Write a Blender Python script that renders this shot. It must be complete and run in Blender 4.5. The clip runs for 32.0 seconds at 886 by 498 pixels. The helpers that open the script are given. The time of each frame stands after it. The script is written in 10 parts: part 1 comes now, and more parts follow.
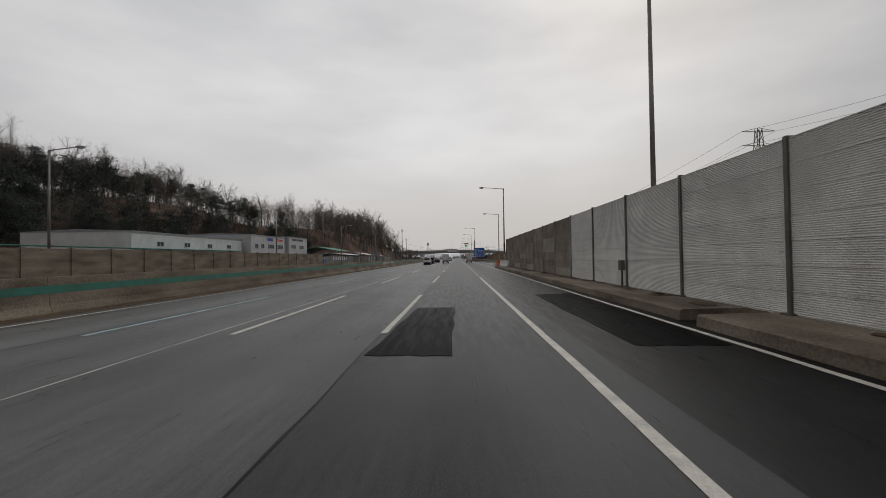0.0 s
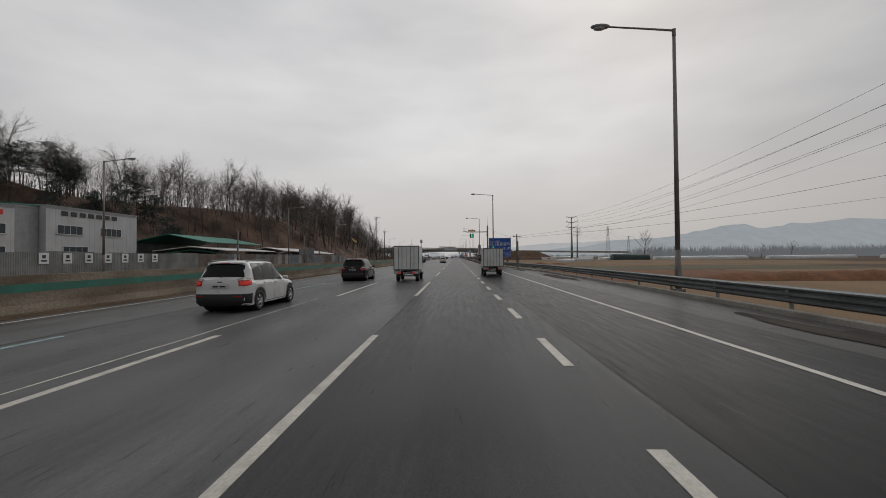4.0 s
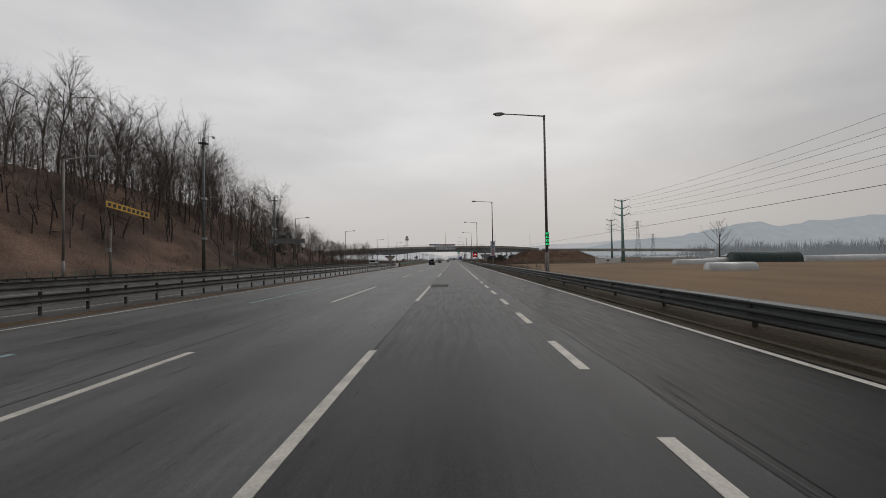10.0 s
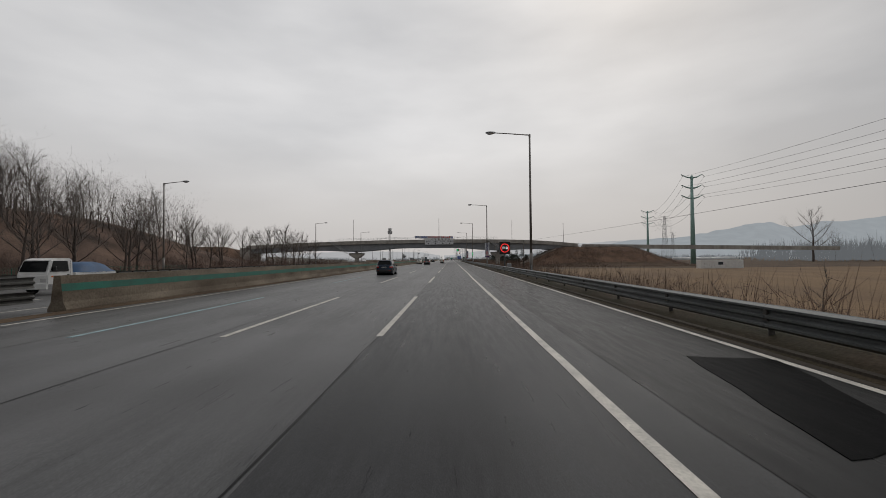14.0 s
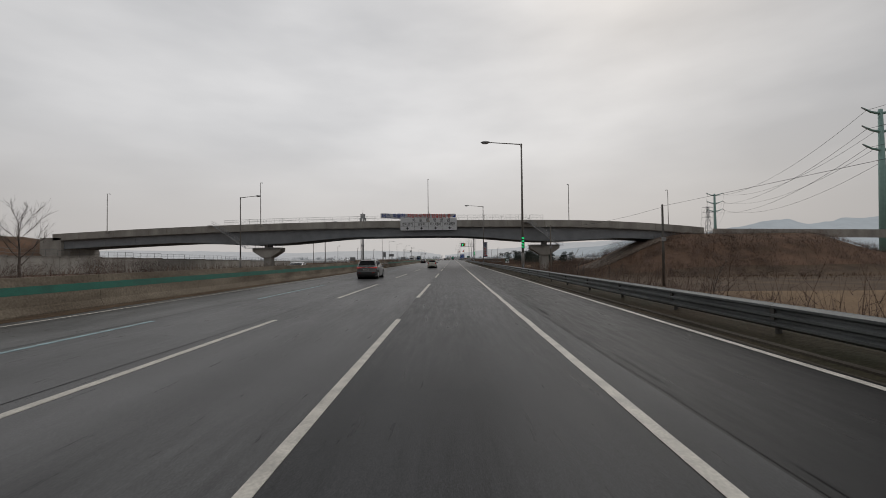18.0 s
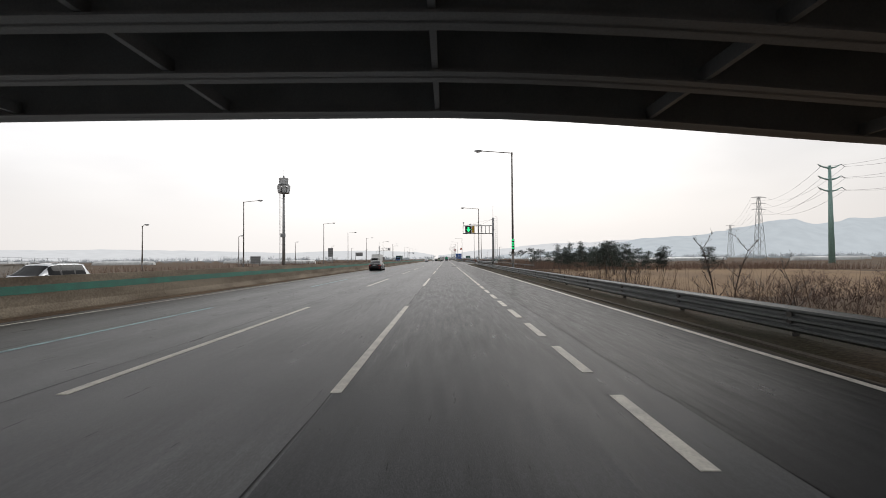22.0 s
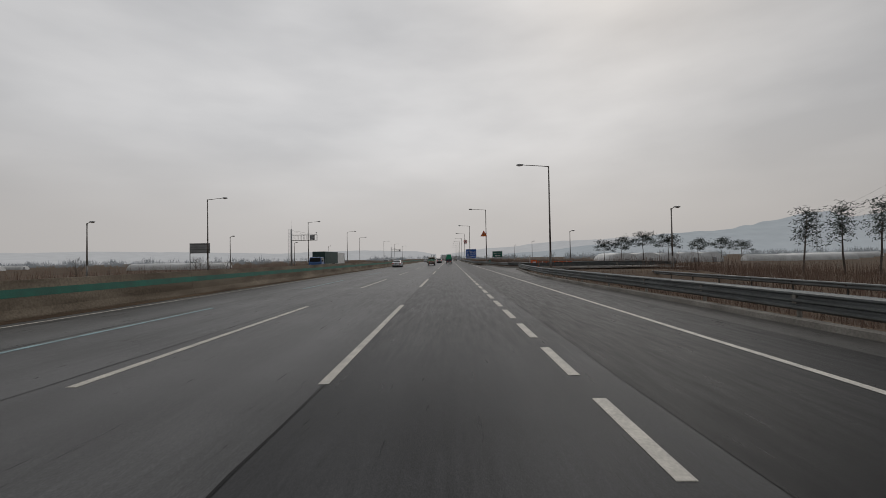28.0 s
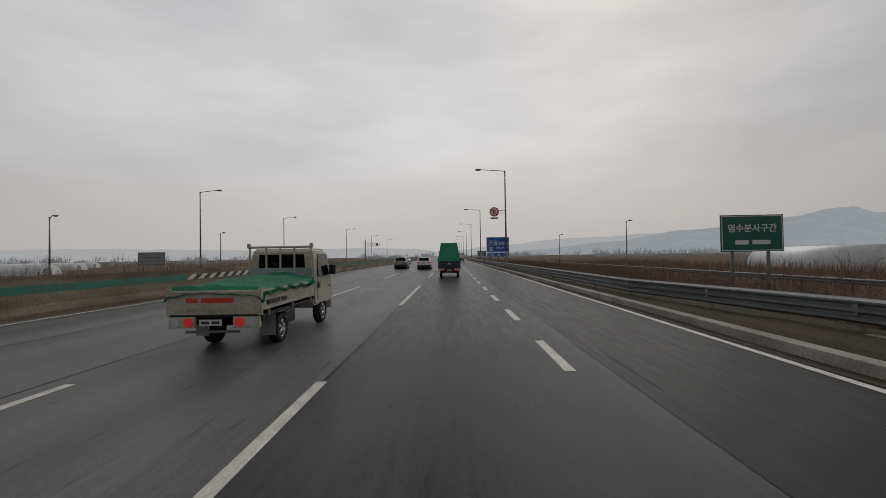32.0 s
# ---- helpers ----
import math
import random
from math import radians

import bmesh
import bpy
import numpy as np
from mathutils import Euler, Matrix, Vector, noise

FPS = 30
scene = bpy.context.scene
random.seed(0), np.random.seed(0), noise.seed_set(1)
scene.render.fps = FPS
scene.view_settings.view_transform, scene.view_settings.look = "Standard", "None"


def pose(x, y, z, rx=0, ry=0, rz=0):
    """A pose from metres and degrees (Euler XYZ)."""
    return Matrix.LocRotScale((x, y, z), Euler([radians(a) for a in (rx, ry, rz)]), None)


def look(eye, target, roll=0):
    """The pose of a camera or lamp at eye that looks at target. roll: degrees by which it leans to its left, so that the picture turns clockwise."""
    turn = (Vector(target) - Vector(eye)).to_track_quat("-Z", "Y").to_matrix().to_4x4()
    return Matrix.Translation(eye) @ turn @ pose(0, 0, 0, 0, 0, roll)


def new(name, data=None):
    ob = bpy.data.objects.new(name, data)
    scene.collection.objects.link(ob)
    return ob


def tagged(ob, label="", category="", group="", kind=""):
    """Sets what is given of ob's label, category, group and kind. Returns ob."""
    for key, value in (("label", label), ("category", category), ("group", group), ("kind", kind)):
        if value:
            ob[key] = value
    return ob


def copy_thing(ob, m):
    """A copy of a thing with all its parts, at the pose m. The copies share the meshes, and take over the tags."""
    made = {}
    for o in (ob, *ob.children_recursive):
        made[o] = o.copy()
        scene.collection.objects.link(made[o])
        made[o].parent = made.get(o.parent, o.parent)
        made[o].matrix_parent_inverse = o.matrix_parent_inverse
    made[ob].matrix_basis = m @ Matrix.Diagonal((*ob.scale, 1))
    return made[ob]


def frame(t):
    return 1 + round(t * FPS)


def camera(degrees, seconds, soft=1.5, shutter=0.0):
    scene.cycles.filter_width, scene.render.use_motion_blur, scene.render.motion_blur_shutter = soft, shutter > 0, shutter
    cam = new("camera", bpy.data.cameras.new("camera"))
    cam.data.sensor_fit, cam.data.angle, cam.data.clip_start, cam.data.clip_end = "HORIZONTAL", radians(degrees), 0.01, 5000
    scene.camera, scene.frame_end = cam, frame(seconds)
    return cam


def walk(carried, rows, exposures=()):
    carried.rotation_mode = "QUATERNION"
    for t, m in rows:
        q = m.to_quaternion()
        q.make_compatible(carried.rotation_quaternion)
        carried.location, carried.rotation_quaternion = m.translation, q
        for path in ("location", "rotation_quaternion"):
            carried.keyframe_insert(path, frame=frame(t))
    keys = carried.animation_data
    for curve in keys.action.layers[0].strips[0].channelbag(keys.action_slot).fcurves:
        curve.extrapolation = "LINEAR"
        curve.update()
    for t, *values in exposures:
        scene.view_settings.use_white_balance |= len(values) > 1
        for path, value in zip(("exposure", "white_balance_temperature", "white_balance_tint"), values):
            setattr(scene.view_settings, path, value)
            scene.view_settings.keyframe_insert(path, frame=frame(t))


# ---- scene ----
import functools

# ------------------------------------------------------------------ camera
LENS = 91.63
EYE_Z = 1.75
# seconds, along the road, across it, yaw, pitch, roll
ROWS = [(0, 0.00, 0.14, 1.95, 1.10, 0.83), (0.5, 11.68, 0.17, 1.82, 1.14, 0.89), (1, 23.29, 0.19, 1.85, 1.21, 0.90),
        (1.5, 34.83, 0.20, 1.80, 1.22, 0.87), (2, 46.15, 0.20, 1.68, 1.23, 0.74), (2.5, 57.15, 0.19, 1.69, 1.16, 0.62),
        (3, 67.95, 0.16, 1.69, 1.09, 0.50), (3.5, 78.84, 0.19, 1.68, 1.06, 0.45), (5.5, 127.43, 0.25, 1.88, 1.01, 0.58),
        (6, 138.97, 0.23, 1.85, 1.09, 0.59), (6.5, 150.33, 0.22, 1.85, 1.03, 0.66), (7, 161.72, 0.19, 1.94, 1.08, 0.80),
        (7.5, 173.10, 0.15, 1.90, 1.01, 0.86), (8, 184.56, 0.12, 1.84, 1.00, 0.92), (8.5, 196.25, 0.12, 1.81, 1.10, 0.96),
        (9, 208.11, 0.10, 1.85, 1.26, 0.97), (9.5, 220.00, 0.05, 1.64, 1.29, 0.97), (10, 231.82, 0.00, 1.46, 1.36, 0.94),
        (10.5, 243.64, -0.02, 1.19, 1.34, 0.91), (11, 255.46, 0.03, 1.05, 1.25, 0.92), (11.5, 267.24, 0.07, 0.86, 1.42, 0.92),
        (12, 278.92, 0.10, 0.77, 1.48, 0.84), (12.5, 290.61, 0.11, 0.65, 1.49, 0.66), (13, 302.25, 0.10, 0.92, 1.51, 0.51),
        (13.5, 313.77, 0.06, 1.10, 1.40, 0.48), (14, 325.19, 0.05, 1.12, 1.29, 0.48), (14.5, 337.05, 0.06, 0.90, 1.20, 0.55),
        (16.5, 385.62, 0.01, 1.33, 1.30, 0.95), (17, 397.10, -0.02, 1.34, 1.41, 0.84), (17.5, 408.44, -0.03, 1.30, 1.28, 0.71),
        (18, 419.74, -0.03, 1.27, 1.22, 0.61), (18.5, 431.08, -0.02, 0.89, 1.35, 0.53), (19, 442.45, 0.01, 0.87, 1.32, 0.52),
        (19.5, 453.46, 0.06, 1.28, 1.20, 0.79), (20, 464.71, 0.08, 1.51, 1.05, 1.00), (20.5, 476.19, -0.01, 1.71, 1.16, 0.76),
        (21, 488.14, -0.08, 1.43, 1.28, 0.50), (21.5, 500.00, -0.12, 0.71, 1.32, 0.47), (22, 511.64, -0.14, 0.41, 1.26, 0.45),
        (22.5, 523.50, -0.15, 0.28, 1.35, 0.42), (23, 535.61, -0.16, 0.29, 1.44, 0.36), (23.5, 547.81, -0.12, 0.85, 1.48, 0.42),
        (24, 560.24, -0.04, 0.70, 1.37, 0.60), (24.5, 572.25, 0.03, 0.66, 1.38, 0.78), (25, 583.73, 0.11, 1.00, 1.37, 0.90),
        (25.5, 595.37, 0.22, 1.15, 1.32, 0.91), (27.5, 641.74, 0.27, 0.45, 1.12, 1.01), (28, 653.13, 0.20, 0.82, 1.19, 0.98),
        (28.5, 664.53, 0.15, 1.29, 1.17, 0.89), (29, 676.06, 0.13, 1.02, 1.15, 0.82), (29.5, 687.97, 0.14, 0.54, 1.09, 0.82),
        (30, 699.95, 0.15, 0.31, 1.01, 0.85), (30.5, 711.82, 0.17, 0.24, 1.07, 0.94), (31, 723.57, 0.19, 0.32, 1.04, 0.96),
        (31.5, 735.55, 0.21, 0.92, 0.99, 0.94), (32, 747.74, 0.25, 1.07, 0.91, 0.93)]
cam = camera(LENS, 32.0, soft=0.85, shutter=0.03)
walk(cam, [(t, pose(x, s, EYE_Z, 90 + pit, roll, yaw)) for t, s, x, yaw, pit, roll in ROWS],
     exposures=[(0, -0.03), (1, 0.0), (2, 0.06), (3, -0.05), (6, -0.07), (9, 0.0), (10, -0.04), (13, -0.02), (17, -0.03), (19.5, -0.02), (20.4, 0.0), (21, 0.24), (21.5, 0.38), (22, 0.80), (22.5, 0.26), (23, -0.05), (25, -0.07), (28, -0.15), (32, -0.13)])

# ------------------------------------------------------------------ world, sun
SUN_EL, SUN_AZ = radians(38), radians(25)
world = bpy.data.worlds.new("overcast_sky")
scene.world = world
world.use_nodes = True
wn, wl = world.node_tree.nodes, world.node_tree.links
bg = wn["Background"]
sky = wn.new("ShaderNodeTexSky")
sky.sky_type = "NISHITA"
sky.sun_disc = False
sky.sun_elevation, sky.sun_rotation = SUN_EL, SUN_AZ
sky.air_density, sky.dust_density = 1.5, 6.0
tc = wn.new("ShaderNodeTexCoord")
mp = wn.new("ShaderNodeMapping")
mp.inputs["Scale"].default_value = (1.0, 1.0, 3.2)
wl.new(tc.outputs["Generated"], mp.inputs["Vector"])
cl = wn.new("ShaderNodeTexNoise")
cl.inputs["Scale"].default_value, cl.inputs["Detail"].default_value, cl.inputs["Roughness"].default_value = 2.3, 5.0, 0.45
wl.new(mp.outputs["Vector"], cl.inputs["Vector"])
cr = wn.new("ShaderNodeValToRGB")
cr.color_ramp.elements[0].position, cr.color_ramp.elements[1].position = 0.30, 0.66
cr.color_ramp.elements[0].color = (0.515, 0.517, 0.53, 1)
cr.color_ramp.elements[1].color = (0.715, 0.71, 0.715, 1)
wl.new(cl.outputs["Fac"], cr.inputs["Fac"])
sx = wn.new("ShaderNodeSeparateXYZ")
wl.new(tc.outputs["Generated"], sx.inputs[0])
hz = wn.new("ShaderNodeMapRange")
hz.inputs["From Min"].default_value, hz.inputs["From Max"].default_value = 0.0, 0.30
hz.inputs["To Min"].default_value, hz.inputs["To Max"].default_value = 1.0, 0.0
hz.interpolation_type = "SMOOTHSTEP"
wl.new(sx.outputs["Z"], hz.inputs["Value"])
hm = wn.new("ShaderNodeMix")
hm.data_type = "RGBA"
hm.inputs["B"].default_value = (0.545, 0.522, 0.507, 1)
wl.new(hz.outputs["Result"], hm.inputs["Factor"])
wl.new(cr.outputs["Color"], hm.inputs["A"])
sk = wn.new("ShaderNodeVectorMath")
sk.operation = "SCALE"
sk.inputs["Scale"].default_value = 0.10
wl.new(sky.outputs["Color"], sk.inputs[0])
wm = wn.new("ShaderNodeMix")
wm.data_type = "RGBA"
wm.inputs["Factor"].default_value = 0.97
wl.new(sk.outputs["Vector"], wm.inputs["A"])
wl.new(hm.outputs["Result"], wm.inputs["B"])
# sky made brighter ahead than off to the sides, taking in lens vignetting
dt = wn.new("ShaderNodeVectorMath")
dt.operation = "DOT_PRODUCT"
dt.inputs[1].default_value = (-0.125, 0.941, 0.314)
wl.new(tc.outputs["Generated"], dt.inputs[0])
dr = wn.new("ShaderNodeMapRange")
dr.inputs["From Min"].default_value, dr.inputs["From Max"].default_value = 0.2, 1.0
dr.inputs["To Min"].default_value, dr.inputs["To Max"].default_value = 0.60, 1.085
wl.new(dt.outputs["Value"], dr.inputs["Value"])
ds = wn.new("ShaderNodeVectorMath")
ds.operation = "SCALE"
wl.new(wm.outputs["Result"], ds.inputs[0])
wl.new(dr.outputs["Result"], ds.inputs["Scale"])
wl.new(ds.outputs["Vector"], bg.inputs["Color"])
bg.inputs["Strength"].default_value = 1.0

sun_data = bpy.data.lights.new("sun", "SUN")
sun_data.energy, sun_data.angle, sun_data.color = 0.6, radians(40), (1.0, 0.97, 0.93)
sun = new("sun", sun_data)
sun.matrix_world = look((300 * math.sin(SUN_AZ), 300 * math.cos(SUN_AZ), 300 * math.tan(SUN_EL)), (0, 0, 0))


# ------------------------------------------------------------------ materials
def surf(name, col, rough=0.7, metal=0.0, var=0.18, scale=1.2, fine=40.0, bump=0.15, stretch=(1, 1, 1), col2=None, spot=0.5,
         coat=0.0, island=0.0):
    """A surface with stains at a large scale and grain at a fine one."""
    m = bpy.data.materials.new(name)
    m.use_nodes = True
    n, l = m.node_tree.nodes, m.node_tree.links
    p = n["Principled BSDF"]
    g = n.new("ShaderNodeNewGeometry")
    mpn = n.new("ShaderNodeMapping")
    mpn.inputs["Scale"].default_value = stretch
    l.new(g.outputs["Position"], mpn.inputs["Vector"])
    a, b = n.new("ShaderNodeTexNoise"), n.new("ShaderNodeTexNoise")
    a.inputs["Scale"].default_value, a.inputs["Detail"].default_value = scale, 6
    b.inputs["Scale"].default_value, b.inputs["Detail"].default_value = fine, 3
    l.new(mpn.outputs["Vector"], a.inputs["Vector"])
    l.new(g.outputs["Position"], b.inputs["Vector"])
    c2 = col2 or tuple(c * (1 - 1.6 * var) for c in col)
    r = n.new("ShaderNodeMapRange")
    r.inputs["From Min"].default_value, r.inputs["From Max"].default_value = spot - 0.18, spot + 0.18
    l.new(a.outputs["Fac"], r.inputs["Value"])
    mx = n.new("ShaderNodeMix")
    mx.data_type = "RGBA"
    mx.inputs["A"].default_value, mx.inputs["B"].default_value = (*c2, 1), (*col, 1)
    l.new(r.outputs["Result"], mx.inputs["Factor"])
    r2 = n.new("ShaderNodeMapRange")
    r2.inputs["From Min"].default_value, r2.inputs["From Max"].default_value = 0.3, 0.7
    r2.inputs["To Min"].default_value, r2.inputs["To Max"].default_value = 1 - var * 0.7, 1 + var * 0.7
    l.new(b.outputs["Fac"], r2.inputs["Value"])
    v = n.new("ShaderNodeVectorMath")
    v.operation = "SCALE"
    l.new(mx.outputs["Result"], v.inputs[0])
    l.new(r2.outputs["Result"], v.inputs["Scale"])
    last = v.outputs["Vector"]
    if island:
        oi = n.new("ShaderNodeObjectInfo")
        r3 = n.new("ShaderNodeMapRange")
        r3.inputs["To Min"].default_value, r3.inputs["To Max"].default_value = 1 - island, 1 + island
        l.new(oi.outputs["Random"], r3.inputs["Value"])
        v2 = n.new("ShaderNodeVectorMath")
        v2.operation = "SCALE"
        l.new(last, v2.inputs[0])
        l.new(r3.outputs["Result"], v2.inputs["Scale"])
        last = v2.outputs["Vector"]
    l.new(last, p.inputs["Base Color"])
    rr = n.new("ShaderNodeMapRange")
    rr.inputs["To Min"].default_value, rr.inputs["To Max"].default_value = max(0.03, rough - 0.12), min(1, rough + 0.12)
    l.new(a.outputs["Fac"], rr.inputs["Value"])
    l.new(rr.outputs["Result"], p.inputs["Roughness"])
    p.inputs["Metallic"].default_value = metal
    if rough >= 0.85:
        p.inputs["Specular IOR Level"].default_value = 0.12
    p.inputs["Coat Weight"].default_value = coat
    p.inputs["Coat Roughness"].default_value = 0.08
    if bump:
        bn = n.new("ShaderNodeBump")
        bn.inputs["Strength"].default_value, bn.inputs["Distance"].default_value = bump, 0.02
        l.new(b.outputs["Fac"], bn.inputs["Height"])
        l.new(bn.outputs["Normal"], p.inputs["Normal"])
    return m


def glow(name, col, strength):
    m = bpy.data.materials.new(name)
    m.use_nodes = True
    p = m.node_tree.nodes["Principled BSDF"]
    p.inputs["Base Color"].default_value = (*col, 1)
    p.inputs["Emission Color"].default_value = (*col, 1)
    p.inputs["Emission Strength"].default_value = strength
    return m


def tint_glass(name, col, rough=0.05):
    m = bpy.data.materials.new(name)
    m.use_nodes = True
    p = m.node_tree.nodes["Principled BSDF"]
    p.inputs["Base Color"].default_value = (*col, 1)
    p.inputs["Roughness"].default_value = rough
    p.inputs["IOR"].default_value = 1.28
    return m


def asphalt(name, col, wear):
    """Road surface: aggregate, wheel tracks along the lane, damp and oily patches."""
    m = surf(name, col, rough=0.50, var=0.16, scale=0.35, fine=70, bump=0.14, stretch=(2.2, 0.10, 1), col2=tuple(c * wear for c in col))
    n, l = m.node_tree.nodes, m.node_tree.links
    p = n["Principled BSDF"]
    g = n.new("ShaderNodeNewGeometry")
    big = n.new("ShaderNodeTexNoise")
    big.inputs["Scale"].default_value, big.inputs["Detail"].default_value = 0.22, 5
    l.new(g.outputs["Position"], big.inputs["Vector"])
    speck = n.new("ShaderNodeTexVoronoi")
    speck.inputs["Scale"].default_value = 55
    l.new(g.outputs["Position"], speck.inputs["Vector"])
    old = p.inputs["Base Color"].links[0].from_socket
    r = n.new("ShaderNodeMapRange")
    r.inputs["From Min"].default_value, r.inputs["From Max"].default_value = 0.3, 0.7
    r.inputs["To Min"].default_value, r.inputs["To Max"].default_value = 0.82, 1.18
    l.new(big.outputs["Fac"], r.inputs["Value"])
    v = n.new("ShaderNodeVectorMath")
    v.operation = "SCALE"
    l.new(old, v.inputs[0])
    l.new(r.outputs["Result"], v.inputs["Scale"])
    r2 = n.new("ShaderNodeMapRange")
    r2.inputs["From Max"].default_value = 0.6
    r2.inputs["To Min"].default_value, r2.inputs["To Max"].default_value = 1.25, 0.85
    l.new(speck.outputs["Distance"], r2.inputs["Value"])
    v2 = n.new("ShaderNodeVectorMath")
    v2.operation = "SCALE"
    l.new(v.outputs["Vector"], v2.inputs[0])
    l.new(r2.outputs["Result"], v2.inputs["Scale"])
    # lane bands: paler wheel tracks, darker middle, and fine streaks along the way of travel
    xyz = n.new("ShaderNodeSeparateXYZ")
    l.new(g.outputs["Position"], xyz.inputs[0])
    ph = n.new("ShaderNodeMath")
    ph.operation = "MULTIPLY_ADD"
    ph.inputs[1].default_value, ph.inputs[2].default_value = 2 * math.pi / 1.8, -0.2 * 2 * math.pi / 1.8
    l.new(xyz.outputs["X"], ph.inputs[0])
    cs = n.new("ShaderNodeMath")
    cs.operation = "COSINE"
    l.new(ph.outputs[0], cs.inputs[0])
    sm = n.new("ShaderNodeMapping")
    sm.inputs["Scale"].default_value = (7.0, 0.6, 1)
    l.new(g.outputs["Position"], sm.inputs["Vector"])
    st = n.new("ShaderNodeTexNoise")
    st.inputs["Scale"].default_value, st.inputs["Detail"].default_value, st.inputs["Roughness"].default_value = 1.0, 6, 0.65
    l.new(sm.outputs["Vector"], st.inputs["Vector"])
    sr = n.new("ShaderNodeMapRange")
    sr.inputs["From Min"].default_value, sr.inputs["From Max"].default_value = 0.3, 0.7
    sr.inputs["To Min"].default_value, sr.inputs["To Max"].default_value = 0.76, 1.24
    l.new(st.outputs["Fac"], sr.inputs["Value"])
    cm = n.new("ShaderNodeMath")
    cm.operation = "MULTIPLY_ADD"
    cm.inputs[1].default_value = -0.09
    l.new(cs.outputs[0], cm.inputs[0])
    l.new(sr.outputs["Result"], cm.inputs[2])
    v3 = n.new("ShaderNodeVectorMath")
    v3.operation = "SCALE"
    l.new(v2.outputs["Vector"], v3.inputs[0])
    l.new(cm.outputs[0], v3.inputs["Scale"])
    l.new(v3.outputs["Vector"], p.inputs["Base Color"])
    r4 = n.new("ShaderNodeMapRange")
    r4.inputs["To Min"].default_value, r4.inputs["To Max"].default_value = 0.12, 0.56
    p.inputs["Specular IOR Level"].default_value = 0.036
    l.new(st.outputs["Fac"], r4.inputs["Value"])
    l.new(r4.outputs["Result"], p.inputs["Roughness"])
    return m


M = {}
M["asphalt_a"] = asphalt("asphalt_worn", (0.142, 0.142, 0.141), 0.80)
M["asphalt_b"] = asphalt("asphalt_grey", (0.132, 0.1325, 0.1345), 0.80)
M["asphalt_c"] = asphalt("asphalt_lane", (0.068, 0.069, 0.0715), 0.78)
M["asphalt_d"] = asphalt("asphalt_dark", (0.018, 0.0183, 0.0192), 0.72)
M["asphalt_old"] = asphalt("asphalt_dusty", (0.115, 0.112, 0.107), 0.68)
M["patch"] = asphalt("asphalt_patch", (0.0045, 0.0047, 0.0053), 0.85)
M["patch"].node_tree.nodes["Principled BSDF"].inputs["Specular IOR Level"].default_value = 0.006
M["tar"] = asphalt("tar_joint", (0.017, 0.017, 0.0175), 0.8)
M["paint_white"] = surf("road_paint_white", (0.58, 0.55, 0.49), 0.6, var=0.24, scale=2.5, fine=30, col2=(0.33, 0.315, 0.285), spot=0.42)
M["paint_blue"] = surf("road_paint_blue", (0.28, 0.42, 0.45), 0.6, var=0.25, scale=3, fine=30, col2=(0.14, 0.19, 0.20), spot=0.46)
M["paint_black"] = surf("barrier_paint_black", (0.02, 0.02, 0.02), 0.6)
M["paint_green"] = surf("barrier_paint_green", (0.010, 0.15, 0.105), 0.6, var=0.25, scale=1.5)
M["concrete"] = surf("concrete", (0.34, 0.32, 0.29), 0.85, var=0.28, scale=0.7, fine=18, bump=0.25)
M["concrete_dirty"] = surf("concrete_dirty", (0.25, 0.212, 0.165), 0.9, var=0.35, scale=0.8, fine=14, bump=0.3, col2=(0.11, 0.088, 0.066), stretch=(1, 0.35, 1.6))
M["concrete_bridge"] = surf("concrete_bridge", (0.43, 0.41, 0.375), 0.85, var=0.14, scale=0.5, fine=12, bump=0.2, stretch=(1, 1, 0.35), col2=(0.28, 0.265, 0.24))
M["galv"] = surf("galvanised_steel", (0.165, 0.178, 0.18), 0.55, 0.45, var=0.25, scale=1.5, fine=25, bump=0.06, col2=(0.105, 0.112, 0.113), stretch=(1, 0.4, 2))
M["rail_grey"] = surf("dull_rail_steel", (0.120, 0.128, 0.128), 0.5, 0.35, var=0.25, scale=1.5, fine=25, bump=0.06, col2=(0.070, 0.075, 0.074), stretch=(1, 0.4, 2))
M["gutter"] = surf("dusty_gutter", (0.105, 0.092, 0.076), 0.9, var=0.3, scale=1.0, fine=18, bump=0.35, stretch=(1, 0.3, 1), col2=(0.062, 0.053, 0.043))
M["rail_dark"] = surf("rusty_post_steel", (0.085, 0.078, 0.07), 0.7, 0.3, var=0.3)
M["grit"] = surf("damp_grit", (0.075, 0.066, 0.055), 0.95, var=0.45, scale=1.6, fine=26, bump=0.4, stretch=(1, 0.25, 1), col2=(0.034, 0.030, 0.026))
M["verge"] = surf("mossy_verge_soil", (0.070, 0.052, 0.036), 0.95, var=0.45, scale=0.9, fine=16, bump=0.7, stretch=(1, 0.4, 1), col2=(0.036, 0.034, 0.020))
M["stair_steel"] = surf("pale_galvanised_stair", (0.46, 0.47, 0.48), 0.5, 0.2, var=0.15, bump=0.03)
M["slope_brush"] = surf("slope_brushwood", (0.290, 0.205, 0.172), 0.95, var=0.35, scale=0.13, bump=0, col2=(0.064, 0.048, 0.043))
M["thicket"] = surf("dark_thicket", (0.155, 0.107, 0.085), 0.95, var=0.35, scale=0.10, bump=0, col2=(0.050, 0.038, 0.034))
M["galv_old"] = surf("weathered_rail_steel", (0.125, 0.125, 0.12), 0.6, 0.45, var=0.3, scale=1.2, fine=20, bump=0.1, col2=(0.06, 0.057, 0.05))
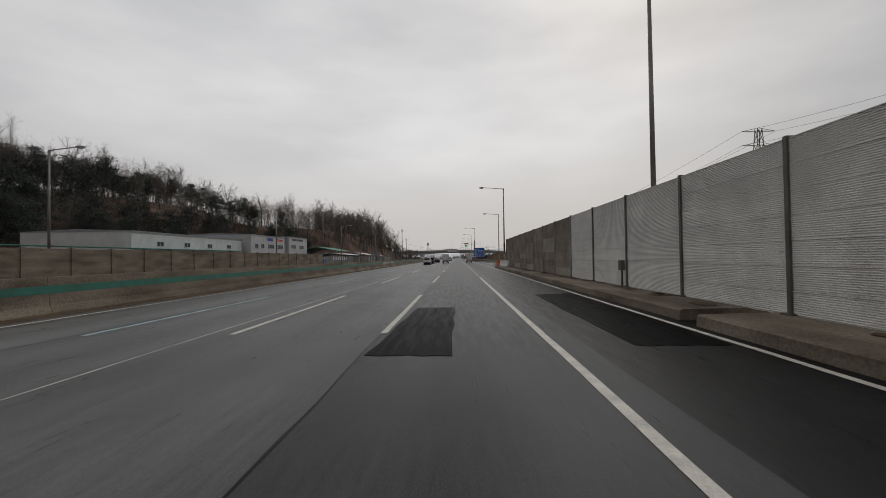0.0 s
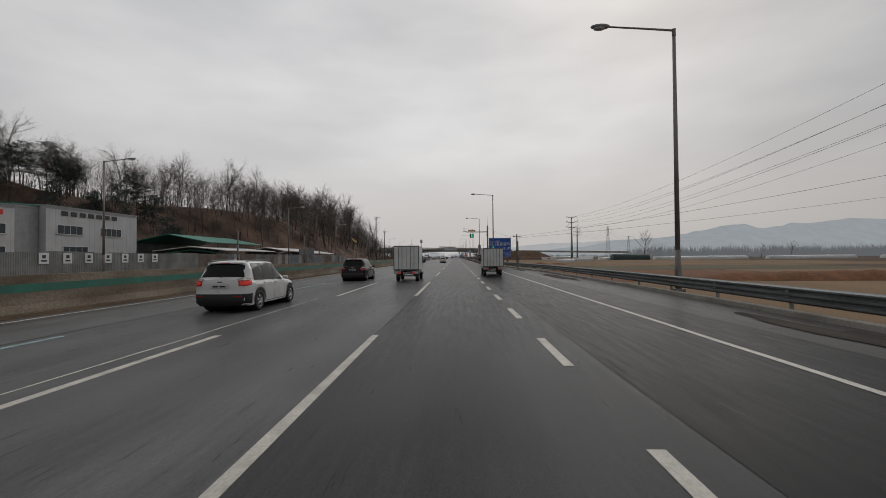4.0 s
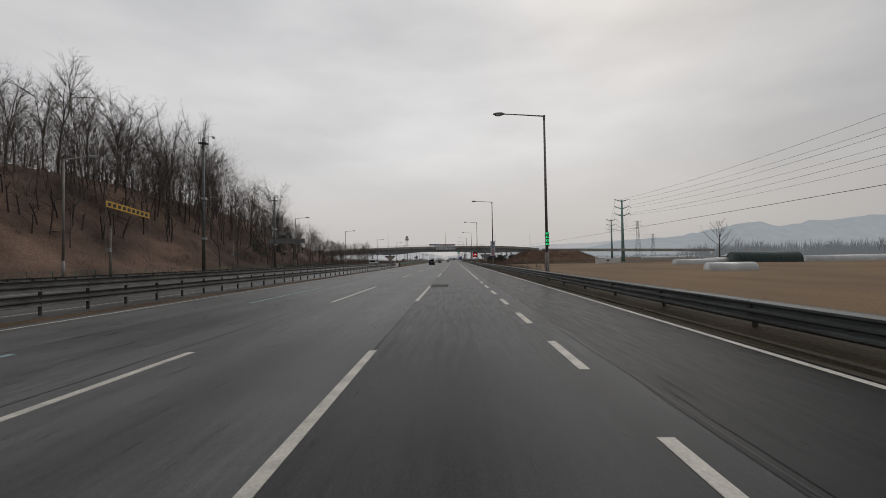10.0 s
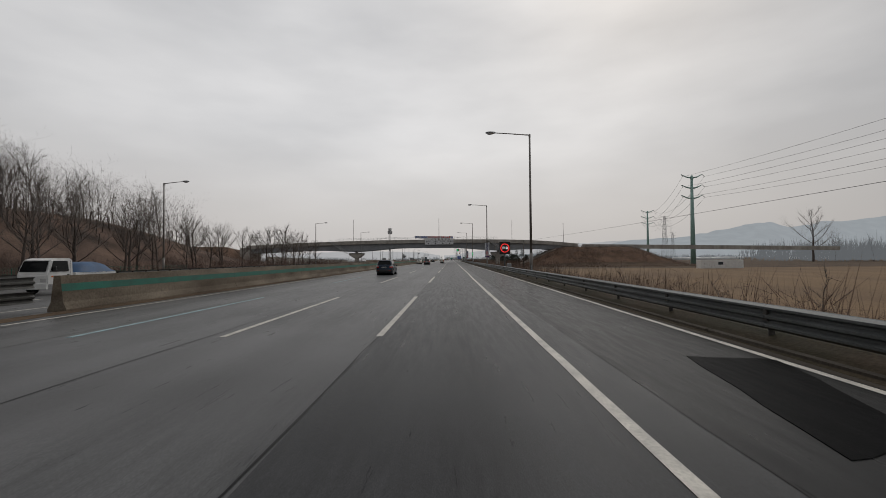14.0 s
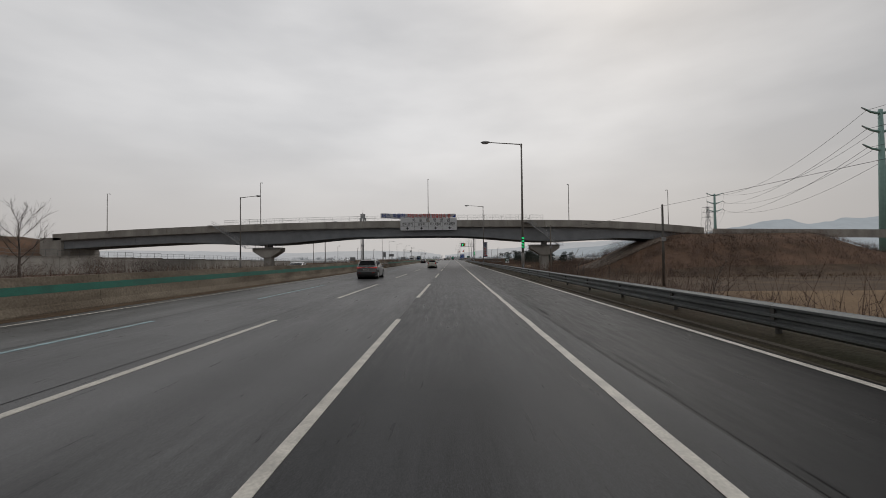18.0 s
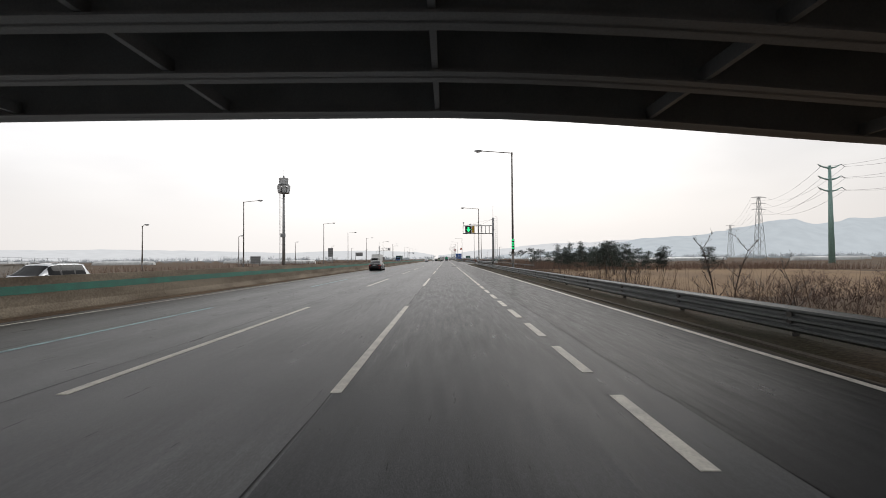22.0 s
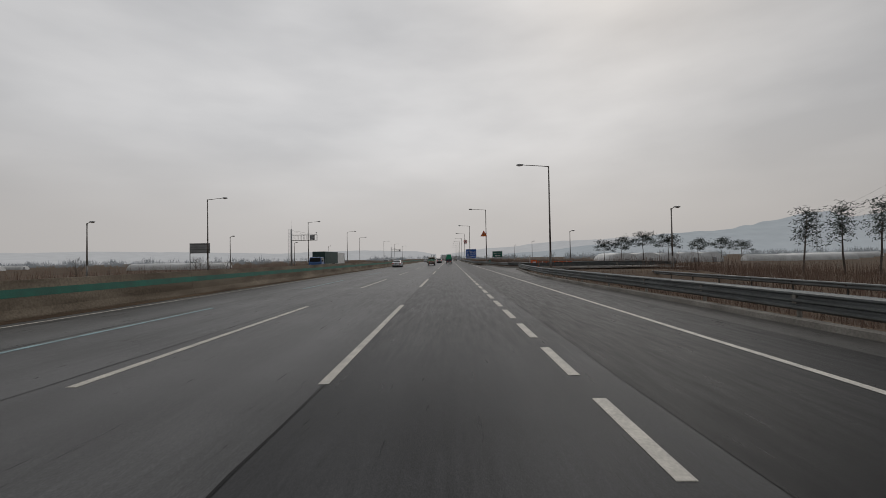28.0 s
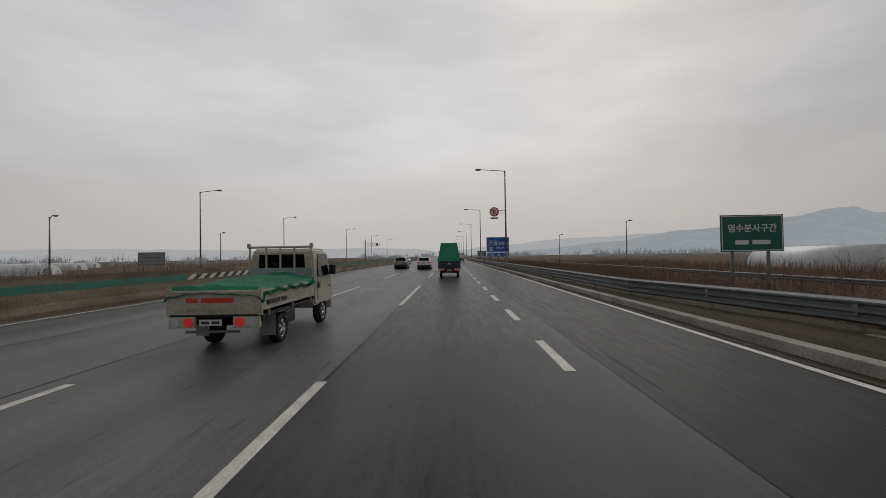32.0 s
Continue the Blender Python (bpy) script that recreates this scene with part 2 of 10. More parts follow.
M["pole"] = surf("lamp_pole_steel", (0.27, 0.255, 0.24), 0.55, 0.35, var=0.2, scale=0.8, fine=30, bump=0.05, col2=(0.17, 0.155, 0.14))
M["bank_block"] = surf("bank_block_concrete", (0.27, 0.225, 0.185), 0.9, var=0.3, scale=0.6, fine=10, bump=0.3, col2=(0.16, 0.125, 0.10))
M["girder"] = surf("girder_paint_grey", (0.25, 0.265, 0.28), 0.5, var=0.14, scale=0.6, fine=15, bump=0.05)
M["mast_grey"] = surf("pale_mast_steel", (0.34, 0.35, 0.355), 0.5, 0.25, var=0.15, scale=1.0, bump=0.03)
M["antenna_grey"] = surf("antenna_plastic", (0.60, 0.62, 0.63), 0.5, var=0.12, bump=0.02)
M["wall_light"] = surf("noise_panel_light", (0.80, 0.785, 0.755), 0.6, var=0.12, scale=0.9, fine=20, bump=0.1, island=0.05)
M["wall_dark"] = surf("noise_panel_brown", (0.335, 0.285, 0.232), 0.7, var=0.28, scale=0.8, fine=18, bump=0.15, island=0.14)
M["wall_post"] = surf("wall_post_grey", (0.30, 0.275, 0.24), 0.7, var=0.25, scale=0.8)
M["wall_patch"] = surf("noise_panel_patch", (0.44, 0.395, 0.32), 0.7, var=0.25, scale=0.8)
M["steel_post"] = surf("post_brown_steel", (0.15, 0.14, 0.125), 0.6, 0.3, var=0.3)
M["white_paint"] = surf("white_paint", (0.72, 0.72, 0.71), 0.45, var=0.10, scale=1.5, bump=0.03)
M["grey_paint"] = surf("grey_paint", (0.30, 0.31, 0.32), 0.5, var=0.12, bump=0.03)
M["black_plastic"] = surf("black_plastic", (0.015, 0.015, 0.016), 0.5, var=0.15, bump=0.05)
M["rubber"] = surf("tyre_rubber", (0.014, 0.014, 0.014), 0.75, var=0.2, bump=0.2)
M["rim"] = surf("alloy_rim", (0.48, 0.48, 0.49), 0.3, 0.8, var=0.1, bump=0.02)
M["rim_dark"] = surf("black_rim", (0.02, 0.02, 0.022), 0.35, 0.4, var=0.1, bump=0.02)
M["glass"] = tint_glass("tinted_glass", (0.004, 0.005, 0.006), 0.03)
M["glass_far"] = tint_glass("window_pane", (0.05, 0.06, 0.07), 0.1)
M["chrome"] = surf("chrome", (0.6, 0.6, 0.6), 0.12, 1.0, var=0.05, bump=0)
M["lamp_red"] = surf("red_lens", (0.46, 0.012, 0.012), 0.15, var=0.2, bump=0, coat=0.8)
M["lamp_red_lit"] = glow("red_lens_lit", (0.60, 0.03, 0.02), 0.22)
M["lamp_clear"] = surf("clear_lens", (0.5, 0.5, 0.5), 0.12, var=0.1, bump=0, coat=0.8)
M["lamp_orange"] = surf("orange_lens", (0.62, 0.16, 0.02), 0.25, var=0.1, bump=0)
M["plate"] = surf("plate_white", (0.55, 0.56, 0.55), 0.4, var=0.08, bump=0)
M["plate_blue"] = surf("plate_light_blue", (0.22, 0.45, 0.58), 0.4, var=0.08, bump=0)
M["ink"] = surf("dark_ink", (0.03, 0.03, 0.035), 0.6, var=0.1, bump=0)
M["sign_blue"] = surf("sign_blue", (0.010, 0.105, 0.46), 0.4, var=0.1, bump=0)
M["sign_green"] = surf("sign_green", (0.008, 0.115, 0.085), 0.4, var=0.1, bump=0)
M["sign_white"] = surf("sign_white", (0.70, 0.71, 0.72), 0.4, var=0.06, bump=0)
M["cloth_white"] = surf("banner_cloth", (0.62, 0.64, 0.67), 0.8, var=0.1, bump=0.1)
M["ink_navy"] = surf("banner_navy", (0.02, 0.035, 0.16), 0.7, var=0.08, bump=0)
M["ink_blue"] = surf("banner_blue", (0.02, 0.06, 0.34), 0.7, var=0.08, bump=0)
M["ink_red"] = surf("banner_red", (0.62, 0.045, 0.025), 0.7, var=0.08, bump=0)
M["led_green"] = glow("led_green", (0.02, 0.75, 0.22), 1.0)
M["led_amber"] = glow("led_amber", (0.62, 0.22, 0.01), 0.5)
M["led_red"] = glow("led_red", (0.85, 0.03, 0.03), 0.9)
M["led_white"] = glow("led_white", (0.85, 0.85, 0.85), 0.8)
M["orange_plastic"] = surf("orange_plastic", (0.72, 0.12, 0.02), 0.5, var=0.2, scale=2)
M["yellow"] = surf("yellow_paint", (0.62, 0.36, 0.02), 0.5, var=0.15)
M["teal_roof"] = surf("teal_metal_roof", (0.02, 0.22, 0.16), 0.45, var=0.15, scale=0.5, bump=0.05)
M["tarp_green"] = surf("green_tarp", (0.015, 0.30, 0.155), 0.6, var=0.18, scale=1.4, fine=12, bump=0.2)
M["tarp_blue"] = surf("blue_tarp", (0.03, 0.09, 0.20), 0.6, var=0.2, scale=1.6, bump=0.2)
M["navy_truck"] = surf("navy_truck_paint", (0.012, 0.02, 0.045), 0.4, var=0.15, coat=0.4)
M["soil"] = surf("brown_soil", (0.125, 0.088, 0.058), 0.95, var=0.35, scale=0.25, fine=6, bump=0.6, col2=(0.070, 0.048, 0.033))
M["hill"] = surf("leaf_litter", (0.200, 0.134, 0.102), 0.95, var=0.4, scale=0.12, fine=4, bump=0.7, col2=(0.045, 0.033, 0.027))
M["straw"] = surf("straw_stubble", (0.235, 0.158, 0.092), 0.95, var=0.3, scale=0.08, fine=5, bump=0.5, stretch=(1, 0.3, 1), col2=(0.155, 0.102, 0.060))
M["field_green"] = surf("winter_grass", (0.115, 0.12, 0.082), 0.95, var=0.3, scale=0.2, fine=6, bump=0.5, col2=(0.13, 0.105, 0.07))
M["field_red"] = surf("ploughed_red_soil", (0.22, 0.105, 0.055), 0.95, var=0.3, scale=0.2, fine=3, bump=0.7, stretch=(3, 0.3, 1), col2=(0.13, 0.065, 0.038))
M["bark"] = surf("bark_grey", (0.150, 0.127, 0.113), 0.9, var=0.3, scale=3, fine=20, bump=0.3, island=0.3)
M["twig"] = surf("bare_twigs", (0.165, 0.142, 0.128), 0.9, var=0.3, scale=0.6, bump=0, island=0.3)
M["brush"] = surf("dry_brush", (0.260, 0.182, 0.142), 0.95, var=0.4, scale=0.4, bump=0, col2=(0.130, 0.092, 0.074))
M["mound_grass"] = surf("brown_bank_grass", (0.175, 0.108, 0.074), 0.95, var=0.35, scale=0.25, bump=0, col2=(0.095, 0.062, 0.042))
M["weeds"] = surf("dry_weeds", (0.26, 0.19, 0.11), 0.95, var=0.35, scale=0.7, bump=0, col2=(0.14, 0.10, 0.06))
M["pine"] = surf("pine_needles", (0.088, 0.108, 0.096), 0.9, var=0.4, scale=1.5, bump=0, island=0.25)
M["film"] = surf("greenhouse_film", (0.55, 0.56, 0.56), 0.35, var=0.15, scale=0.4, bump=0.1)
M["film_dark"] = surf("dark_green_cover", (0.020, 0.05, 0.045), 0.6, var=0.3, scale=0.8)
M["pylon_green"] = surf("pale_green_pylon", (0.26, 0.42, 0.38), 0.5, var=0.1)
M["wood_pole"] = surf("concrete_pole", (0.24, 0.22, 0.195), 0.85, var=0.2, scale=2)
M["tin_wall"] = surf("corrugated_sheet", (0.25, 0.255, 0.25), 0.6, var=0.3, scale=0.6, fine=10)
M["cable"] = surf("black_cable", (0.03, 0.03, 0.032), 0.6, var=0.1, bump=0)
# far hills and woods: black base, glowing blue-grey that paints in the haze
for key, base, strength in (("hazed_hill", (0.305, 0.330, 0.350), 1.0), ("hazed_hill_pale", (0.40, 0.405, 0.415), 1.0), ("far_wood", (0.118, 0.126, 0.134), 1.0)):
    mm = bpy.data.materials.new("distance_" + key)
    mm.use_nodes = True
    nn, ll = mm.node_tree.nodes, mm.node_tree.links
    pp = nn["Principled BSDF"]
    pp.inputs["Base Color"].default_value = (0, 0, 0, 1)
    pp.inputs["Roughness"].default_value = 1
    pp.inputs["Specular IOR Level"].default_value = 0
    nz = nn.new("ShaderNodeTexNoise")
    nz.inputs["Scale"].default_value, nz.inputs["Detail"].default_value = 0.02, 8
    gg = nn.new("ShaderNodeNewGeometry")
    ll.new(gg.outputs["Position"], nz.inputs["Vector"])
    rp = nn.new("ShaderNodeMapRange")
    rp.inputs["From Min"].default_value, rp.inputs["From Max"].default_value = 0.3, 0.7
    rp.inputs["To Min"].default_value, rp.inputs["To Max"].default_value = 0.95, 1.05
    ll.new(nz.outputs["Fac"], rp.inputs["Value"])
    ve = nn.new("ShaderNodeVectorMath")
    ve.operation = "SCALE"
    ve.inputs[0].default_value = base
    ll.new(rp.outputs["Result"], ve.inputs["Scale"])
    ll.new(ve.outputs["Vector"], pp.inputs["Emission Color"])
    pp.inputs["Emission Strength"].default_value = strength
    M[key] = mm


def paint(name, col, rough=0.3, metal=0.3):
    dark = max(col) < 0.1
    m = surf(name, col, rough, metal, var=0.03, scale=1.6, fine=60, bump=0.0, coat=0.12 if dark else 0.6)
    if dark:
        m.node_tree.nodes["Principled BSDF"].inputs["Specular IOR Level"].default_value = 0.22
    return m


# ------------------------------------------------------------------ mesh helpers
def finish(name, bm, mat, smooth=False):
    me = bpy.data.meshes.new(name)
    bm.normal_update()
    bm.to_mesh(me)
    bm.free()
    me.materials.append(mat)
    if smooth:
        for f in me.polygons:
            f.use_smooth = True
    return me


def part(name, bm, mat, parent=None, label="", smooth=False):
    """Links a bmesh (or a mesh) as one object, under a thing or a part if given."""
    me = bm if isinstance(bm, bpy.types.Mesh) else finish(name, bm, mat, smooth)
    ob = new(name, me)
    if parent is not None:
        ob.parent = parent
    if label:
        ob["label"] = label
    return ob


def thing(name, label, category, at=(0, 0, 0), group="", turn=0.0):
    ob = new(name)
    ob.matrix_basis = pose(*at, 0, 0, turn)
    ob.empty_display_size = 0.2
    return tagged(ob, label, category, group)


def fixed(ob, label, category):
    return tagged(ob, label, category, kind="structure")


def box(bm, x0, x1, y0, y1, z0, z1, bev=0.0):
    r = bmesh.ops.create_cube(bm, size=1)
    for v in r["verts"]:
        v.co = Vector(((x0 + x1) / 2 + v.co.x * (x1 - x0), (y0 + y1) / 2 + v.co.y * (y1 - y0), (z0 + z1) / 2 + v.co.z * (z1 - z0)))
    if bev:
        es = list({e for v in r["verts"] for e in v.link_edges})
        bmesh.ops.bevel(bm, geom=es, offset=bev, segments=2, affect="EDGES", profile=0.5)
    return bm


def boxes(*specs, bev=0.0):
    bm = bmesh.new()
    for s in specs:
        box(bm, *s, bev=bev)
    return bm


def tube(bm, pts, radii, n=8, cap=True):
    """A tapered round bar along points."""
    rings = []
    pts = [Vector(p) for p in pts]
    for i, p in enumerate(pts):
        d = (pts[min(i + 1, len(pts) - 1)] - pts[max(i - 1, 0)]).normalized()
        a = d.orthogonal().normalized()
        b = d.cross(a)
        r = radii[i] if isinstance(radii, (list, tuple)) else radii
        rings.append([bm.verts.new(p + (a * math.cos(2 * math.pi * k / n) + b * math.sin(2 * math.pi * k / n)) * r) for k in range(n)])
    for i in range(len(rings) - 1):
        for k in range(n):
            bm.faces.new((rings[i][k], rings[i][(k + 1) % n], rings[i + 1][(k + 1) % n], rings[i + 1][k]))
    if cap:
        bm.faces.new(rings[0][::-1])
        bm.faces.new(rings[-1])
    return bm


def prism(bm, outline, y0, y1):
    """An (x, z) outline pushed along y."""
    a = [bm.verts.new((x, y0, z)) for x, z in outline]
    b = [bm.verts.new((x, y1, z)) for x, z in outline]
    k = len(outline)
    for i in range(k):
        bm.faces.new((a[i], a[(i + 1) % k], b[(i + 1) % k], b[i]))
    bm.faces.new(a[::-1])
    bm.faces.new(b)
    bmesh.ops.recalc_face_normals(bm, faces=bm.faces[:])
    return bm


def plate_xz(bm, outline, y0, y1):
    return prism(bm, outline, y0, y1)


TEXTS = ["눈", "길", "감", "속", "20", "~", "50", "%", "지", "정", "차", "로", "위", "반", "집", "중", "단", "P", "남사", "졸음쉼터", "1km 앞", "500m 앞",
         "다음휴게소", "안성", "9.5km", "110", "통", "행", "방", "법", "앞지르기", "승용차", "버스,화물차", "버스, 화물차", "지정차로위반", "집중단속 중", "C", "D", "E", "염수분사구간", "전방", "500m"]
GLYPH = {}
for s in TEXTS:
    cu = bpy.data.curves.new("words", "FONT")
    cu.body, cu.size, cu.extrude, cu.align_x, cu.align_y, cu.resolution_u, cu.offset = s, 1.0, 0.006, "CENTER", "CENTER", 3, 0.012
    tmp = bpy.data.objects.new("words", cu)
    scene.collection.objects.link(tmp)
    gme = bpy.data.meshes.new_from_object(tmp.evaluated_get(bpy.context.evaluated_depsgraph_get()))
    bpy.data.objects.remove(tmp)
    GLYPH[s] = gme


def words(text, size, mat, parent, at, turn=(90, 0, 0), name="lettering", wide=0.0, label=""):
    """Built-in font lettering, as a thin mesh standing at a local place."""
    me = GLYPH[text].copy()
    me.materials.clear()
    me.materials.append(mat)
    xs = [v.co.x for v in me.vertices]
    k = wide / max(0.01, max(xs) - min(xs)) if wide else size
    ob = new(name, me)
    ob.parent = parent
    ob.matrix_basis = pose(*at, *turn) @ Matrix.Diagonal((k, size, 1, 1))
    if label:
        ob["label"] = label
    return ob

# ------------------------------------------------------------------ ground
def smooth(a, b, x):
    t = min(1.0, max(0.0, (x - a) / (b - a)))
    return t * t * (3 - 2 * t)


FIELD_Z = -1.8


def foot_x(y):
    """Distance of the wooded slope's foot, set back behind the factory yard."""
    return 62 + 23 * smooth(15, 38, y) * (1 - smooth(172, 192, y)) - 21 * smooth(205, 250, y)


def hill_z(x, y):
    yard = smooth(15, 38, y) * (1 - smooth(172, 192, y))
    foot = foot_x(y)
    ridge = 5.5 + 12.5 * smooth(-60, 190, y) + 5.5 * yard
    ridge *= (1 - 0.42 * smooth(352, 392, y)) * (1 - smooth(395, 470, y))
    return ridge * smooth(0, 30 - 9 * yard, -x - foot) * (1 + 0.10 * noise.noise((x * 0.03, y * 0.03, 0)))


def mound_z(x, y):
    along = smooth(26, 51, x) * (1 - smooth(76, 104, x)) if x > 0 else smooth(-84, -104, x)
    across = 1 - smooth(5, 26, abs(y - 521))
    return (8.2 if x > 0 else 9.6) * along * across


def ground_z(x, y):
    side = -0.25
    if x > 7.4:
        side = -0.25 + (FIELD_Z + 0.25) * smooth(7.6, 13, x)
        if 60 < y < 176 or 620 < y < 760:
            side = -0.25 + (FIELD_Z + 0.25) * smooth(10.8, 16, x)
        if 700 < y < 732:
            side = -0.25 + (FIELD_Z + 0.25) * smooth(30, 38, x)
    elif x < -36:
        side = -0.25 + 0.15 * smooth(-36, -44, x)
        if y > 490:
            side -= 1.6 * smooth(-44, -70, x)
    z = side + mound_z(x, y)
    if x < -36:
        z += hill_z(x, y)
    if x > 14 or x < -60:
        z += 0.18 * noise.noise((x * 0.05, y * 0.05, 3.1))
    return z


def axis(fine0, fine1, step, far0, far1):
    a = list(np.arange(fine0, fine1 + 0.1, step))
    left, d, v = [], step, fine0
    while v > far0:
        d *= 1.6
        v -= d
        left.append(v)
    right, d, v = [], step, a[-1]
    while v < far1:
        d *= 1.6
        v += d
        right.append(v)
    return left[::-1] + a + right


gx = axis(-140, -36, 4, -3800, -37)
gx = [v for v in gx if v < -36] + [-36, -34, 7.4, 8.5, 9.5, 10.5, 11.5, 12.5, 14] + [v for v in axis(18, 130, 4, 17, 3800) if v > 14]
gy = axis(-80, 900, 7, -1500, 4300)
gv = [(x, y, ground_z(x, y)) for y in gy for x in gx]
nx = len(gx)
gf = [(j * nx + i, j * nx + i + 1, (j + 1) * nx + i + 1, (j + 1) * nx + i) for j in range(len(gy) - 1) for i in range(nx - 1)]
gm = bpy.data.meshes.new("ground")
gm.from_pydata(gv, [], gf)
gm.materials.append(M["soil"])
gm.materials.append(M["hill"])
gm.materials.append(M["mound_grass"])
for f in gm.polygons:
    f.use_smooth = True
    c = f.center
    if c.x < -40 and c.y < 500:
        f.material_index = 1
    elif mound_z(c.x, c.y) > 0.8:
        f.material_index = 2
fixed(new("ground", gm), "brown winter earth with leaf litter and dry stubble", "ground")


def sheet(name, x0, x1, y0, y1, z, mat, label, n=1, wob=0.0, seed=0):
    """A thin slab of ground cover with slightly uneven edges, laid just above the ground."""
    rnd = random.Random(seed)
    bm = bmesh.new()
    ny = max(2, int((y1 - y0) / 6))
    rows = []
    for j in range(ny + 1):
        y = y0 + (y1 - y0) * j / ny
        a, b = x0 + wob * rnd.uniform(-1, 1), x1 + wob * rnd.uniform(-1, 1)
        rows.append([bm.verts.new((a + (b - a) * i / n, y, (z if z is not None else ground_z(a + (b - a) * i / n, y) + 0.08))) for i in range(n + 1)])
    for j in range(ny):
        for i in range(n):
            bm.faces.new((rows[j][i], rows[j][i + 1], rows[j + 1][i + 1], rows[j + 1][i]))
    return fixed(part(name, bm, mat), label, "field" if "field" in name else "road surface")


def field(x0, x1, y0, y1, mat, label, seed, lift=0.16):
    bm = bmesh.new()
    rnd = random.Random(seed)
    nxx, nyy = max(2, int((x1 - x0) / 5)), max(2, int((y1 - y0) / 5))
    g = [[None] * (nxx + 1) for _ in range(nyy + 1)]
    for j in range(nyy + 1):
        for i in range(nxx + 1):
            x, y = x0 + (x1 - x0) * i / nxx, y0 + (y1 - y0) * j / nyy
            if i in (0, nxx):
                x += rnd.uniform(-0.8, 0.8)
            if j in (0, nyy):
                y += rnd.uniform(-0.8, 0.8)
            edge = i in (0, nxx) or j in (0, nyy)
            g[j][i] = bm.verts.new((x, y, ground_z(x, y) + (0.02 if edge else lift)))
    for j in range(nyy):
        for i in range(nxx):
            bm.faces.new((g[j][i], g[j][i + 1], g[j + 1][i + 1], g[j + 1][i]))
    return fixed(part("field", bm, mat, smooth=True), label, "field")


field(13, 150, -40, 150, M["straw"], "harvested rice field with pale straw stubble", 1)
field(15, 62, 152, 196, M["field_red"], "freshly ploughed field of reddish brown soil", 2)
field(15, 110, 198, 233, M["field_green"], "field of grey-green winter grass", 3)
field(14, 190, 236, 462, M["straw"], "harvested rice field with pale straw stubble", 4)
field(64, 220, 150, 196, M["straw"], "harvested rice field with pale straw stubble", 5)
field(22, 95, 548, 640, M["straw"], "golden stubble field beyond young pines", 6)
field(200, 460, 120, 520, M["soil"], "bare brown field", 7, 0.12)
field(30, 120, 690, 900, M["soil"], "bare brown field beside the service road", 8, 0.12)

# ------------------------------------------------------------------ road
Y0, Y1 = -70, 1500
LANES = [(-33.4, -14.6, "asphalt_a"), (-14.6, -8.95, "asphalt_a"), (-8.95, -5.45, "asphalt_b"), (-5.45, -1.62, "asphalt_b"),
         (-1.62, 2.62, "asphalt_c"), (2.62, 7.3, "asphalt_d")]
for i, (a, b, k) in enumerate(LANES):
    bm = bmesh.new()
    box(bm, a, b, Y0, Y1, -0.5, 0)
    fixed(part("road", bm, M[k]), "worn grey asphalt motorway lane", "road")
# wide shoulder and exit paving
SHOULDER_A = [(7.6, 69), (7.75, 79), (8.5, 88), (9.6, 100), (9.9, 115), (9.9, 136), (9.2, 149), (8.5, 159), (7.5, 168)]
SHOULDER_B = [(7.4, 628), (8.5, 652), (8.5, 668), (8.0, 680), (7.8, 690), (8.4, 700), (9.1, 708), (9.3, 712), (10.1, 715.4), (13, 716.8), (20, 716.3), (32, 714.3)]
SHOULDER_C = [(34, 728.2), (22.5, 726.7), (15, 725.2), (11.3, 723.9), (9.7, 725.2), (9.3, 733), (8.9, 738), (8.4, 745), (7.9, 756)]


def paving(name, edge, label, z=-0.012):
    bm = bmesh.new()
    last = None
    for x, y in edge:
        row = (bm.verts.new((7.25, y, z)), bm.verts.new((x + 0.1, y, z)))
        if last:
            bm.faces.new((last[0], last[1], row[1], row[0]))
        last = row
    return fixed(part(name, bm, M["asphalt_old"]), label, "road surface")


paving("paved_shoulder", SHOULDER_A, "dusty grey paved shoulder beside the motorway")
paving("paved_shoulder", SHOULDER_B[:9], "dusty grey paved shoulder beside the motorway")
paving("paved_exit", [(34, 714.3), (34, 728.2)], "dusty paved exit to a service road", -0.02)
paving("paved_shoulder", SHOULDER_C[4:], "grey paved strip after the side road")


def strip(bm, x0, x1, y0, y1, z, rnd=None, wob=0.0):
    n = max(1, int((y1 - y0) / 1.5)) if rnd else 1
    last = None
    for j in range(n + 1):
        y = y0 + (y1 - y0) * j / n
        d = rnd.uniform(-wob, wob) if rnd else 0
        row = (bm.verts.new((x0 + d, y, z)), bm.verts.new((x1 + d, y, z)))
        if last:
            bm.faces.new((last[0], last[1], row[1], row[0]))
        last = row


rnd = random.Random(5)
road_marks = thing("lane_markings", "worn white road markings painted on the asphalt", "road marking")
for x in (5.52, -12.35):
    bm = bmesh.new()
    strip(bm, x - 0.075, x + 0.075, Y0, 1300, 0.006, rnd, 0.012)
    part("edge_line", bm, M["paint_white"], road_marks)
bm = bmesh.new()
for x in (-15.6, -30.6):
    strip(bm, x - 0.075, x + 0.075, Y0, 1300, 0.006, rnd, 0.012)
part("edge_line", bm, M["paint_white"], road_marks)


def dash_mesh(w, ln, mat, name):
    bm = bmesh.new()
    box(bm, -w / 2, w / 2, 0, ln, -0.002, 0.007)
    return finish(name, bm, mat)


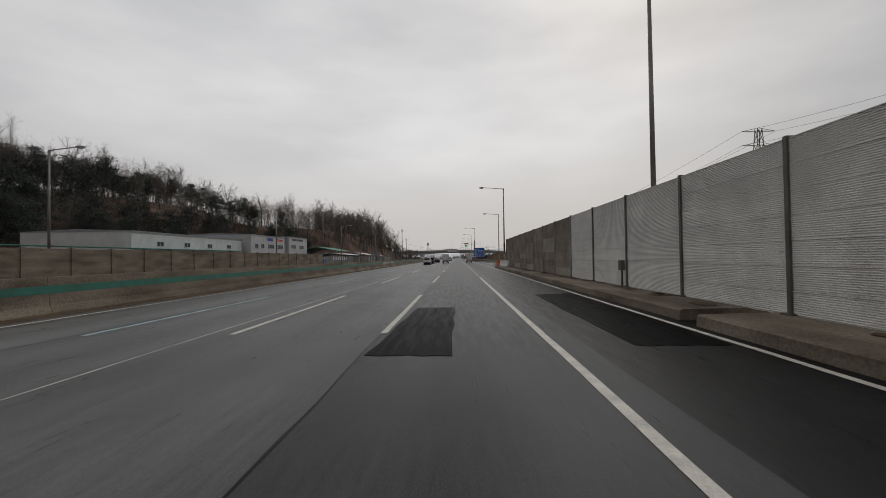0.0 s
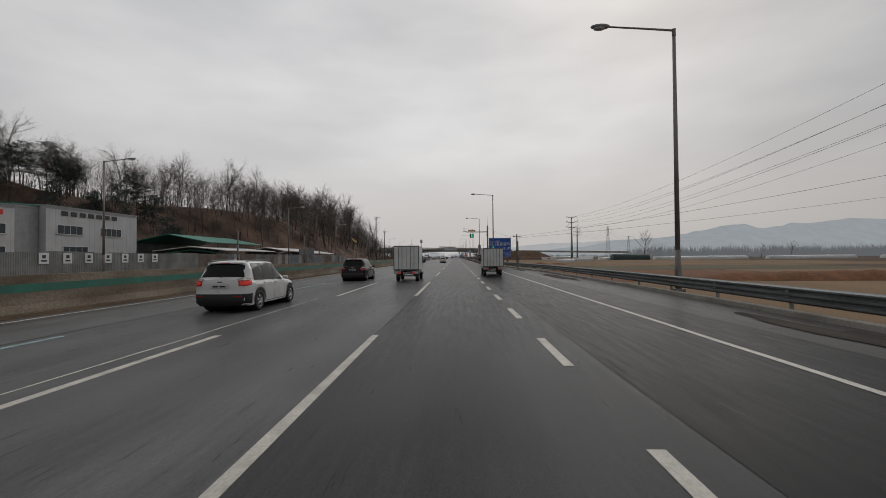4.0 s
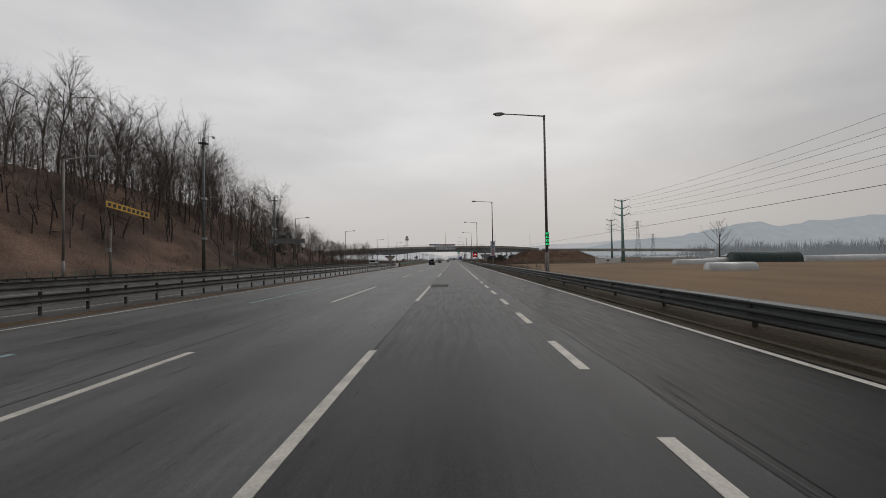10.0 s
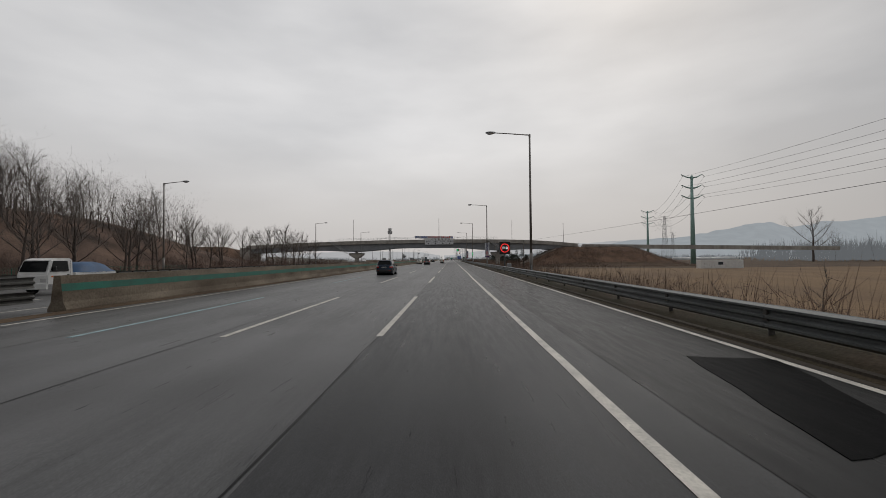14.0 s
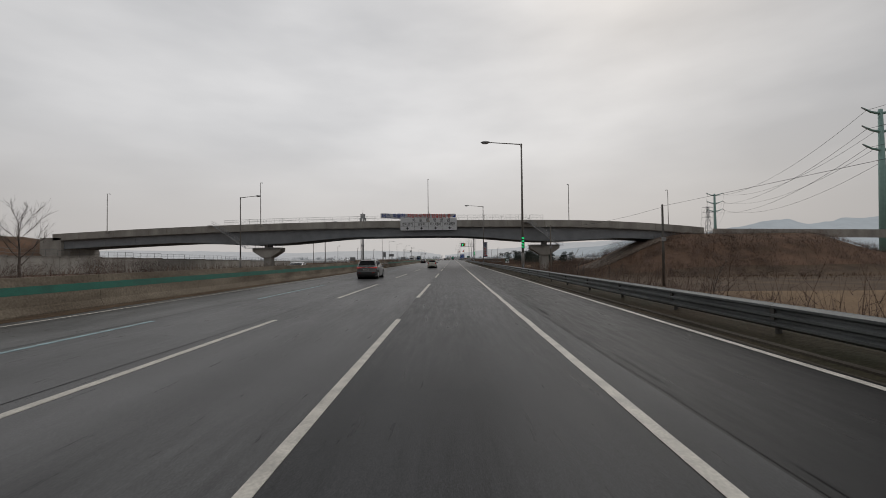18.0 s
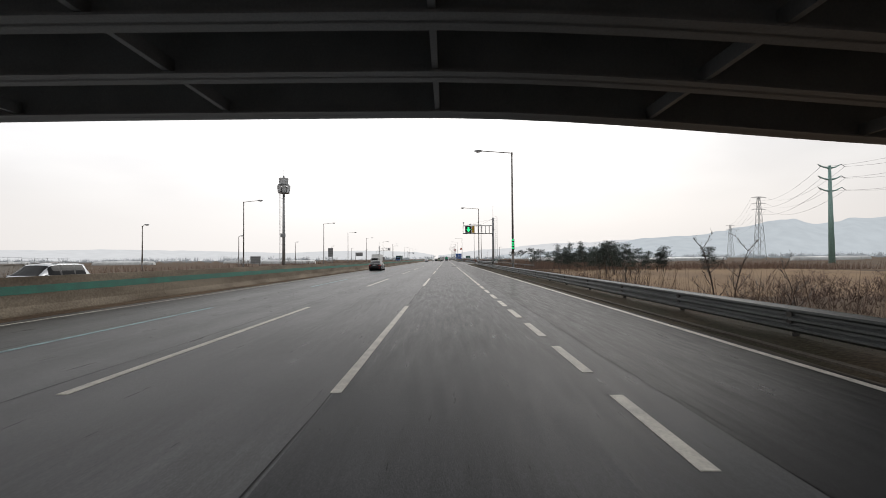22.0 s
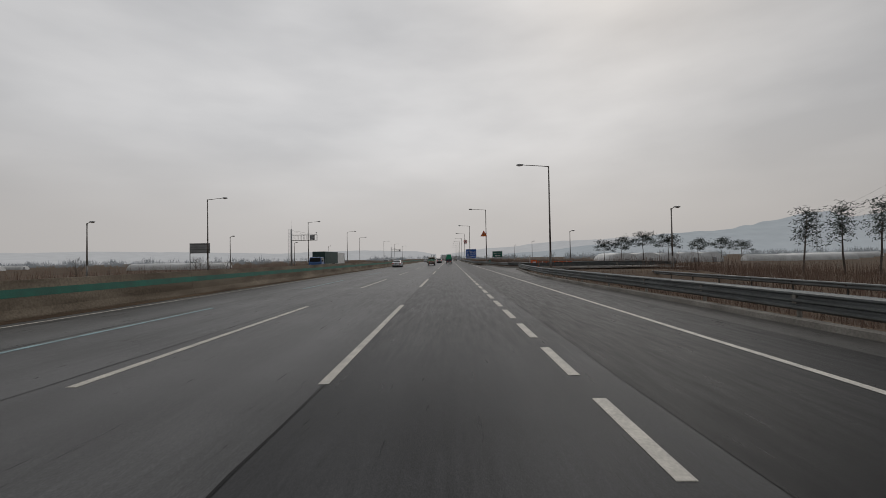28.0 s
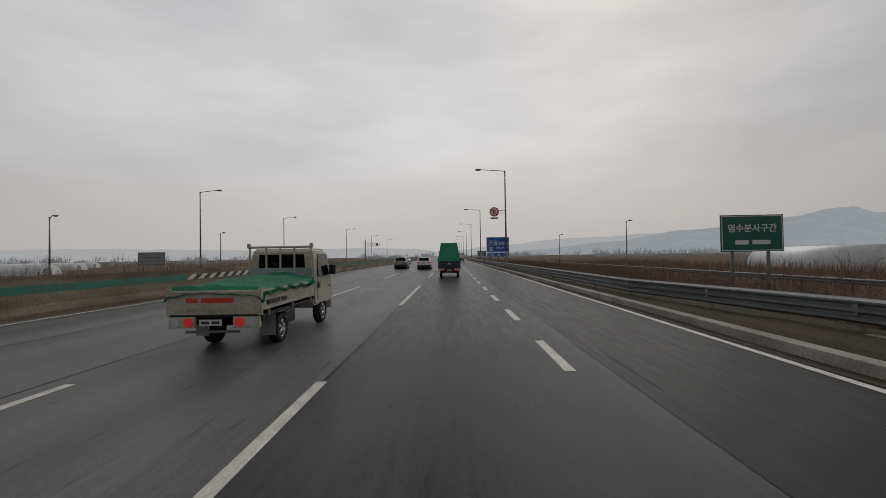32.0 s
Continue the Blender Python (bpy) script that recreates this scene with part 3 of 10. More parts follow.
long_dash = dash_mesh(0.15, 10.2, M["paint_white"], "long_dash")
blue_dash = dash_mesh(0.15, 10.2, M["paint_blue"], "blue_dash")
short_dash = dash_mesh(0.17, 2.3, M["paint_white"], "short_dash")
def between(anchors, step):
    """Evenly spaced starts that meet every anchor."""
    out = []
    for a, b in zip(anchors, anchors[1:]):
        n = max(1, round((b - a) / step))
        out += [a + (b - a) * k / n for k in range(n)]
    return out + [anchors[-1]]


LONG_STARTS = between([-70, 250, 275, 313.3, 335, 401, 422, 439, 498, 517.3, 539.3, 561, 579.4, 598.6, 659.2, 699.7, 722.4, 743.6, 900], 20)
for x, me in ((-1.6, long_dash), (-5.2, long_dash), (-8.8, blue_dash), (-19.3, long_dash), (-22.9, long_dash), (-26.5, long_dash)):
    for y in LONG_STARTS:
        o = part("lane_dash", me, None, road_marks)
        o.location = (x, y, 0)
# right line: solid stretches, and short dashes where the lanes may be changed
for y0, y1 in ((Y0, 37), (268, 489), (860, 1300)):
    bm = bmesh.new()
    last = None
    for k in range(int((y1 - y0) / 1.5) + 1):
        y = min(y1, y0 + 1.5 * k)
        x = 2.0 - 0.10 * smooth(306, 318, y) * (1 - smooth(362, 380, y)) + rnd.uniform(-0.01, 0.01)
        row = (bm.verts.new((x - 0.08, y, 0.006)), bm.verts.new((x + 0.08, y, 0.006)))
        if last:
            bm.faces.new((last[0], last[1], row[1], row[0]))
        last = row
    part("solid_line", bm, M["paint_white"], road_marks)
brief_dash = dash_mesh(0.17, 1.95, M["paint_white"], "brief_dash")
for me, ys in ((short_dash, between([40.5, 50.83, 71.1, 144.9, 166.2, 187.74, 209.5, 214.04, 219.2, 238.6, 262.5], 5.1)),
               (short_dash, between([491.4, 495.5, 511.8], 4.1)), (brief_dash, between([515.2, 539.5, 562.6, 587.05, 590.15, 656.5, 680.4, 698.4], 3.05)),
               (short_dash, between([703.6, 708.4, 728, 733.1, 748.2, 754.2, 855], 5.0))):
    for y in ys:
        o = part("short_dash", me, None, road_marks)
        o.location = (2.0, y, 0)
# seams, cracks and tar lines
for x, w, m, y0, y1 in ((-1.62, 0.03, "tar", Y0, 1000), (-5.75, 0.05, "paint_white", 0, 110), (-5.62, 0.03, "tar", 110, 900), (2.62, 0.035, "tar", 20, 300),
                        (2.66, 0.04, "tar", 296, 900), (-9.1, 0.035, "tar", Y0, 900), (-12.0, 0.02, "tar", Y0, 900)):
    bm = bmesh.new()
    last = None
    y, d = y0, 0
    while y < y1:
        d = 0.8 * d + rnd.uniform(-0.035, 0.035)
        ww = w * rnd.uniform(0.5, 1.3)
        row = (bm.verts.new((x + d - ww / 2, y, 0.004)), bm.verts.new((x + d + ww / 2, y, 0.004)))
        if last:
            bm.faces.new((last[0], last[1], row[1], row[0]))
        last = row
        y += rnd.uniform(0.8, 2.2)
    fixed(part("road_seam", bm, M[m]), "narrow seam along the asphalt lane", "road seam")


def patch(pts, seed, lift=0.008):
    """A newer dark asphalt repair with frayed edges."""
    r = random.Random(seed)
    bm = bmesh.new()
    vs = []
    for i, (x, y) in enumerate(pts):
        x2, y2 = pts[(i + 1) % len(pts)]
        for k in range(6):
            t = k / 6
            vs.append(bm.verts.new((x + (x2 - x) * t + r.uniform(-0.035, 0.035), y + (y2 - y) * t + r.uniform(-0.06, 0.06), lift)))
    f = bm.faces.new(vs)
    ex = bmesh.ops.extrude_face_region(bm, geom=[f])
    bmesh.ops.translate(bm, verts=[v for v in ex["geom"] if isinstance(v, bmesh.types.BMVert)], vec=(0, 0, -0.02))
    bmesh.ops.recalc_face_normals(bm, faces=bm.faces[:])
    return fixed(part("road_patch", bm, M["patch"]), "dark rectangular asphalt repair patch", "road patch")


patch([(-1.55, 7.7), (0.0, 7.7), (0.02, 15.0), (-1.3, 15.0)], 1)
patch([(3.5, 8.4), (5.35, 8.4), (5.4, 20.2), (3.55, 19.6)], 2)
patch([(2.25, 212.3), (3.3, 212.3), (3.45, 214.6), (3.3, 215.5), (2.3, 215.4)], 3)
patch([(-1.5, 258.9), (-0.42, 258.9), (-0.4, 261.7), (-1.55, 261.7)], 4)
patch([(-1.5, 598.0), (-0.15, 598.0), (-0.2, 600.4), (-1.55, 600.4)], 5)
patch([(1.02, 602.7), (2.2, 602.7), (2.25, 607.7), (1.05, 607.8)], 6)
patch([(3.45, 329.0), (4.6, 329.3), (5.5, 332.6), (4.16, 332.9)], 7)
# crumbled dark strip along the lane joint
bm = bmesh.new()
rq = random.Random(77)
for a0, a1, cx, n in ((186, 300, 2.75, 46), (385, 480, 2.85, 60), (300, 385, 2.8, 20), (500, 620, 2.7, 34), (700, 800, 2.75, 26), (30, 120, 2.7, 24)):
    for k in range(n):
        y, x = rq.uniform(a0, a1), cx + rq.gauss(0, 0.14)
        ln, w = rq.uniform(0.3, 1.8), rq.uniform(0.012, 0.045)
        vs = []
        for i in range(10):
            a = 2 * math.pi * i / 10
            q = rq.uniform(0.5, 1.3)
            vs.append(bm.verts.new((x + w * q * math.cos(a), y + ln * q * math.sin(a), 0.0045)))
        bm.faces.new(vs)
tagged(part("crack_filler", bm, M["tar"]), "ragged dark crumbled strip along the lane joint", "road damage", kind="stuff")
patch([(-0.9, 612), (0.5, 612), (0.5, 614), (-0.9, 614)], 8)

# ------------------------------------------------------------------ median barrier
PROFILE = [(-0.34, 0), (-0.34, 0.09), (-0.22, 0.34), (-0.12, 1.27), (0.12, 1.27), (0.22, 0.34), (0.34, 0.09), (0.34, 0)]
BX = -13.75


def barrier(y0, y1, hatch):
    t = thing("median_barrier", "stained brown concrete median barrier with a green painted band", "barrier", (BX, y0, 0))
    y = y0
    while y < y1 - 0.1:
        ye = min(y + 12, y1)
        bm = bmesh.new()
        prism(bm, PROFILE, y - y0 + 0.008, ye - y0 - 0.008)
        part("barrier_block", bm, M["concrete_dirty"], t)
        y = ye
    for s in (1, -1):
        spans, a = [], y0
        for h0, h1 in hatch:
            spans.append((a, h0))
            a = h1
        spans.append((a, y1))
        for a, b in spans:
            if s < 0:
                continue
            bm = bmesh.new()
            xa, xb = 0.185, 0.157
            vs = [bm.verts.new(p) for p in ((xa, a - y0, 0.72), (xa, b - y0, 0.72), (xb, b - y0, 0.985), (xb, a - y0, 0.985))]
            bm.faces.new(vs)
            part("green_band", bm, M["paint_green"], t, "faded green painted band")
    for h0, h1 in hatch:
        y, k = h0, 0
        while y < h1 - 0.4:
            bm = bmesh.new()
            vs = [bm.verts.new(p) for p in ((0.186, y - y0, 0.72), (0.186, y - y0 + 0.5, 0.72), (0.158, y - y0 + 1.0, 0.985), (0.158, y - y0 + 0.5, 0.985))]
            bm.faces.new(vs)
            part("hatch_mark", bm, M["paint_white"] if k % 2 == 0 else M["paint_black"], t)
            y += 0.5
            k += 1
    return t


barrier(-70, 200, [(79, 92)])
barrier(340, 1000, [(498, 510), (770, 780)])
# dirt gathered at the barrier foot
bm = bmesh.new()
last = None
for j in range(0, 540):
    y = -70 + j * 2
    d = rnd.uniform(0.0, 0.22)
    row = (bm.verts.new((BX + 0.33, y, 0.05)), bm.verts.new((BX + 0.75 + d, y, 0.005)))
    if last:
        bm.faces.new((last[0], last[1], row[1], row[0]))
    last = row
fixed(part("verge_dirt", bm, M["soil"]), "brown grit gathered along the barrier foot", "grit")

# ------------------------------------------------------------------ guard rails
W = [(x, z * 1.2) for x, z in ((0, 0.0), (0.05, 0.02), (0.085, 0.06), (0.085, 0.10), (0.02, 0.14), (0.02, 0.18), (0.085, 0.22), (0.085, 0.26), (0.05, 0.30), (0, 0.32))]


def wbeam(ln):
    bm = bmesh.new()
    th = 0.006
    out = [(-x, z) for x, z in W] + [(-x + th + 0.004, z) for x, z in W[::-1]]
    prism(bm, out, 0.0, ln)
    return bm


TRI = [(0.085 if k % 4 in (1, 2) else 0.015, 0.012 + 0.0436 * k) for k in range(12)]


def triple_beam(ln):
    bm = bmesh.new()
    prism(bm, [(0, 0)] + [(-x, z) for x, z in TRI] + [(0, 0.505)] + [(0.01 - x, z) for x, z in TRI[::-1]], 0.0, ln)
    return bm


panel_tri = finish("rail_panel_triple", triple_beam(3.99), M["rail_grey"])
panel_tri_pale = finish("rail_panel_triple_pale", triple_beam(3.99), M["galv"])
panel_me = finish("rail_panel", wbeam(3.99), M["galv"])
panel_old = finish("rail_panel_old", wbeam(3.99), M["galv_old"])


def post_mesh(h, mat, name):
    bm = bmesh.new()
    tube(bm, [(0, 0, -0.3), (0, 0, h)], 0.057, 10)
    box(bm, -0.13, -0.04, -0.06, 0.06, h - 0.28, h - 0.06)
    return finish(name, bm, mat)


rail_post = post_mesh(0.74, M["rail_dark"], "rail_post")
rail_post_pale = post_mesh(0.74, M["concrete"], "rail_post_pale")
rail_post_tall = post_mesh(1.18, M["rail_dark"], "rail_post_tall")


def guard_rail(path, label, double=False, z0=0.0, back=False, old=False, pale=False, triple=False):
    """W-beam rail along a list of corner points, in 4 m panels with posts."""
    a = Vector(path[0])
    t = thing("guard_rail", label, "guard rail", (a.x, a.y, z0))
    k = 0
    pm = panel_old if old else panel_tri if triple else panel_tri_pale if pale else panel_me
    for p, q in zip(path, path[1:]):
        p, q = Vector(p), Vector(q)
        d = q - p
        n = max(1, round(d.length / 4))
        ang = math.degrees(math.atan2(-d.x, d.y))
        for i in range(n):
            c = p + d * (i / n) - a
            zs = [0.29] if triple or pale else [0.39] if not double else [0.33, 0.84]
            for z in zs:
                o = part("rail_panel", pm, None, t)
                o.matrix_basis = pose(c.x, c.y, z, 0, 0, ang) @ Matrix.Diagonal((1, d.length / n / 4, 1, 1))
                if back:
                    o = part("rail_panel", pm, None, t)
                    o.matrix_basis = pose(c.x - 0.22, c.y, z, 0, 0, ang) @ Matrix.Diagonal((-1, d.length / n / 4, 1, 1))
            for e in ((0,) if not old and not double else (0, 0.5)):
                cc = p + d * ((i + e) / n) - a
                o = part("rail_post", rail_post_tall if double else (rail_post_pale if pale else rail_post), None, t)
                o.location = (cc.x + (0.07 if not back else -0.11), cc.y, 0)
    return t


guard_rail([(7.95, 69), (8.3, 79), (9.1, 88), (10.1, 100), (10.4, 115), (10.4, 136), (9.7, 149), (9.0, 159), (7.6, 171), (6.5, 186)], "galvanised steel guard rail curving round the shoulder", pale=True)
guard_rail([(6.45, 197), (6.35, 330)], "dark grey triple-wave steel guard rail beside the field", triple=True)
guard_rail([(6.35, 330), (6.38, 460)], "dark grey triple-wave steel guard rail beside the field", triple=True)
guard_rail([(6.38, 460), (6.5, 520), (6.75, 576)], "dark grey triple-wave steel guard rail below the overpass", triple=True)
guard_rail([(6.45, 185), (6.45, 197)], "doubled galvanised guard rail by the signal mast", double=True)
guard_rail([(6.75, 576), (6.85, 606)], "doubled galvanised guard rail by the gantry mast", double=True)
guard_rail([(6.85, 606), (7.7, 630)] + [(x + 0.4, y + 0.1) for x, y in SHOULDER_B[1:]], "galvanised steel guard rail curving into the side road", pale=True)
guard_rail([(x + 0.35, y + 0.4) for x, y in SHOULDER_C] + [(6.9, 764), (6.85, 776)], "galvanised guard rail curving back from the side road", pale=True)
guard_rail([(6.85, 776), (6.85, 900)], "dark grey triple-wave steel guard rail beside brown scrub", triple=True)
guard_rail([(24, 630), (24, 704)], "guard rail of the parallel service road", z0=-0.9)
guard_rail([(26, 728), (26, 900)], "guard rail of the parallel service road", z0=-0.9)
guard_rail([(-14.5, 201), (-14.5, 340)], "dark weathered double steel median guard rail", double=True, back=True, old=True)
guard_rail([(-33.6, 236), (-33.6, 330)], "weathered steel guard rail across the motorway", old=True)
guard_rail([(-33.6, 330), (-33.6, 430)], "weathered steel guard rail across the motorway", old=True)

# low concrete kerb under the rail
for y0, y1 in ((196, 576), (753, 900)):
    bm = bmesh.new()
    y = y0
    while y < y1:
        ye = min(y + 9.9, y1)
        box(bm, 5.9, 6.2, y + 0.02, ye - 0.03, -0.1, 0.2 if y0 > 700 else 0.08, bev=0.0)
        y = ye + 0.05
    fixed(part("kerb", bm, M["gutter"] if y0 < 700 else M["concrete"]), "low dirty concrete kerb under the guard rail", "kerb")
    bm = bmesh.new()
    strip(bm, 5.66, 5.93, y0, y1, 0.006, rnd, 0.03)
    fixed(part("gutter", bm, M["gutter"]), "dusty strip between the edge line and the kerb", "gutter")
for edge in (SHOULDER_A, SHOULDER_B, SHOULDER_C):
    bm = bmesh.new()
    last = None
    for k, (x, y) in enumerate(edge):
        a, b = Vector(edge[max(0, k - 1)]), Vector(edge[min(len(edge) - 1, k + 1)])
        d = (b - a).normalized()
        nrm = Vector((d.y, -d.x))
        row = [bm.verts.new((x + nrm.x * o, y + nrm.y * o, z)) for o, z in ((0, -0.05), (0.02, 0.13), (0.06, 0.15), (0.25, 0.15), (0.27, -0.05))]
        if last:
            for i in range(4):
                bm.faces.new((last[i], last[i + 1], row[i + 1], row[i]))
        last = row
    bmesh.ops.recalc_face_normals(bm, faces=bm.faces[:])
    fixed(part("kerb", bm, M["concrete"]), "pale concrete kerb below the guard rail", "kerb")
# grit and damp dirt gathered on the shoulders
for k, (x, y, ln, w) in enumerate(((7.0, 74, 9, 0.45), (7.8, 86, 12, 0.5), (8.6, 99, 10, 0.6), (8.8, 128, 14, 0.7), (8.3, 147, 11, 0.6), (6.6, 162, 12, 0.4), (6.3, 178, 9, 0.25))):
    rr = random.Random(k)
    bm = bmesh.new()
    n = 22
    vs = []
    for i in range(n):
        a = 2 * math.pi * i / n
        q = rr.uniform(0.55, 1.15)
        vs.append(bm.verts.new((x + w * q * math.cos(a), y + ln / 2 * q * math.sin(a), 0.006)))
    bm.faces.new(vs)
    tagged(part("shoulder_grit", bm, M["grit"]), "dark damp grit spread on the shoulder", "grit", kind="stuff")

# soil verge along the rail
bm = bmesh.new()
last = None
for j in range(0, 420):
    y = 68 + j * 2
    wide = 630 < y < 750 or 66 < y < 172
    if wide:
        last = None
        continue
    a = 5.82 + rnd.uniform(-0.1, 0.1)
    row = (bm.verts.new((a, y, 0.008)), bm.verts.new((6.1, y, 0.09)), bm.verts.new((6.55, y, 0.20 + rnd.uniform(-0.03, 0.03))), bm.verts.new((8.9, y, 0.10 + rnd.uniform(-0.1, 0.1))))
    if last:
        for i in range(3):
            bm.faces.new((last[i], last[i + 1], row[i + 1], row[i]))
    last = row
fixed(part("verge", bm, M["verge"]), "strip of brown soil and grit below the rail", "verge")

# ------------------------------------------------------------------ noise wall with kerb
WX, WTOP = 7.75, 4.38


def noise_panel(mat, name):
    """A louvred acoustic panel, 4.4 m long."""
    bm = bmesh.new()
    h = 0.575
    box(bm, 0.0, 0.07, 0, 4.72, 0, h)
    for i in range(11):
        z = 0.03 + i * 0.048
        prism(bm, [(0.0, z), (-0.022, z + 0.012), (-0.022, z + 0.022), (0.0, z + 0.036)], 0.01, 4.71)
    box(bm, -0.03, 0.0, 0, 4.72, h - 0.02, h)
    return finish(name, bm, mat)


def ribbed_panel(mat, name):
    """A weathered acoustic panel with upright ribs."""
    bm = bmesh.new()
    box(bm, 0.0, 0.07, 0, 4.72, 0, 0.575)
    for i in range(29):
        y = 0.08 + i * 0.162
        box(bm, -0.028, 0.0, y, y + 0.085, 0.015, 0.55)
    box(bm, -0.034, 0.0, 0, 4.72, 0.553, 0.575)
    return finish(name, bm, mat)


pl, pd = noise_panel(M["wall_light"], "panel_light"), ribbed_panel(M["wall_dark"], "panel_dark")
pp_pale = noise_panel(M["wall_patch"], "panel_patch")
wall = thing("noise_wall", "tall louvred metal noise wall, pale grey then brown panels", "noise wall", (WX, -56.25, 0.30))
for i in range(26):
    y = 4.74 * i
    yy = y - 56.25
    for r in range(7):
        dark = yy > 28.5
        odd = dark and (i, r) in ((19, 3), (19, 4), (21, 0), (22, 2), (23, 0), (18, 0))
        o = part("acoustic_panel", pp_pale if odd else pd if dark else pl, None, wall, "paler replaced louvred panel" if odd else "brown weathered ribbed panel" if dark else "pale grey louvred panel")
        o.location = (rnd.uniform(-0.006, 0.006), y, r * 0.583)
    bm = bmesh.new()
    box(bm, -0.07, 0.14, y - (0.1 if yy > 26 else 0.06), y + (0.1 if yy > 26 else 0.06), -0.3, 4.12, 0.0)
    box(bm, -0.16, 0.2, y - 0.16, y + 0.16, -0.02, 0.06)
    part("wall_post", bm, M["wall_post"] if yy > 26 else M["steel_post"], wall)
bm = boxes((-0.10, 0.14, 4.74 * 26 - 0.06, 4.74 * 26 + 0.06, -0.3, 4.12))
part("wall_post", bm, M["steel_post"], wall)
bm = boxes((-0.28, -0.08, 75.96, 76.24, 0.75, 1.2), (-0.2, -0.12, 76.05, 76.15, -0.3, 0.8), bev=0.015)
part("junction_box", bm, M["steel_post"], wall, "small grey junction box on a conduit")
# raised kerb walk in front of it
for y0, y1, x0 in ((-60, 10.6, 5.85), (11.6, 68, 5.95)):
    bm = bmesh.new()
    prism(bm, [(x0, -0.1), (x0 + 0.03, 0.25), (x0 + 0.1, 0.29), (8.3, 0.32), (8.3, -0.1)], y0, y1)
    fixed(part("kerb_walk", bm, M["concrete_dirty"]), "raised concrete kerb walk below the noise wall", "kerb")
bm = bmesh.new()
for k in range(150):
    x, y = rnd.uniform(7.1, 7.6), rnd.uniform(-50, 67)
    r = rnd.uniform(0.05, 0.22)
    v = [bm.verts.new((x + r * math.cos(a) * 1.5, y + 3 * r * math.sin(a), 0.325)) for a in (0, 1.2, 2.5, 3.9, 5.1)]
    bm.faces.new(v)
tagged(part("debris", bm, M["soil"]), "leaf litter and soil at the wall foot", "debris", kind="stuff")


def water_barrier(at, mat, label, turn):
    t = thing("water_barrier", label, "road barrier", at, group="water-filled barriers", turn=turn)
    bm = bmesh.new()
    prism(bm, [(-0.30, 0.0), (-0.30, 0.16), (-0.2, 0.24), (-0.13, 0.5), (-0.13, 0.86), (0.13, 0.86), (0.13, 0.5), (0.2, 0.24), (0.30, 0.16), (0.30, 0.0)], -0.62, 0.62)
    bmesh.ops.bevel(bm, geom=bm.edges[:], offset=0.025, segments=2, affect="EDGES")
    part("body", bm, mat, t, smooth=False)
    for s in (-0.64, 0.64):
        part("joint_lug", boxes((-0.08, 0.08, s - 0.05, s + 0.05, 0.3, 0.62), bev=0.02), mat, t)
    for s in (-0.3, 0.3):
        bm = bmesh.new()
        tube(bm, [(s * 0.01, s, 0.85), (s * 0.01, s, 0.90)], 0.06, 10)
        part("filler_cap", bm, M["black_plastic"], t)
        part("fork_slot", boxes((-0.31, -0.295, s - 0.12, s + 0.12, 0.03, 0.12)), M["black_plastic"], t)
    return t


water_barrier((6.95, 67.3, 0.31), M["orange_plastic"], "orange plastic water-filled road barrier", 70)
water_barrier((6.8, 62.9, 0.31), M["white_paint"], "dirty white plastic water-filled road barrier", 35)
water_barrier((6.9, 60.5, 0.31), M["white_paint"], "dirty white plastic water-filled road barrier", 25)
t = thing("chevron_marker", "orange and black striped hazard marker on the rail end", "hazard marker", (6.7, 68.4, 0.3))
part("board", boxes((-0.14, 0.14, -0.02, 0.02, 0.12, 0.62), bev=0.01), M["lamp_orange"], t)
for k in range(3):
    bm = bmesh.new()
    z = 0.16 + k * 0.16
    prism(bm, [(-0.13, z), (0.13, z + 0.08), (0.13, z + 0.15), (-0.13, z + 0.07)], -0.024, -0.0205)
    part("stripe", bm, M["ink"], t)
part("foot", boxes((-0.03, 0.03, -0.02, 0.02, 0, 0.14)), M["galv"], t)

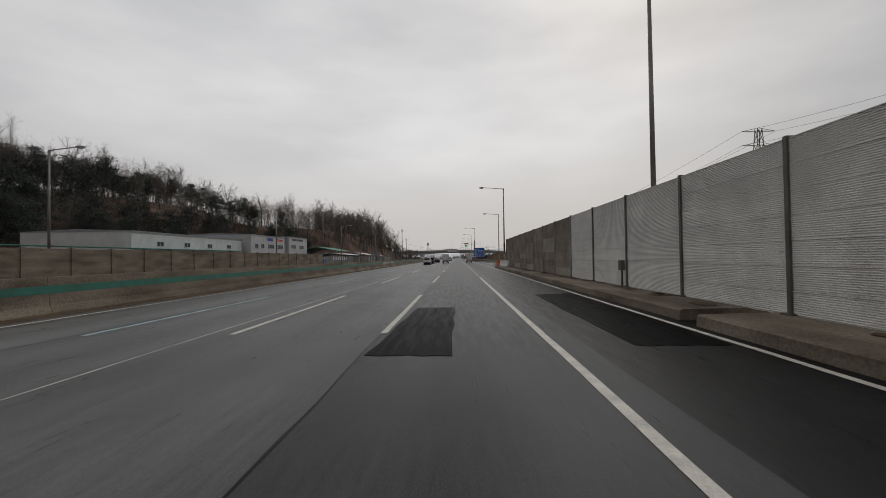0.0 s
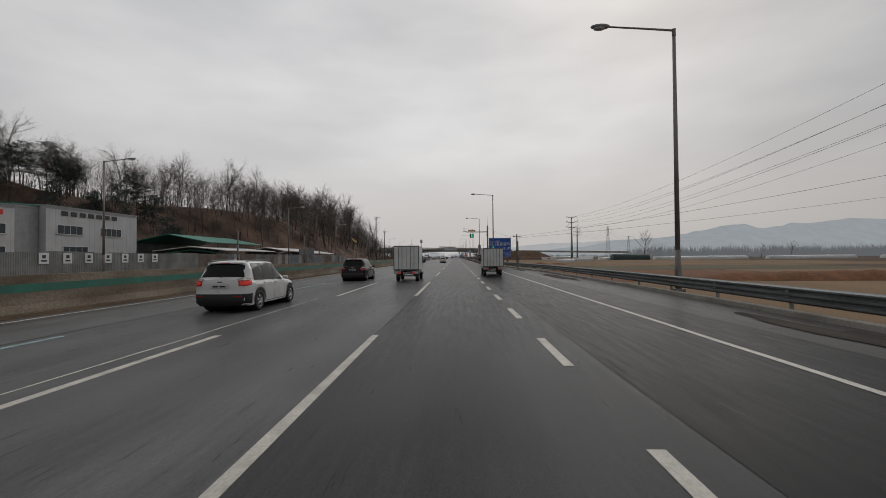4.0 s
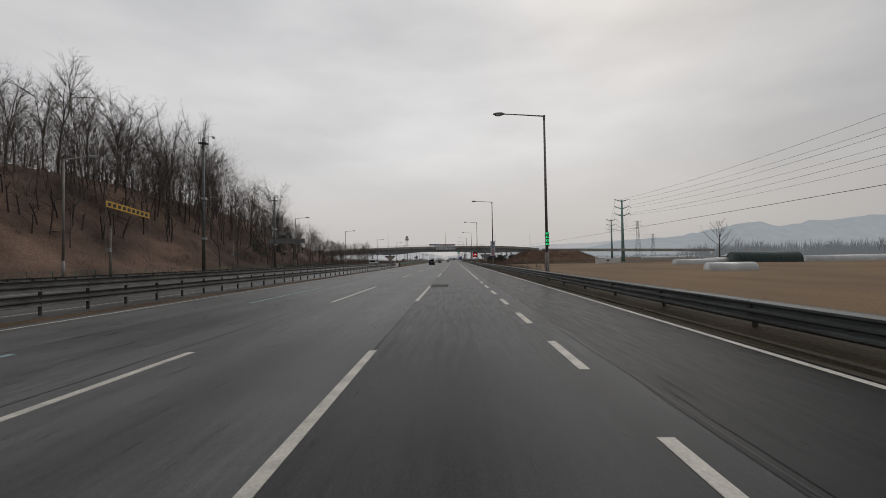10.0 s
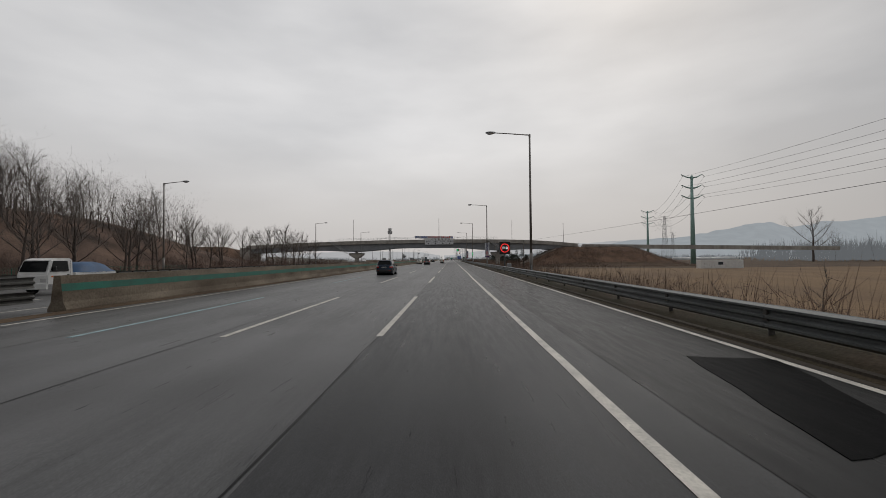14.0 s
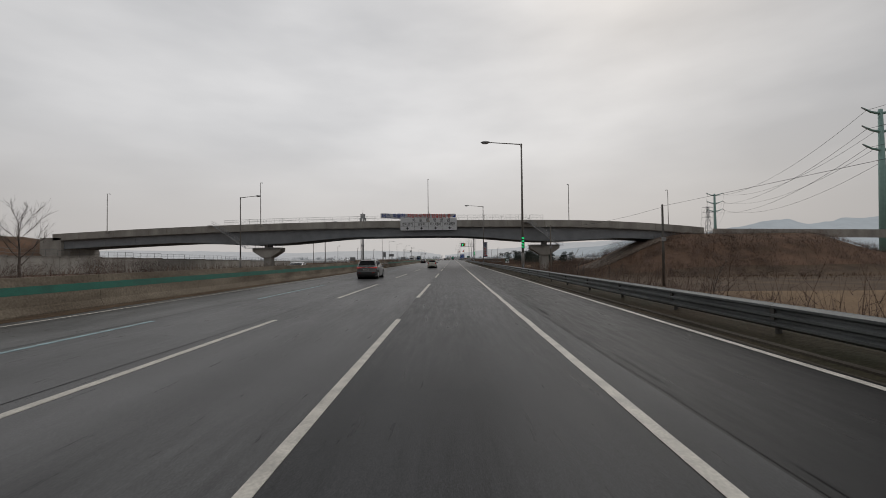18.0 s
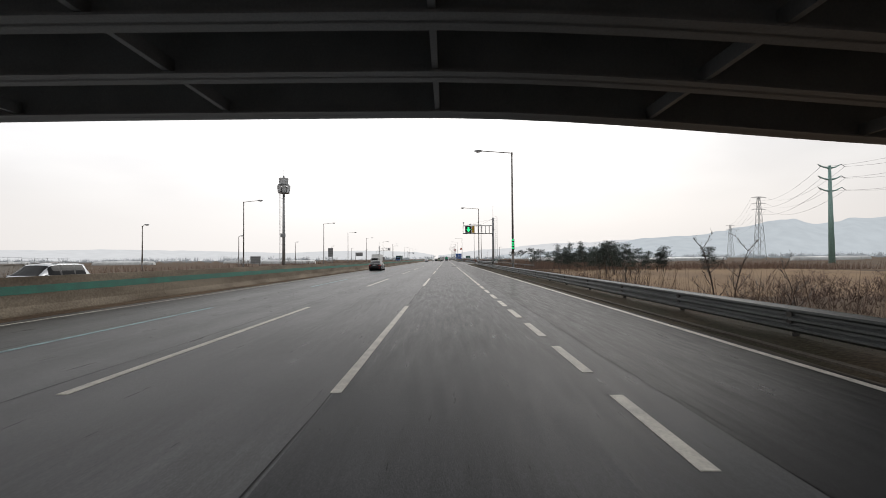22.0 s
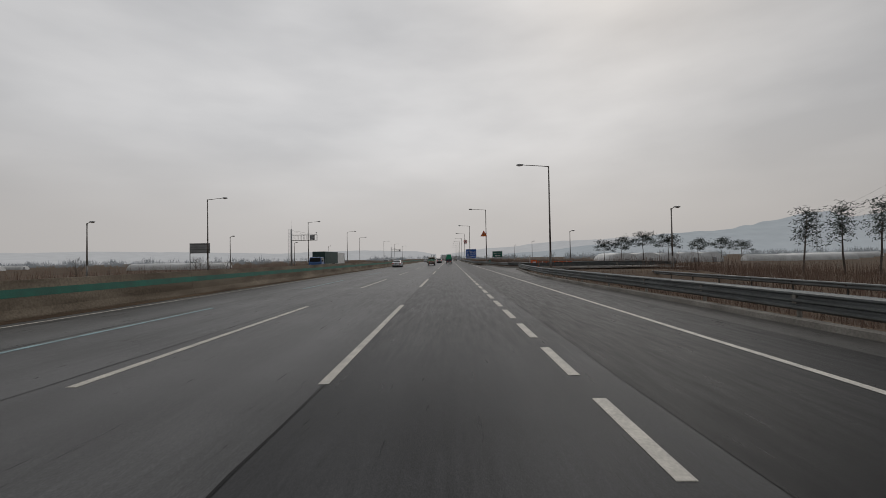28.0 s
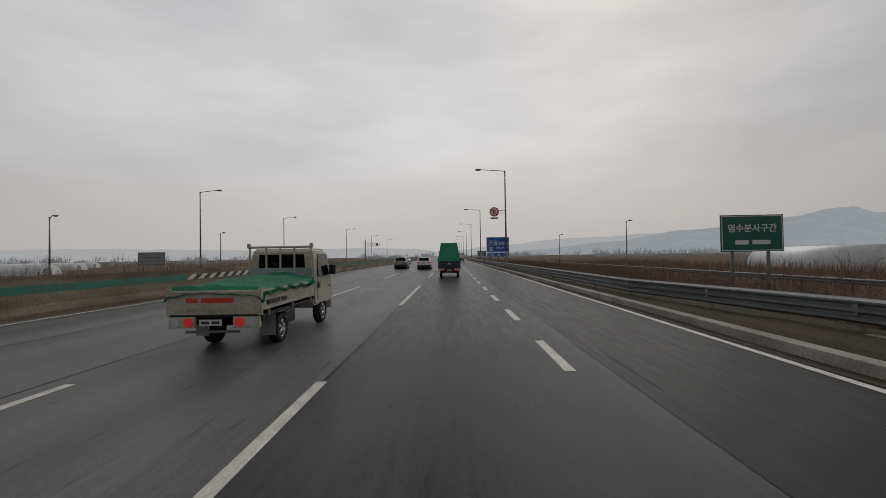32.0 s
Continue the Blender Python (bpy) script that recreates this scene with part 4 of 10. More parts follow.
# ------------------------------------------------------------------ street lamps
def lamp_model(h, arm, side, name="street_lamp"):
    """A tapered steel mast with a bracket arm reaching over the road. side: -1 reaches to smaller x."""
    t = thing(name, "tall grey steel street lamp with one bracket arm", "street lamp", group="motorway lamps")
    bm = bmesh.new()
    box(bm, -0.24, 0.24, -0.24, 0.24, -0.9, 0.35, 0.03)
    part("footing", bm, M["concrete"], t, "concrete footing")
    bm = bmesh.new()
    tube(bm, [(0, 0, 0.35), (0, 0, 2.2)], [0.15, 0.135], 14)
    tube(bm, [(0, 0, 2.2), (0, 0, h)], [0.115, 0.075], 14)
    part("mast", bm, M["pole"], t, smooth=True)
    bm = bmesh.new()
    tube(bm, [(0, 0, h - 0.12), (side * 0.12, 0, h + 0.02), (side * arm * 0.5, 0, h + 0.14), (side * arm, 0, h + 0.26)], [0.06, 0.055, 0.045, 0.04], 10)
    part("arm", bm, M["pole"], t, smooth=True)
    bm = bmesh.new()
    tube(bm, [(0, 0, h - 0.25), (0, 0, h + 0.08)], 0.09, 12)
    part("mast_cap", bm, M["pole"], t)
    hx = side * (arm + 0.3)
    bm = bmesh.new()
    bmesh.ops.create_uvsphere(bm, u_segments=14, v_segments=8, radius=0.5, matrix=Matrix.Translation((hx, 0, h + 0.27)) @ Matrix.Diagonal((0.95, 0.42, 0.24, 1)))
    head = part("lamp_head", bm, M["grey_paint"], t, "grey cobra-head lamp", smooth=True)
    bm = bmesh.new()
    bmesh.ops.create_uvsphere(bm, u_segments=12, v_segments=6, radius=0.5, matrix=Matrix.Translation((hx + side * 0.05, 0, h + 0.19)) @ Matrix.Diagonal((0.62, 0.34, 0.2, 1)))
    part("lens", bm, M["lamp_clear"], head, smooth=True)
    part("access_door", boxes((-0.06, 0.06, -0.158, -0.14, 0.7, 1.15), bev=0.008), M["grey_paint"], t)
    return t


lamp_r = lamp_model(12.75, 3.2, -1)
lamp_r.matrix_basis = pose(7.75, 70.4, 0)
RIGHT_LAMPS = [(8.35, 18.2), (10.8, 111.4), (6.95, 168.2), (7.12, 216.6), (7.2, 265.3), (7.62, 316.2), (7.15, 363.7), (7.52, 415.4),
               (6.8, 461.7), (6.65, 512.4), (6.85, 556.7), (7.2, 607.8), (11.3, 651.6), (12.6, 706.0), (8.9, 753.6), (7.5, 804.4), (7.5, 853), (7.5, 901), (7.5, 949), (7.5, 998), (7.5, 1050), (7.5, 1110)]
for x, y in RIGHT_LAMPS:
    copy_thing(lamp_r, pose(x, y, 0 if x < 9.5 or 690 < y < 720 else -0.2))
lamp_l = lamp_model(11.9, 2.6, 1)
lamp_l.matrix_basis = pose(-36.6, 37.5, 0)
for x, y in ((-36.6, 86.2), (-36.2, 134), (-33.9, 177.5), (-37.3, 224.2), (-37.3, 272), (-37.5, 333), (-37.6, 380.8), (-38.2, 446), (-34.4, 488.8), (-35.2, 538),
             (-35.6, 586.8), (-35.2, 634.9), (-38.2, 678.6), (-39.2, 722.9), (-37.8, 769), (-37.4, 811.8), (-42, 856), (-38, 905), (-38, 955), (-38, 1005)):
    copy_thing(lamp_l, pose(x, y, 0))
small = lamp_model(8.6, 0.5, 1, "service_lamp")
small["label"], small["group"] = "slim grey lamp post of a side road", "side road lamps"
small.matrix_basis = pose(-55, 589, -0.6)
for x, y in ((-55, 625.2), (-55, 668), (-55, 718), (-55, 761), (-55, 806), (-55, 850), (34.8, 833), (31, 763), (30.5, 712), (36, 890)):
    copy_thing(small, pose(x, y, -0.7))


def led_string(y, x, z0=2.6, z1=3.7, lit=True):
    t = thing("message_board", "narrow black LED board with green signs on a lamp mast" if lit else "narrow unlit black LED board on a lamp mast", "LED board", (x, y, 0))
    part("housing", boxes((-0.14, 0.14, -0.24, -0.13, z0, z1), bev=0.012), M["black_plastic"], t)
    part("strap", boxes((-0.14, 0.14, -0.13, 0.14, z0 + 0.3, z0 + 0.36)), M["galv"], t)
    part("strap", boxes((-0.14, 0.14, -0.13, 0.14, z1 - 0.3, z1 - 0.24)), M["galv"], t)
    if lit:
        for k in range(4):
            z = z0 + 0.17 + k * (z1 - z0) / 4
            part("lit_sign", boxes((-0.11, 0.11, -0.244, -0.241, z - 0.06, z - 0.03), (-0.11, 0.11, -0.244, -0.241, z + 0.06, z + 0.09), (-0.11, -0.06, -0.244, -0.241, z - 0.03, z + 0.06), (0.03, 0.09, -0.244, -0.241, z - 0.02, z + 0.03)), M["led_green"], t)


led_string(70.4, 7.75, 2.6, 3.9, False)
for y, x in ((168.2, 6.95), (265.3, 7.2), (461.7, 6.8), (556.7, 6.85)):
    led_string(y, x)


def banner(x, y, rows, label, w=0.9, z0=1.95, z1=5.05):
    """An upright cloth banner on a lamp mast. rows: text, colour, height above the foot, size."""
    t = thing("mast_banner", label, "banner", (x, y, 0))
    bm = bmesh.new()
    n = 8
    vs = [[], []]
    for i in range(n + 1):
        z = z0 + (z1 - z0) * i / n
        d = 0.02 * math.sin(i * 1.3)
        vs[0].append(bm.verts.new((-w / 2, -0.20 + d, z)))
        vs[1].append(bm.verts.new((w / 2, -0.20 - d, z)))
    for i in range(n):
        bm.faces.new((vs[0][i], vs[1][i], vs[1][i + 1], vs[0][i + 1]))
    bmesh.ops.solidify(bm, geom=bm.faces[:], thickness=0.008)
    part("cloth", bm, M["cloth_white"], t)
    for z in (z0, z1):
        bm = bmesh.new()
        tube(bm, [(-w / 2 - 0.1, -0.20, z), (w / 2 + 0.1, -0.20, z)], 0.025, 8)
        part("spreader_bar", bm, M["steel_post"], t)
        part("bracket", boxes((-0.13, 0.13, -0.2, 0.13, z - 0.03, z + 0.03)), M["steel_post"], t)
    part("foot_stripe", boxes((-w / 2 + 0.01, w / 2 - 0.01, -0.236, -0.233, z0 + 0.06, z0 + 0.24)), M["ink_navy"], t)
    bm = bmesh.new()
    prism(bm, [(-w / 2 + 0.01, z0 + 0.24), (w / 2 - 0.01, z0 + 0.24), (w / 2 - 0.01, z0 + 0.42), (0, z0 + 0.3)], -0.236, -0.233)
    part("foot_wave", bm, M["ink_red"], t)
    for text, mat, z, size in rows:
        words(text, size, M[mat], t, (0, -0.238, z))
    return t


banner(7.12, 216.6, [("눈", "ink_navy", 4.62, 0.62), ("길", "ink_navy", 4.0, 0.62), ("감", "ink_red", 3.25, 0.62), ("속", "ink_red", 2.7, 0.62)], "white cloth banner with navy and red lettering on a lamp mast")
banner(7.62, 316.2, [("20", "ink_navy", 4.72, 0.52), ("~", "ink_navy", 4.4, 0.4), ("50", "ink_navy", 4.0, 0.52), ("%", "ink_navy", 3.55, 0.4), ("감", "ink_red", 3.1, 0.5), ("속", "ink_red", 2.65, 0.5)], "white cloth banner with numbers and red lettering on a lamp mast")
banner(7.52, 415.4, [("지", "ink_navy", 4.72, 0.5), ("정", "ink_navy", 4.3, 0.5), ("차", "ink_navy", 3.88, 0.5), ("로", "ink_navy", 3.46, 0.5), ("위", "ink_red", 2.98, 0.5), ("반", "ink_red", 2.58, 0.5)], "white cloth banner with navy and red lettering on a lamp mast")
banner(7.0, 512.4, [("집", "ink_navy", 4.65, 0.48), ("중", "ink_navy", 4.2, 0.48), ("단", "ink_red", 3.55, 0.48), ("속", "ink_red", 3.05, 0.48), ("중", "ink_red", 2.58, 0.48)], "white cloth banner with navy and red lettering on a lamp mast")


# ------------------------------------------------------------------ signs
def legs(t, xs, z1, r=0.09, z0=-1.6, mat="galv"):
    for x in xs:
        bm = bmesh.new()
        tube(bm, [(x, 0.12, z0), (x, 0.12, z1)], r, 12)
        part("post", bm, M[mat], t, smooth=True)


def border(t, x0, x1, z0, z1, y, w, mat):
    part("border", boxes((x0, x1, y, y + 0.006, z0, z0 + w), (x0, x1, y, y + 0.006, z1 - w, z1), (x0, x0 + w, y, y + 0.006, z0 + w, z1 - w), (x1 - w, x1, y, y + 0.006, z0 + w, z1 - w)), mat, t)


def rest_area_sign(x0, x1, z0, zs, z1, y, upper, label, k=1.0):
    t = thing("road_sign", label, "road sign", ((x0 + x1) / 2, y, 0))
    w = (x1 - x0) / 2
    part("panel", boxes((-w, w, -0.04, 0.02, zs + 0.03, z1), bev=0.01), M["sign_blue"], t)
    part("lower_panel", boxes((-w + 0.05, w - 0.05, -0.04, 0.02, z0, zs - 0.03), bev=0.01), M["sign_blue"], t)
    border(t, -w + 0.06, w - 0.06, zs + 0.09, z1 - 0.06, -0.047, 0.05, M["sign_white"])
    border(t, -w + 0.1, w - 0.1, z0 + 0.05, zs - 0.08, -0.047, 0.035, M["sign_white"])
    h = z1 - zs
    border(t, -w + 0.28 * k, -w + 1.34 * k, z1 - 1.62 * k, z1 - 0.64 * k, -0.047, 0.045, M["sign_white"])
    words("P", 1.0 * k, M["sign_white"], t, (-w + 0.81 * k, -0.048, z1 - 1.13 * k))
    words(upper[0], 0.45 * k, M["sign_white"], t, (-0.30 * k, -0.048, z1 - 0.72 * k))
    words(upper[1], 0.72 * k, M["sign_white"], t, (0.62 * k, -0.048, z1 - 1.27 * k), wide=2.55 * k)
    words(upper[2], 0.52 * k, M["sign_white"], t, (0.38 * k, -0.048, zs + 0.84 * k), wide=1.35 * k)
    # pictogram of a toilet, as two plain uprights with round tops in a white frame
    part("pictogram_frame", boxes((-w + 0.45 * k, -w + 1.2 * k, -0.046, -0.041, zs + 0.3 * k, zs + 1.0 * k)), M["sign_white"], t)
    part("pictogram", boxes((-w + 0.53 * k, -w + 0.67 * k, -0.05, -0.045, zs + 0.4 * k, zs + 0.82 * k), (-w + 0.76 * k, -w + 0.9 * k, -0.05, -0.045, zs + 0.4 * k, zs + 0.82 * k), (-w + 0.98 * k, -w + 1.12 * k, -0.05, -0.045, zs + 0.4 * k, zs + 0.82 * k),
                           (-w + 0.57 * k, -w + 0.63 * k, -0.05, -0.045, zs + 0.85 * k, zs + 0.93 * k), (-w + 0.8 * k, -w + 0.86 * k, -0.05, -0.045, zs + 0.85 * k, zs + 0.93 * k), (-w + 1.02 * k, -w + 1.08 * k, -0.05, -0.045, zs + 0.85 * k, zs + 0.93 * k)), M["sign_blue"], t)
    bm = bmesh.new()
    ax, az, s = w - 0.58 * k, zs + 0.84 * k, 0.30 * k
    prism(bm, [(ax - s, az - s * 0.7), (ax - s * 0.7, az - s), (ax + s * 0.35, az + s * 0.05), (ax + s * 0.75, az - s * 0.35), (ax + s, az + s), (ax - s * 0.35, az + s * 0.75), (ax + s * 0.05, az + s * 0.35)], -0.047, -0.042)
    part("arrow", bm, M["sign_white"], t)
    zl = (z0 + zs) / 2
    words("다음휴게소", 0.32 * k, M["sign_white"], t, (-w + 0.95 * k, -0.048, zl + 0.1 * k), wide=1.25 * k)
    words("안성", 0.32 * k, M["sign_white"], t, (0.15 * k, -0.048, zl + 0.08 * k))
    words("9.5km", 0.38 * k, M["sign_white"], t, (w - 0.72 * k, -0.048, zl + 0.03), wide=0.85 * k)
    part("small_print", boxes((-w + 0.35 * k, -w + 1.6 * k, -0.046, -0.042, zl - 0.26 * k, zl - 0.17 * k), (-0.1 * k, 0.5 * k, -0.046, -0.042, zl - 0.26 * k, zl - 0.17 * k)), M["sign_white"], t)
    legs(t, (-w * 0.72, 0.05, w * 0.72), z1 - 0.3)
    part("crossbar", boxes((-w + 0.1, w - 0.1, 0.02, 0.08, z0 + 0.3, z0 + 0.4), (-w + 0.1, w - 0.1, 0.02, 0.08, z1 - 0.6, z1 - 0.5)), M["galv"], t)
    return t


rest_area_sign(6.75, 11.15, 1.58, 2.46, 5.42, 176.2, ("남사", "졸음쉼터", "1km 앞"), "large blue rest area sign with white lettering on posts")
rest_area_sign(7.05, 11.35, 1.4, 2.25, 5.15, 830, ("남사", "졸음쉼터", "500m 앞"), "blue rest area sign with white lettering beside the rail")

t = thing("road_sign", "green roadside sign with white lettering on two posts", "road sign", (12.85, 766, 0))
part("panel", boxes((-1.3, 1.3, -0.03, 0.02, 1.72, 3.26), bev=0.01), M["sign_green"], t)
border(t, -1.26, 1.26, 1.76, 3.22, -0.036, 0.03, M["sign_white"])
words("염수분사구간", 0.37, M["sign_white"], t, (0, -0.036, 2.68))
part("lettering_bars", boxes((-0.7, -0.15, -0.036, -0.031, 2.02, 2.2), (0.0, 0.75, -0.036, -0.031, 2.02, 2.2)), M["sign_white"], t)
legs(t, (-0.75, 0.75), 3.0, 0.07, -1.9)
t = thing("road_sign", "small green distance sign beside the rail", "road sign", (8.1, 737, 0))
part("panel", boxes((-0.2, 0.2, -0.02, 0.01, 0.85, 1.2)), M["sign_green"], t)
part("lettering_bars", boxes((-0.12, 0.12, -0.026, -0.021, 0.98, 1.06)), M["sign_white"], t)
legs(t, (0,), 1.1, 0.03, -0.6)
t = thing("road_sign", "far green direction sign on two posts", "road sign", (11.5, 905, 0))
part("panel", boxes((-1.6, 1.6, -0.03, 0.02, 1.6, 3.3)), M["sign_green"], t)
part("lettering_bars", boxes((-1.2, 1.2, -0.036, -0.031, 2.6, 2.9), (-0.8, 0.8, -0.036, -0.031, 2.0, 2.2)), M["sign_white"], t)
legs(t, (-0.9, 0.9), 3.0, 0.07, -1.9)

# triangular warning sign on a lamp mast
t = thing("warning_sign", "orange triangular warning sign with a red border on a lamp mast", "road sign", (8.9, 753.6, 0))
bm = bmesh.new()
prism(bm, [(-1.35, 6.6), (0.25, 6.6), (-0.55, 8.0)], -0.24, -0.20)
part("plate", bm, M["ink_red"], t)
bm = bmesh.new()
prism(bm, [(-1.12, 6.74), (0.02, 6.74), (-0.55, 7.72)], -0.246, -0.241)
part("face", bm, M["lamp_orange"], t)
part("symbol", boxes((-0.62, -0.48, -0.252, -0.247, 6.95, 7.4)), M["ink"], t)
part("bracket", boxes((-0.5, 0.1, -0.2, -0.14, 6.9, 6.96), (-0.5, 0.1, -0.2, -0.14, 7.3, 7.36)), M["galv"], t)
# round prohibition sign
t = thing("prohibition_sign", "round red-ringed prohibition sign above a small plate on a lamp mast", "road sign", (7.5, 804.4, 0))
bm = bmesh.new()
tube(bm, [(-1.5, -0.24, 7.4), (-1.5, -0.20, 7.4)], 0.62, 28)
part("ring", bm, M["ink_red"], t)
bm = bmesh.new()
tube(bm, [(-1.5, -0.246, 7.4), (-1.5, -0.241, 7.4)], 0.47, 28)
part("face", bm, M["sign_white"], t)
part("arrow", boxes((-1.62, -1.52, -0.252, -0.247, 7.1, 7.6), (-1.52, -1.3, -0.252, -0.247, 7.5, 7.6)), M["ink"], t)
bm = bmesh.new()
prism(bm, [(-1.86, 7.7), (-1.78, 7.78), (-1.14, 7.1), (-1.22, 7.02)], -0.258, -0.253)
part("slash", bm, M["ink_red"], t)
part("plate", boxes((-2.0, -1.0, -0.24, -0.21, 6.45, 6.7)), M["sign_white"], t)
part("lettering_bars", boxes((-1.9, -1.1, -0.246, -0.241, 6.53, 6.62)), M["ink"], t)
part("bracket", boxes((-1.5, 0.1, -0.2, -0.15, 7.2, 7.26), (-1.5, 0.1, -0.2, -0.15, 7.55, 7.61)), M["galv"], t)
# electronic limit sign
t = thing("speed_limit_display", "black electronic speed limit sign showing a red ring", "electronic sign", (7.45, 385, 0))
part("housing", boxes((-0.75, 0.75, -0.15, 0.1, 2.3, 4.0), bev=0.03), M["black_plastic"], t)
bm = bmesh.new()
for a in range(28):
    a0, a1 = 2 * math.pi * a / 28, 2 * math.pi * (a + 1) / 28
    vs = [bm.verts.new((r * math.cos(q), -0.157, 3.15 + r * math.sin(q))) for r, q in ((0.5, a0), (0.62, a0), (0.62, a1), (0.5, a1))]
    bm.faces.new(vs)
part("lit_ring", bm, M["led_red"], t)
words("110", 0.52, M["led_white"], t, (0, -0.158, 3.15))
legs(t, (0.0,), 3.9, 0.09, -0.9)
part("cabinet", boxes((0.35, 0.95, 0.3, 0.8, -0.8, 1.0), bev=0.02), M["grey_paint"], t)

# ------------------------------------------------------------------ signal gantries
t = thing("signal_mast", "steel lane signal mast with a green arrow and an amber display", "signal gantry", (7.55, 190, 0))
bm = bmesh.new()
tube(bm, [(0, 0, -0.4), (0, 0, 8.85)], [0.2, 0.17], 16)
part("mast", bm, M["pole"], t, smooth=True)
bm = bmesh.new()
tube(bm, [(0, 0, 8.85), (0, 0, 10.8)], [0.03, 0.012], 6)
part("lightning_rod", bm, M["pole"], t)
bm = bmesh.new()
tube(bm, [(0.15, 0, 7.42), (-4.8, 0, 7.42)], [0.11, 0.09], 12)
part("arm", bm, M["pole"], t, smooth=True)
part("amber_display", boxes((-4.5, -2.8, -0.12, 0.12, 7.56, 7.84), bev=0.02), M["yellow"], t, "amber text display")
part("display_bars", boxes((-4.3, -3.9, -0.126, -0.121, 7.65, 7.75), (-3.75, -3.4, -0.126, -0.121, 7.65, 7.75), (-3.25, -2.95, -0.126, -0.121, 7.65, 7.75)), M["ink_red"], t)
sig = part("signal_box", boxes((-4.05, -3.2, -0.14, 0.14, 6.12, 7.0), bev=0.02), M["black_plastic"], t)


def arrow_down(x, z, s, y, parent):
    bm = bmesh.new()
    prism(bm, [(x - s * 0.16, z + s * 0.42), (x + s * 0.16, z + s * 0.42), (x + s * 0.16, z), (x + s * 0.42, z), (x, z - s * 0.45), (x - s * 0.42, z), (x - s * 0.16, z)], y - 0.006, y)
    part("green_arrow", bm, M["led_green"], parent, "lit green down arrow")


arrow_down(-3.62, 6.56, 0.72, -0.142, sig)
for xs in (-3.95, -3.3):
    part("hanger", boxes((xs - 0.03, xs + 0.03, -0.03, 0.03, 6.95, 7.4)), M["galv"], t)
part("camera_head", boxes((-5.6, -5.1, -0.1, 0.1, 7.55, 7.75), (-5.15, -4.75, -0.03, 0.03, 7.45, 7.6), bev=0.02), M["white_paint"], t)
part("camera_head", boxes((-0.3, -0.05, -0.35, -0.1, 6.6, 6.8), bev=0.02), M["black_plastic"], t)
part("control_cabinet", boxes((-0.1, 0.75, -0.7, -0.15, 0.3, 1.9), bev=0.03), M["concrete"], t, "weathered beige control cabinet")
part("cabinet_plinth", boxes((-0.2, 0.85, -0.8, -0.05, -1.6, 0.3)), M["concrete"], t)
t = thing("chevron_marker", "yellow and black striped hazard marker beside the rail", "hazard marker", (7.5, 183.2, 0))
part("board", boxes((-0.3, 0.3, -0.02, 0.02, 0.72, 1.12), bev=0.01), M["yellow"], t)
for k in range(3):
    bm = bmesh.new()
    x = -0.24 + k * 0.18
    prism(bm, [(x, 0.74), (x + 0.08, 0.74), (x + 0.18, 1.1), (x + 0.10, 1.1)], -0.026, -0.021)
    part("stripe", bm, M["ink"], t)
part("post", boxes((-0.03, 0.03, 0.02, 0.08, -0.9, 0.9)), M["galv"], t)


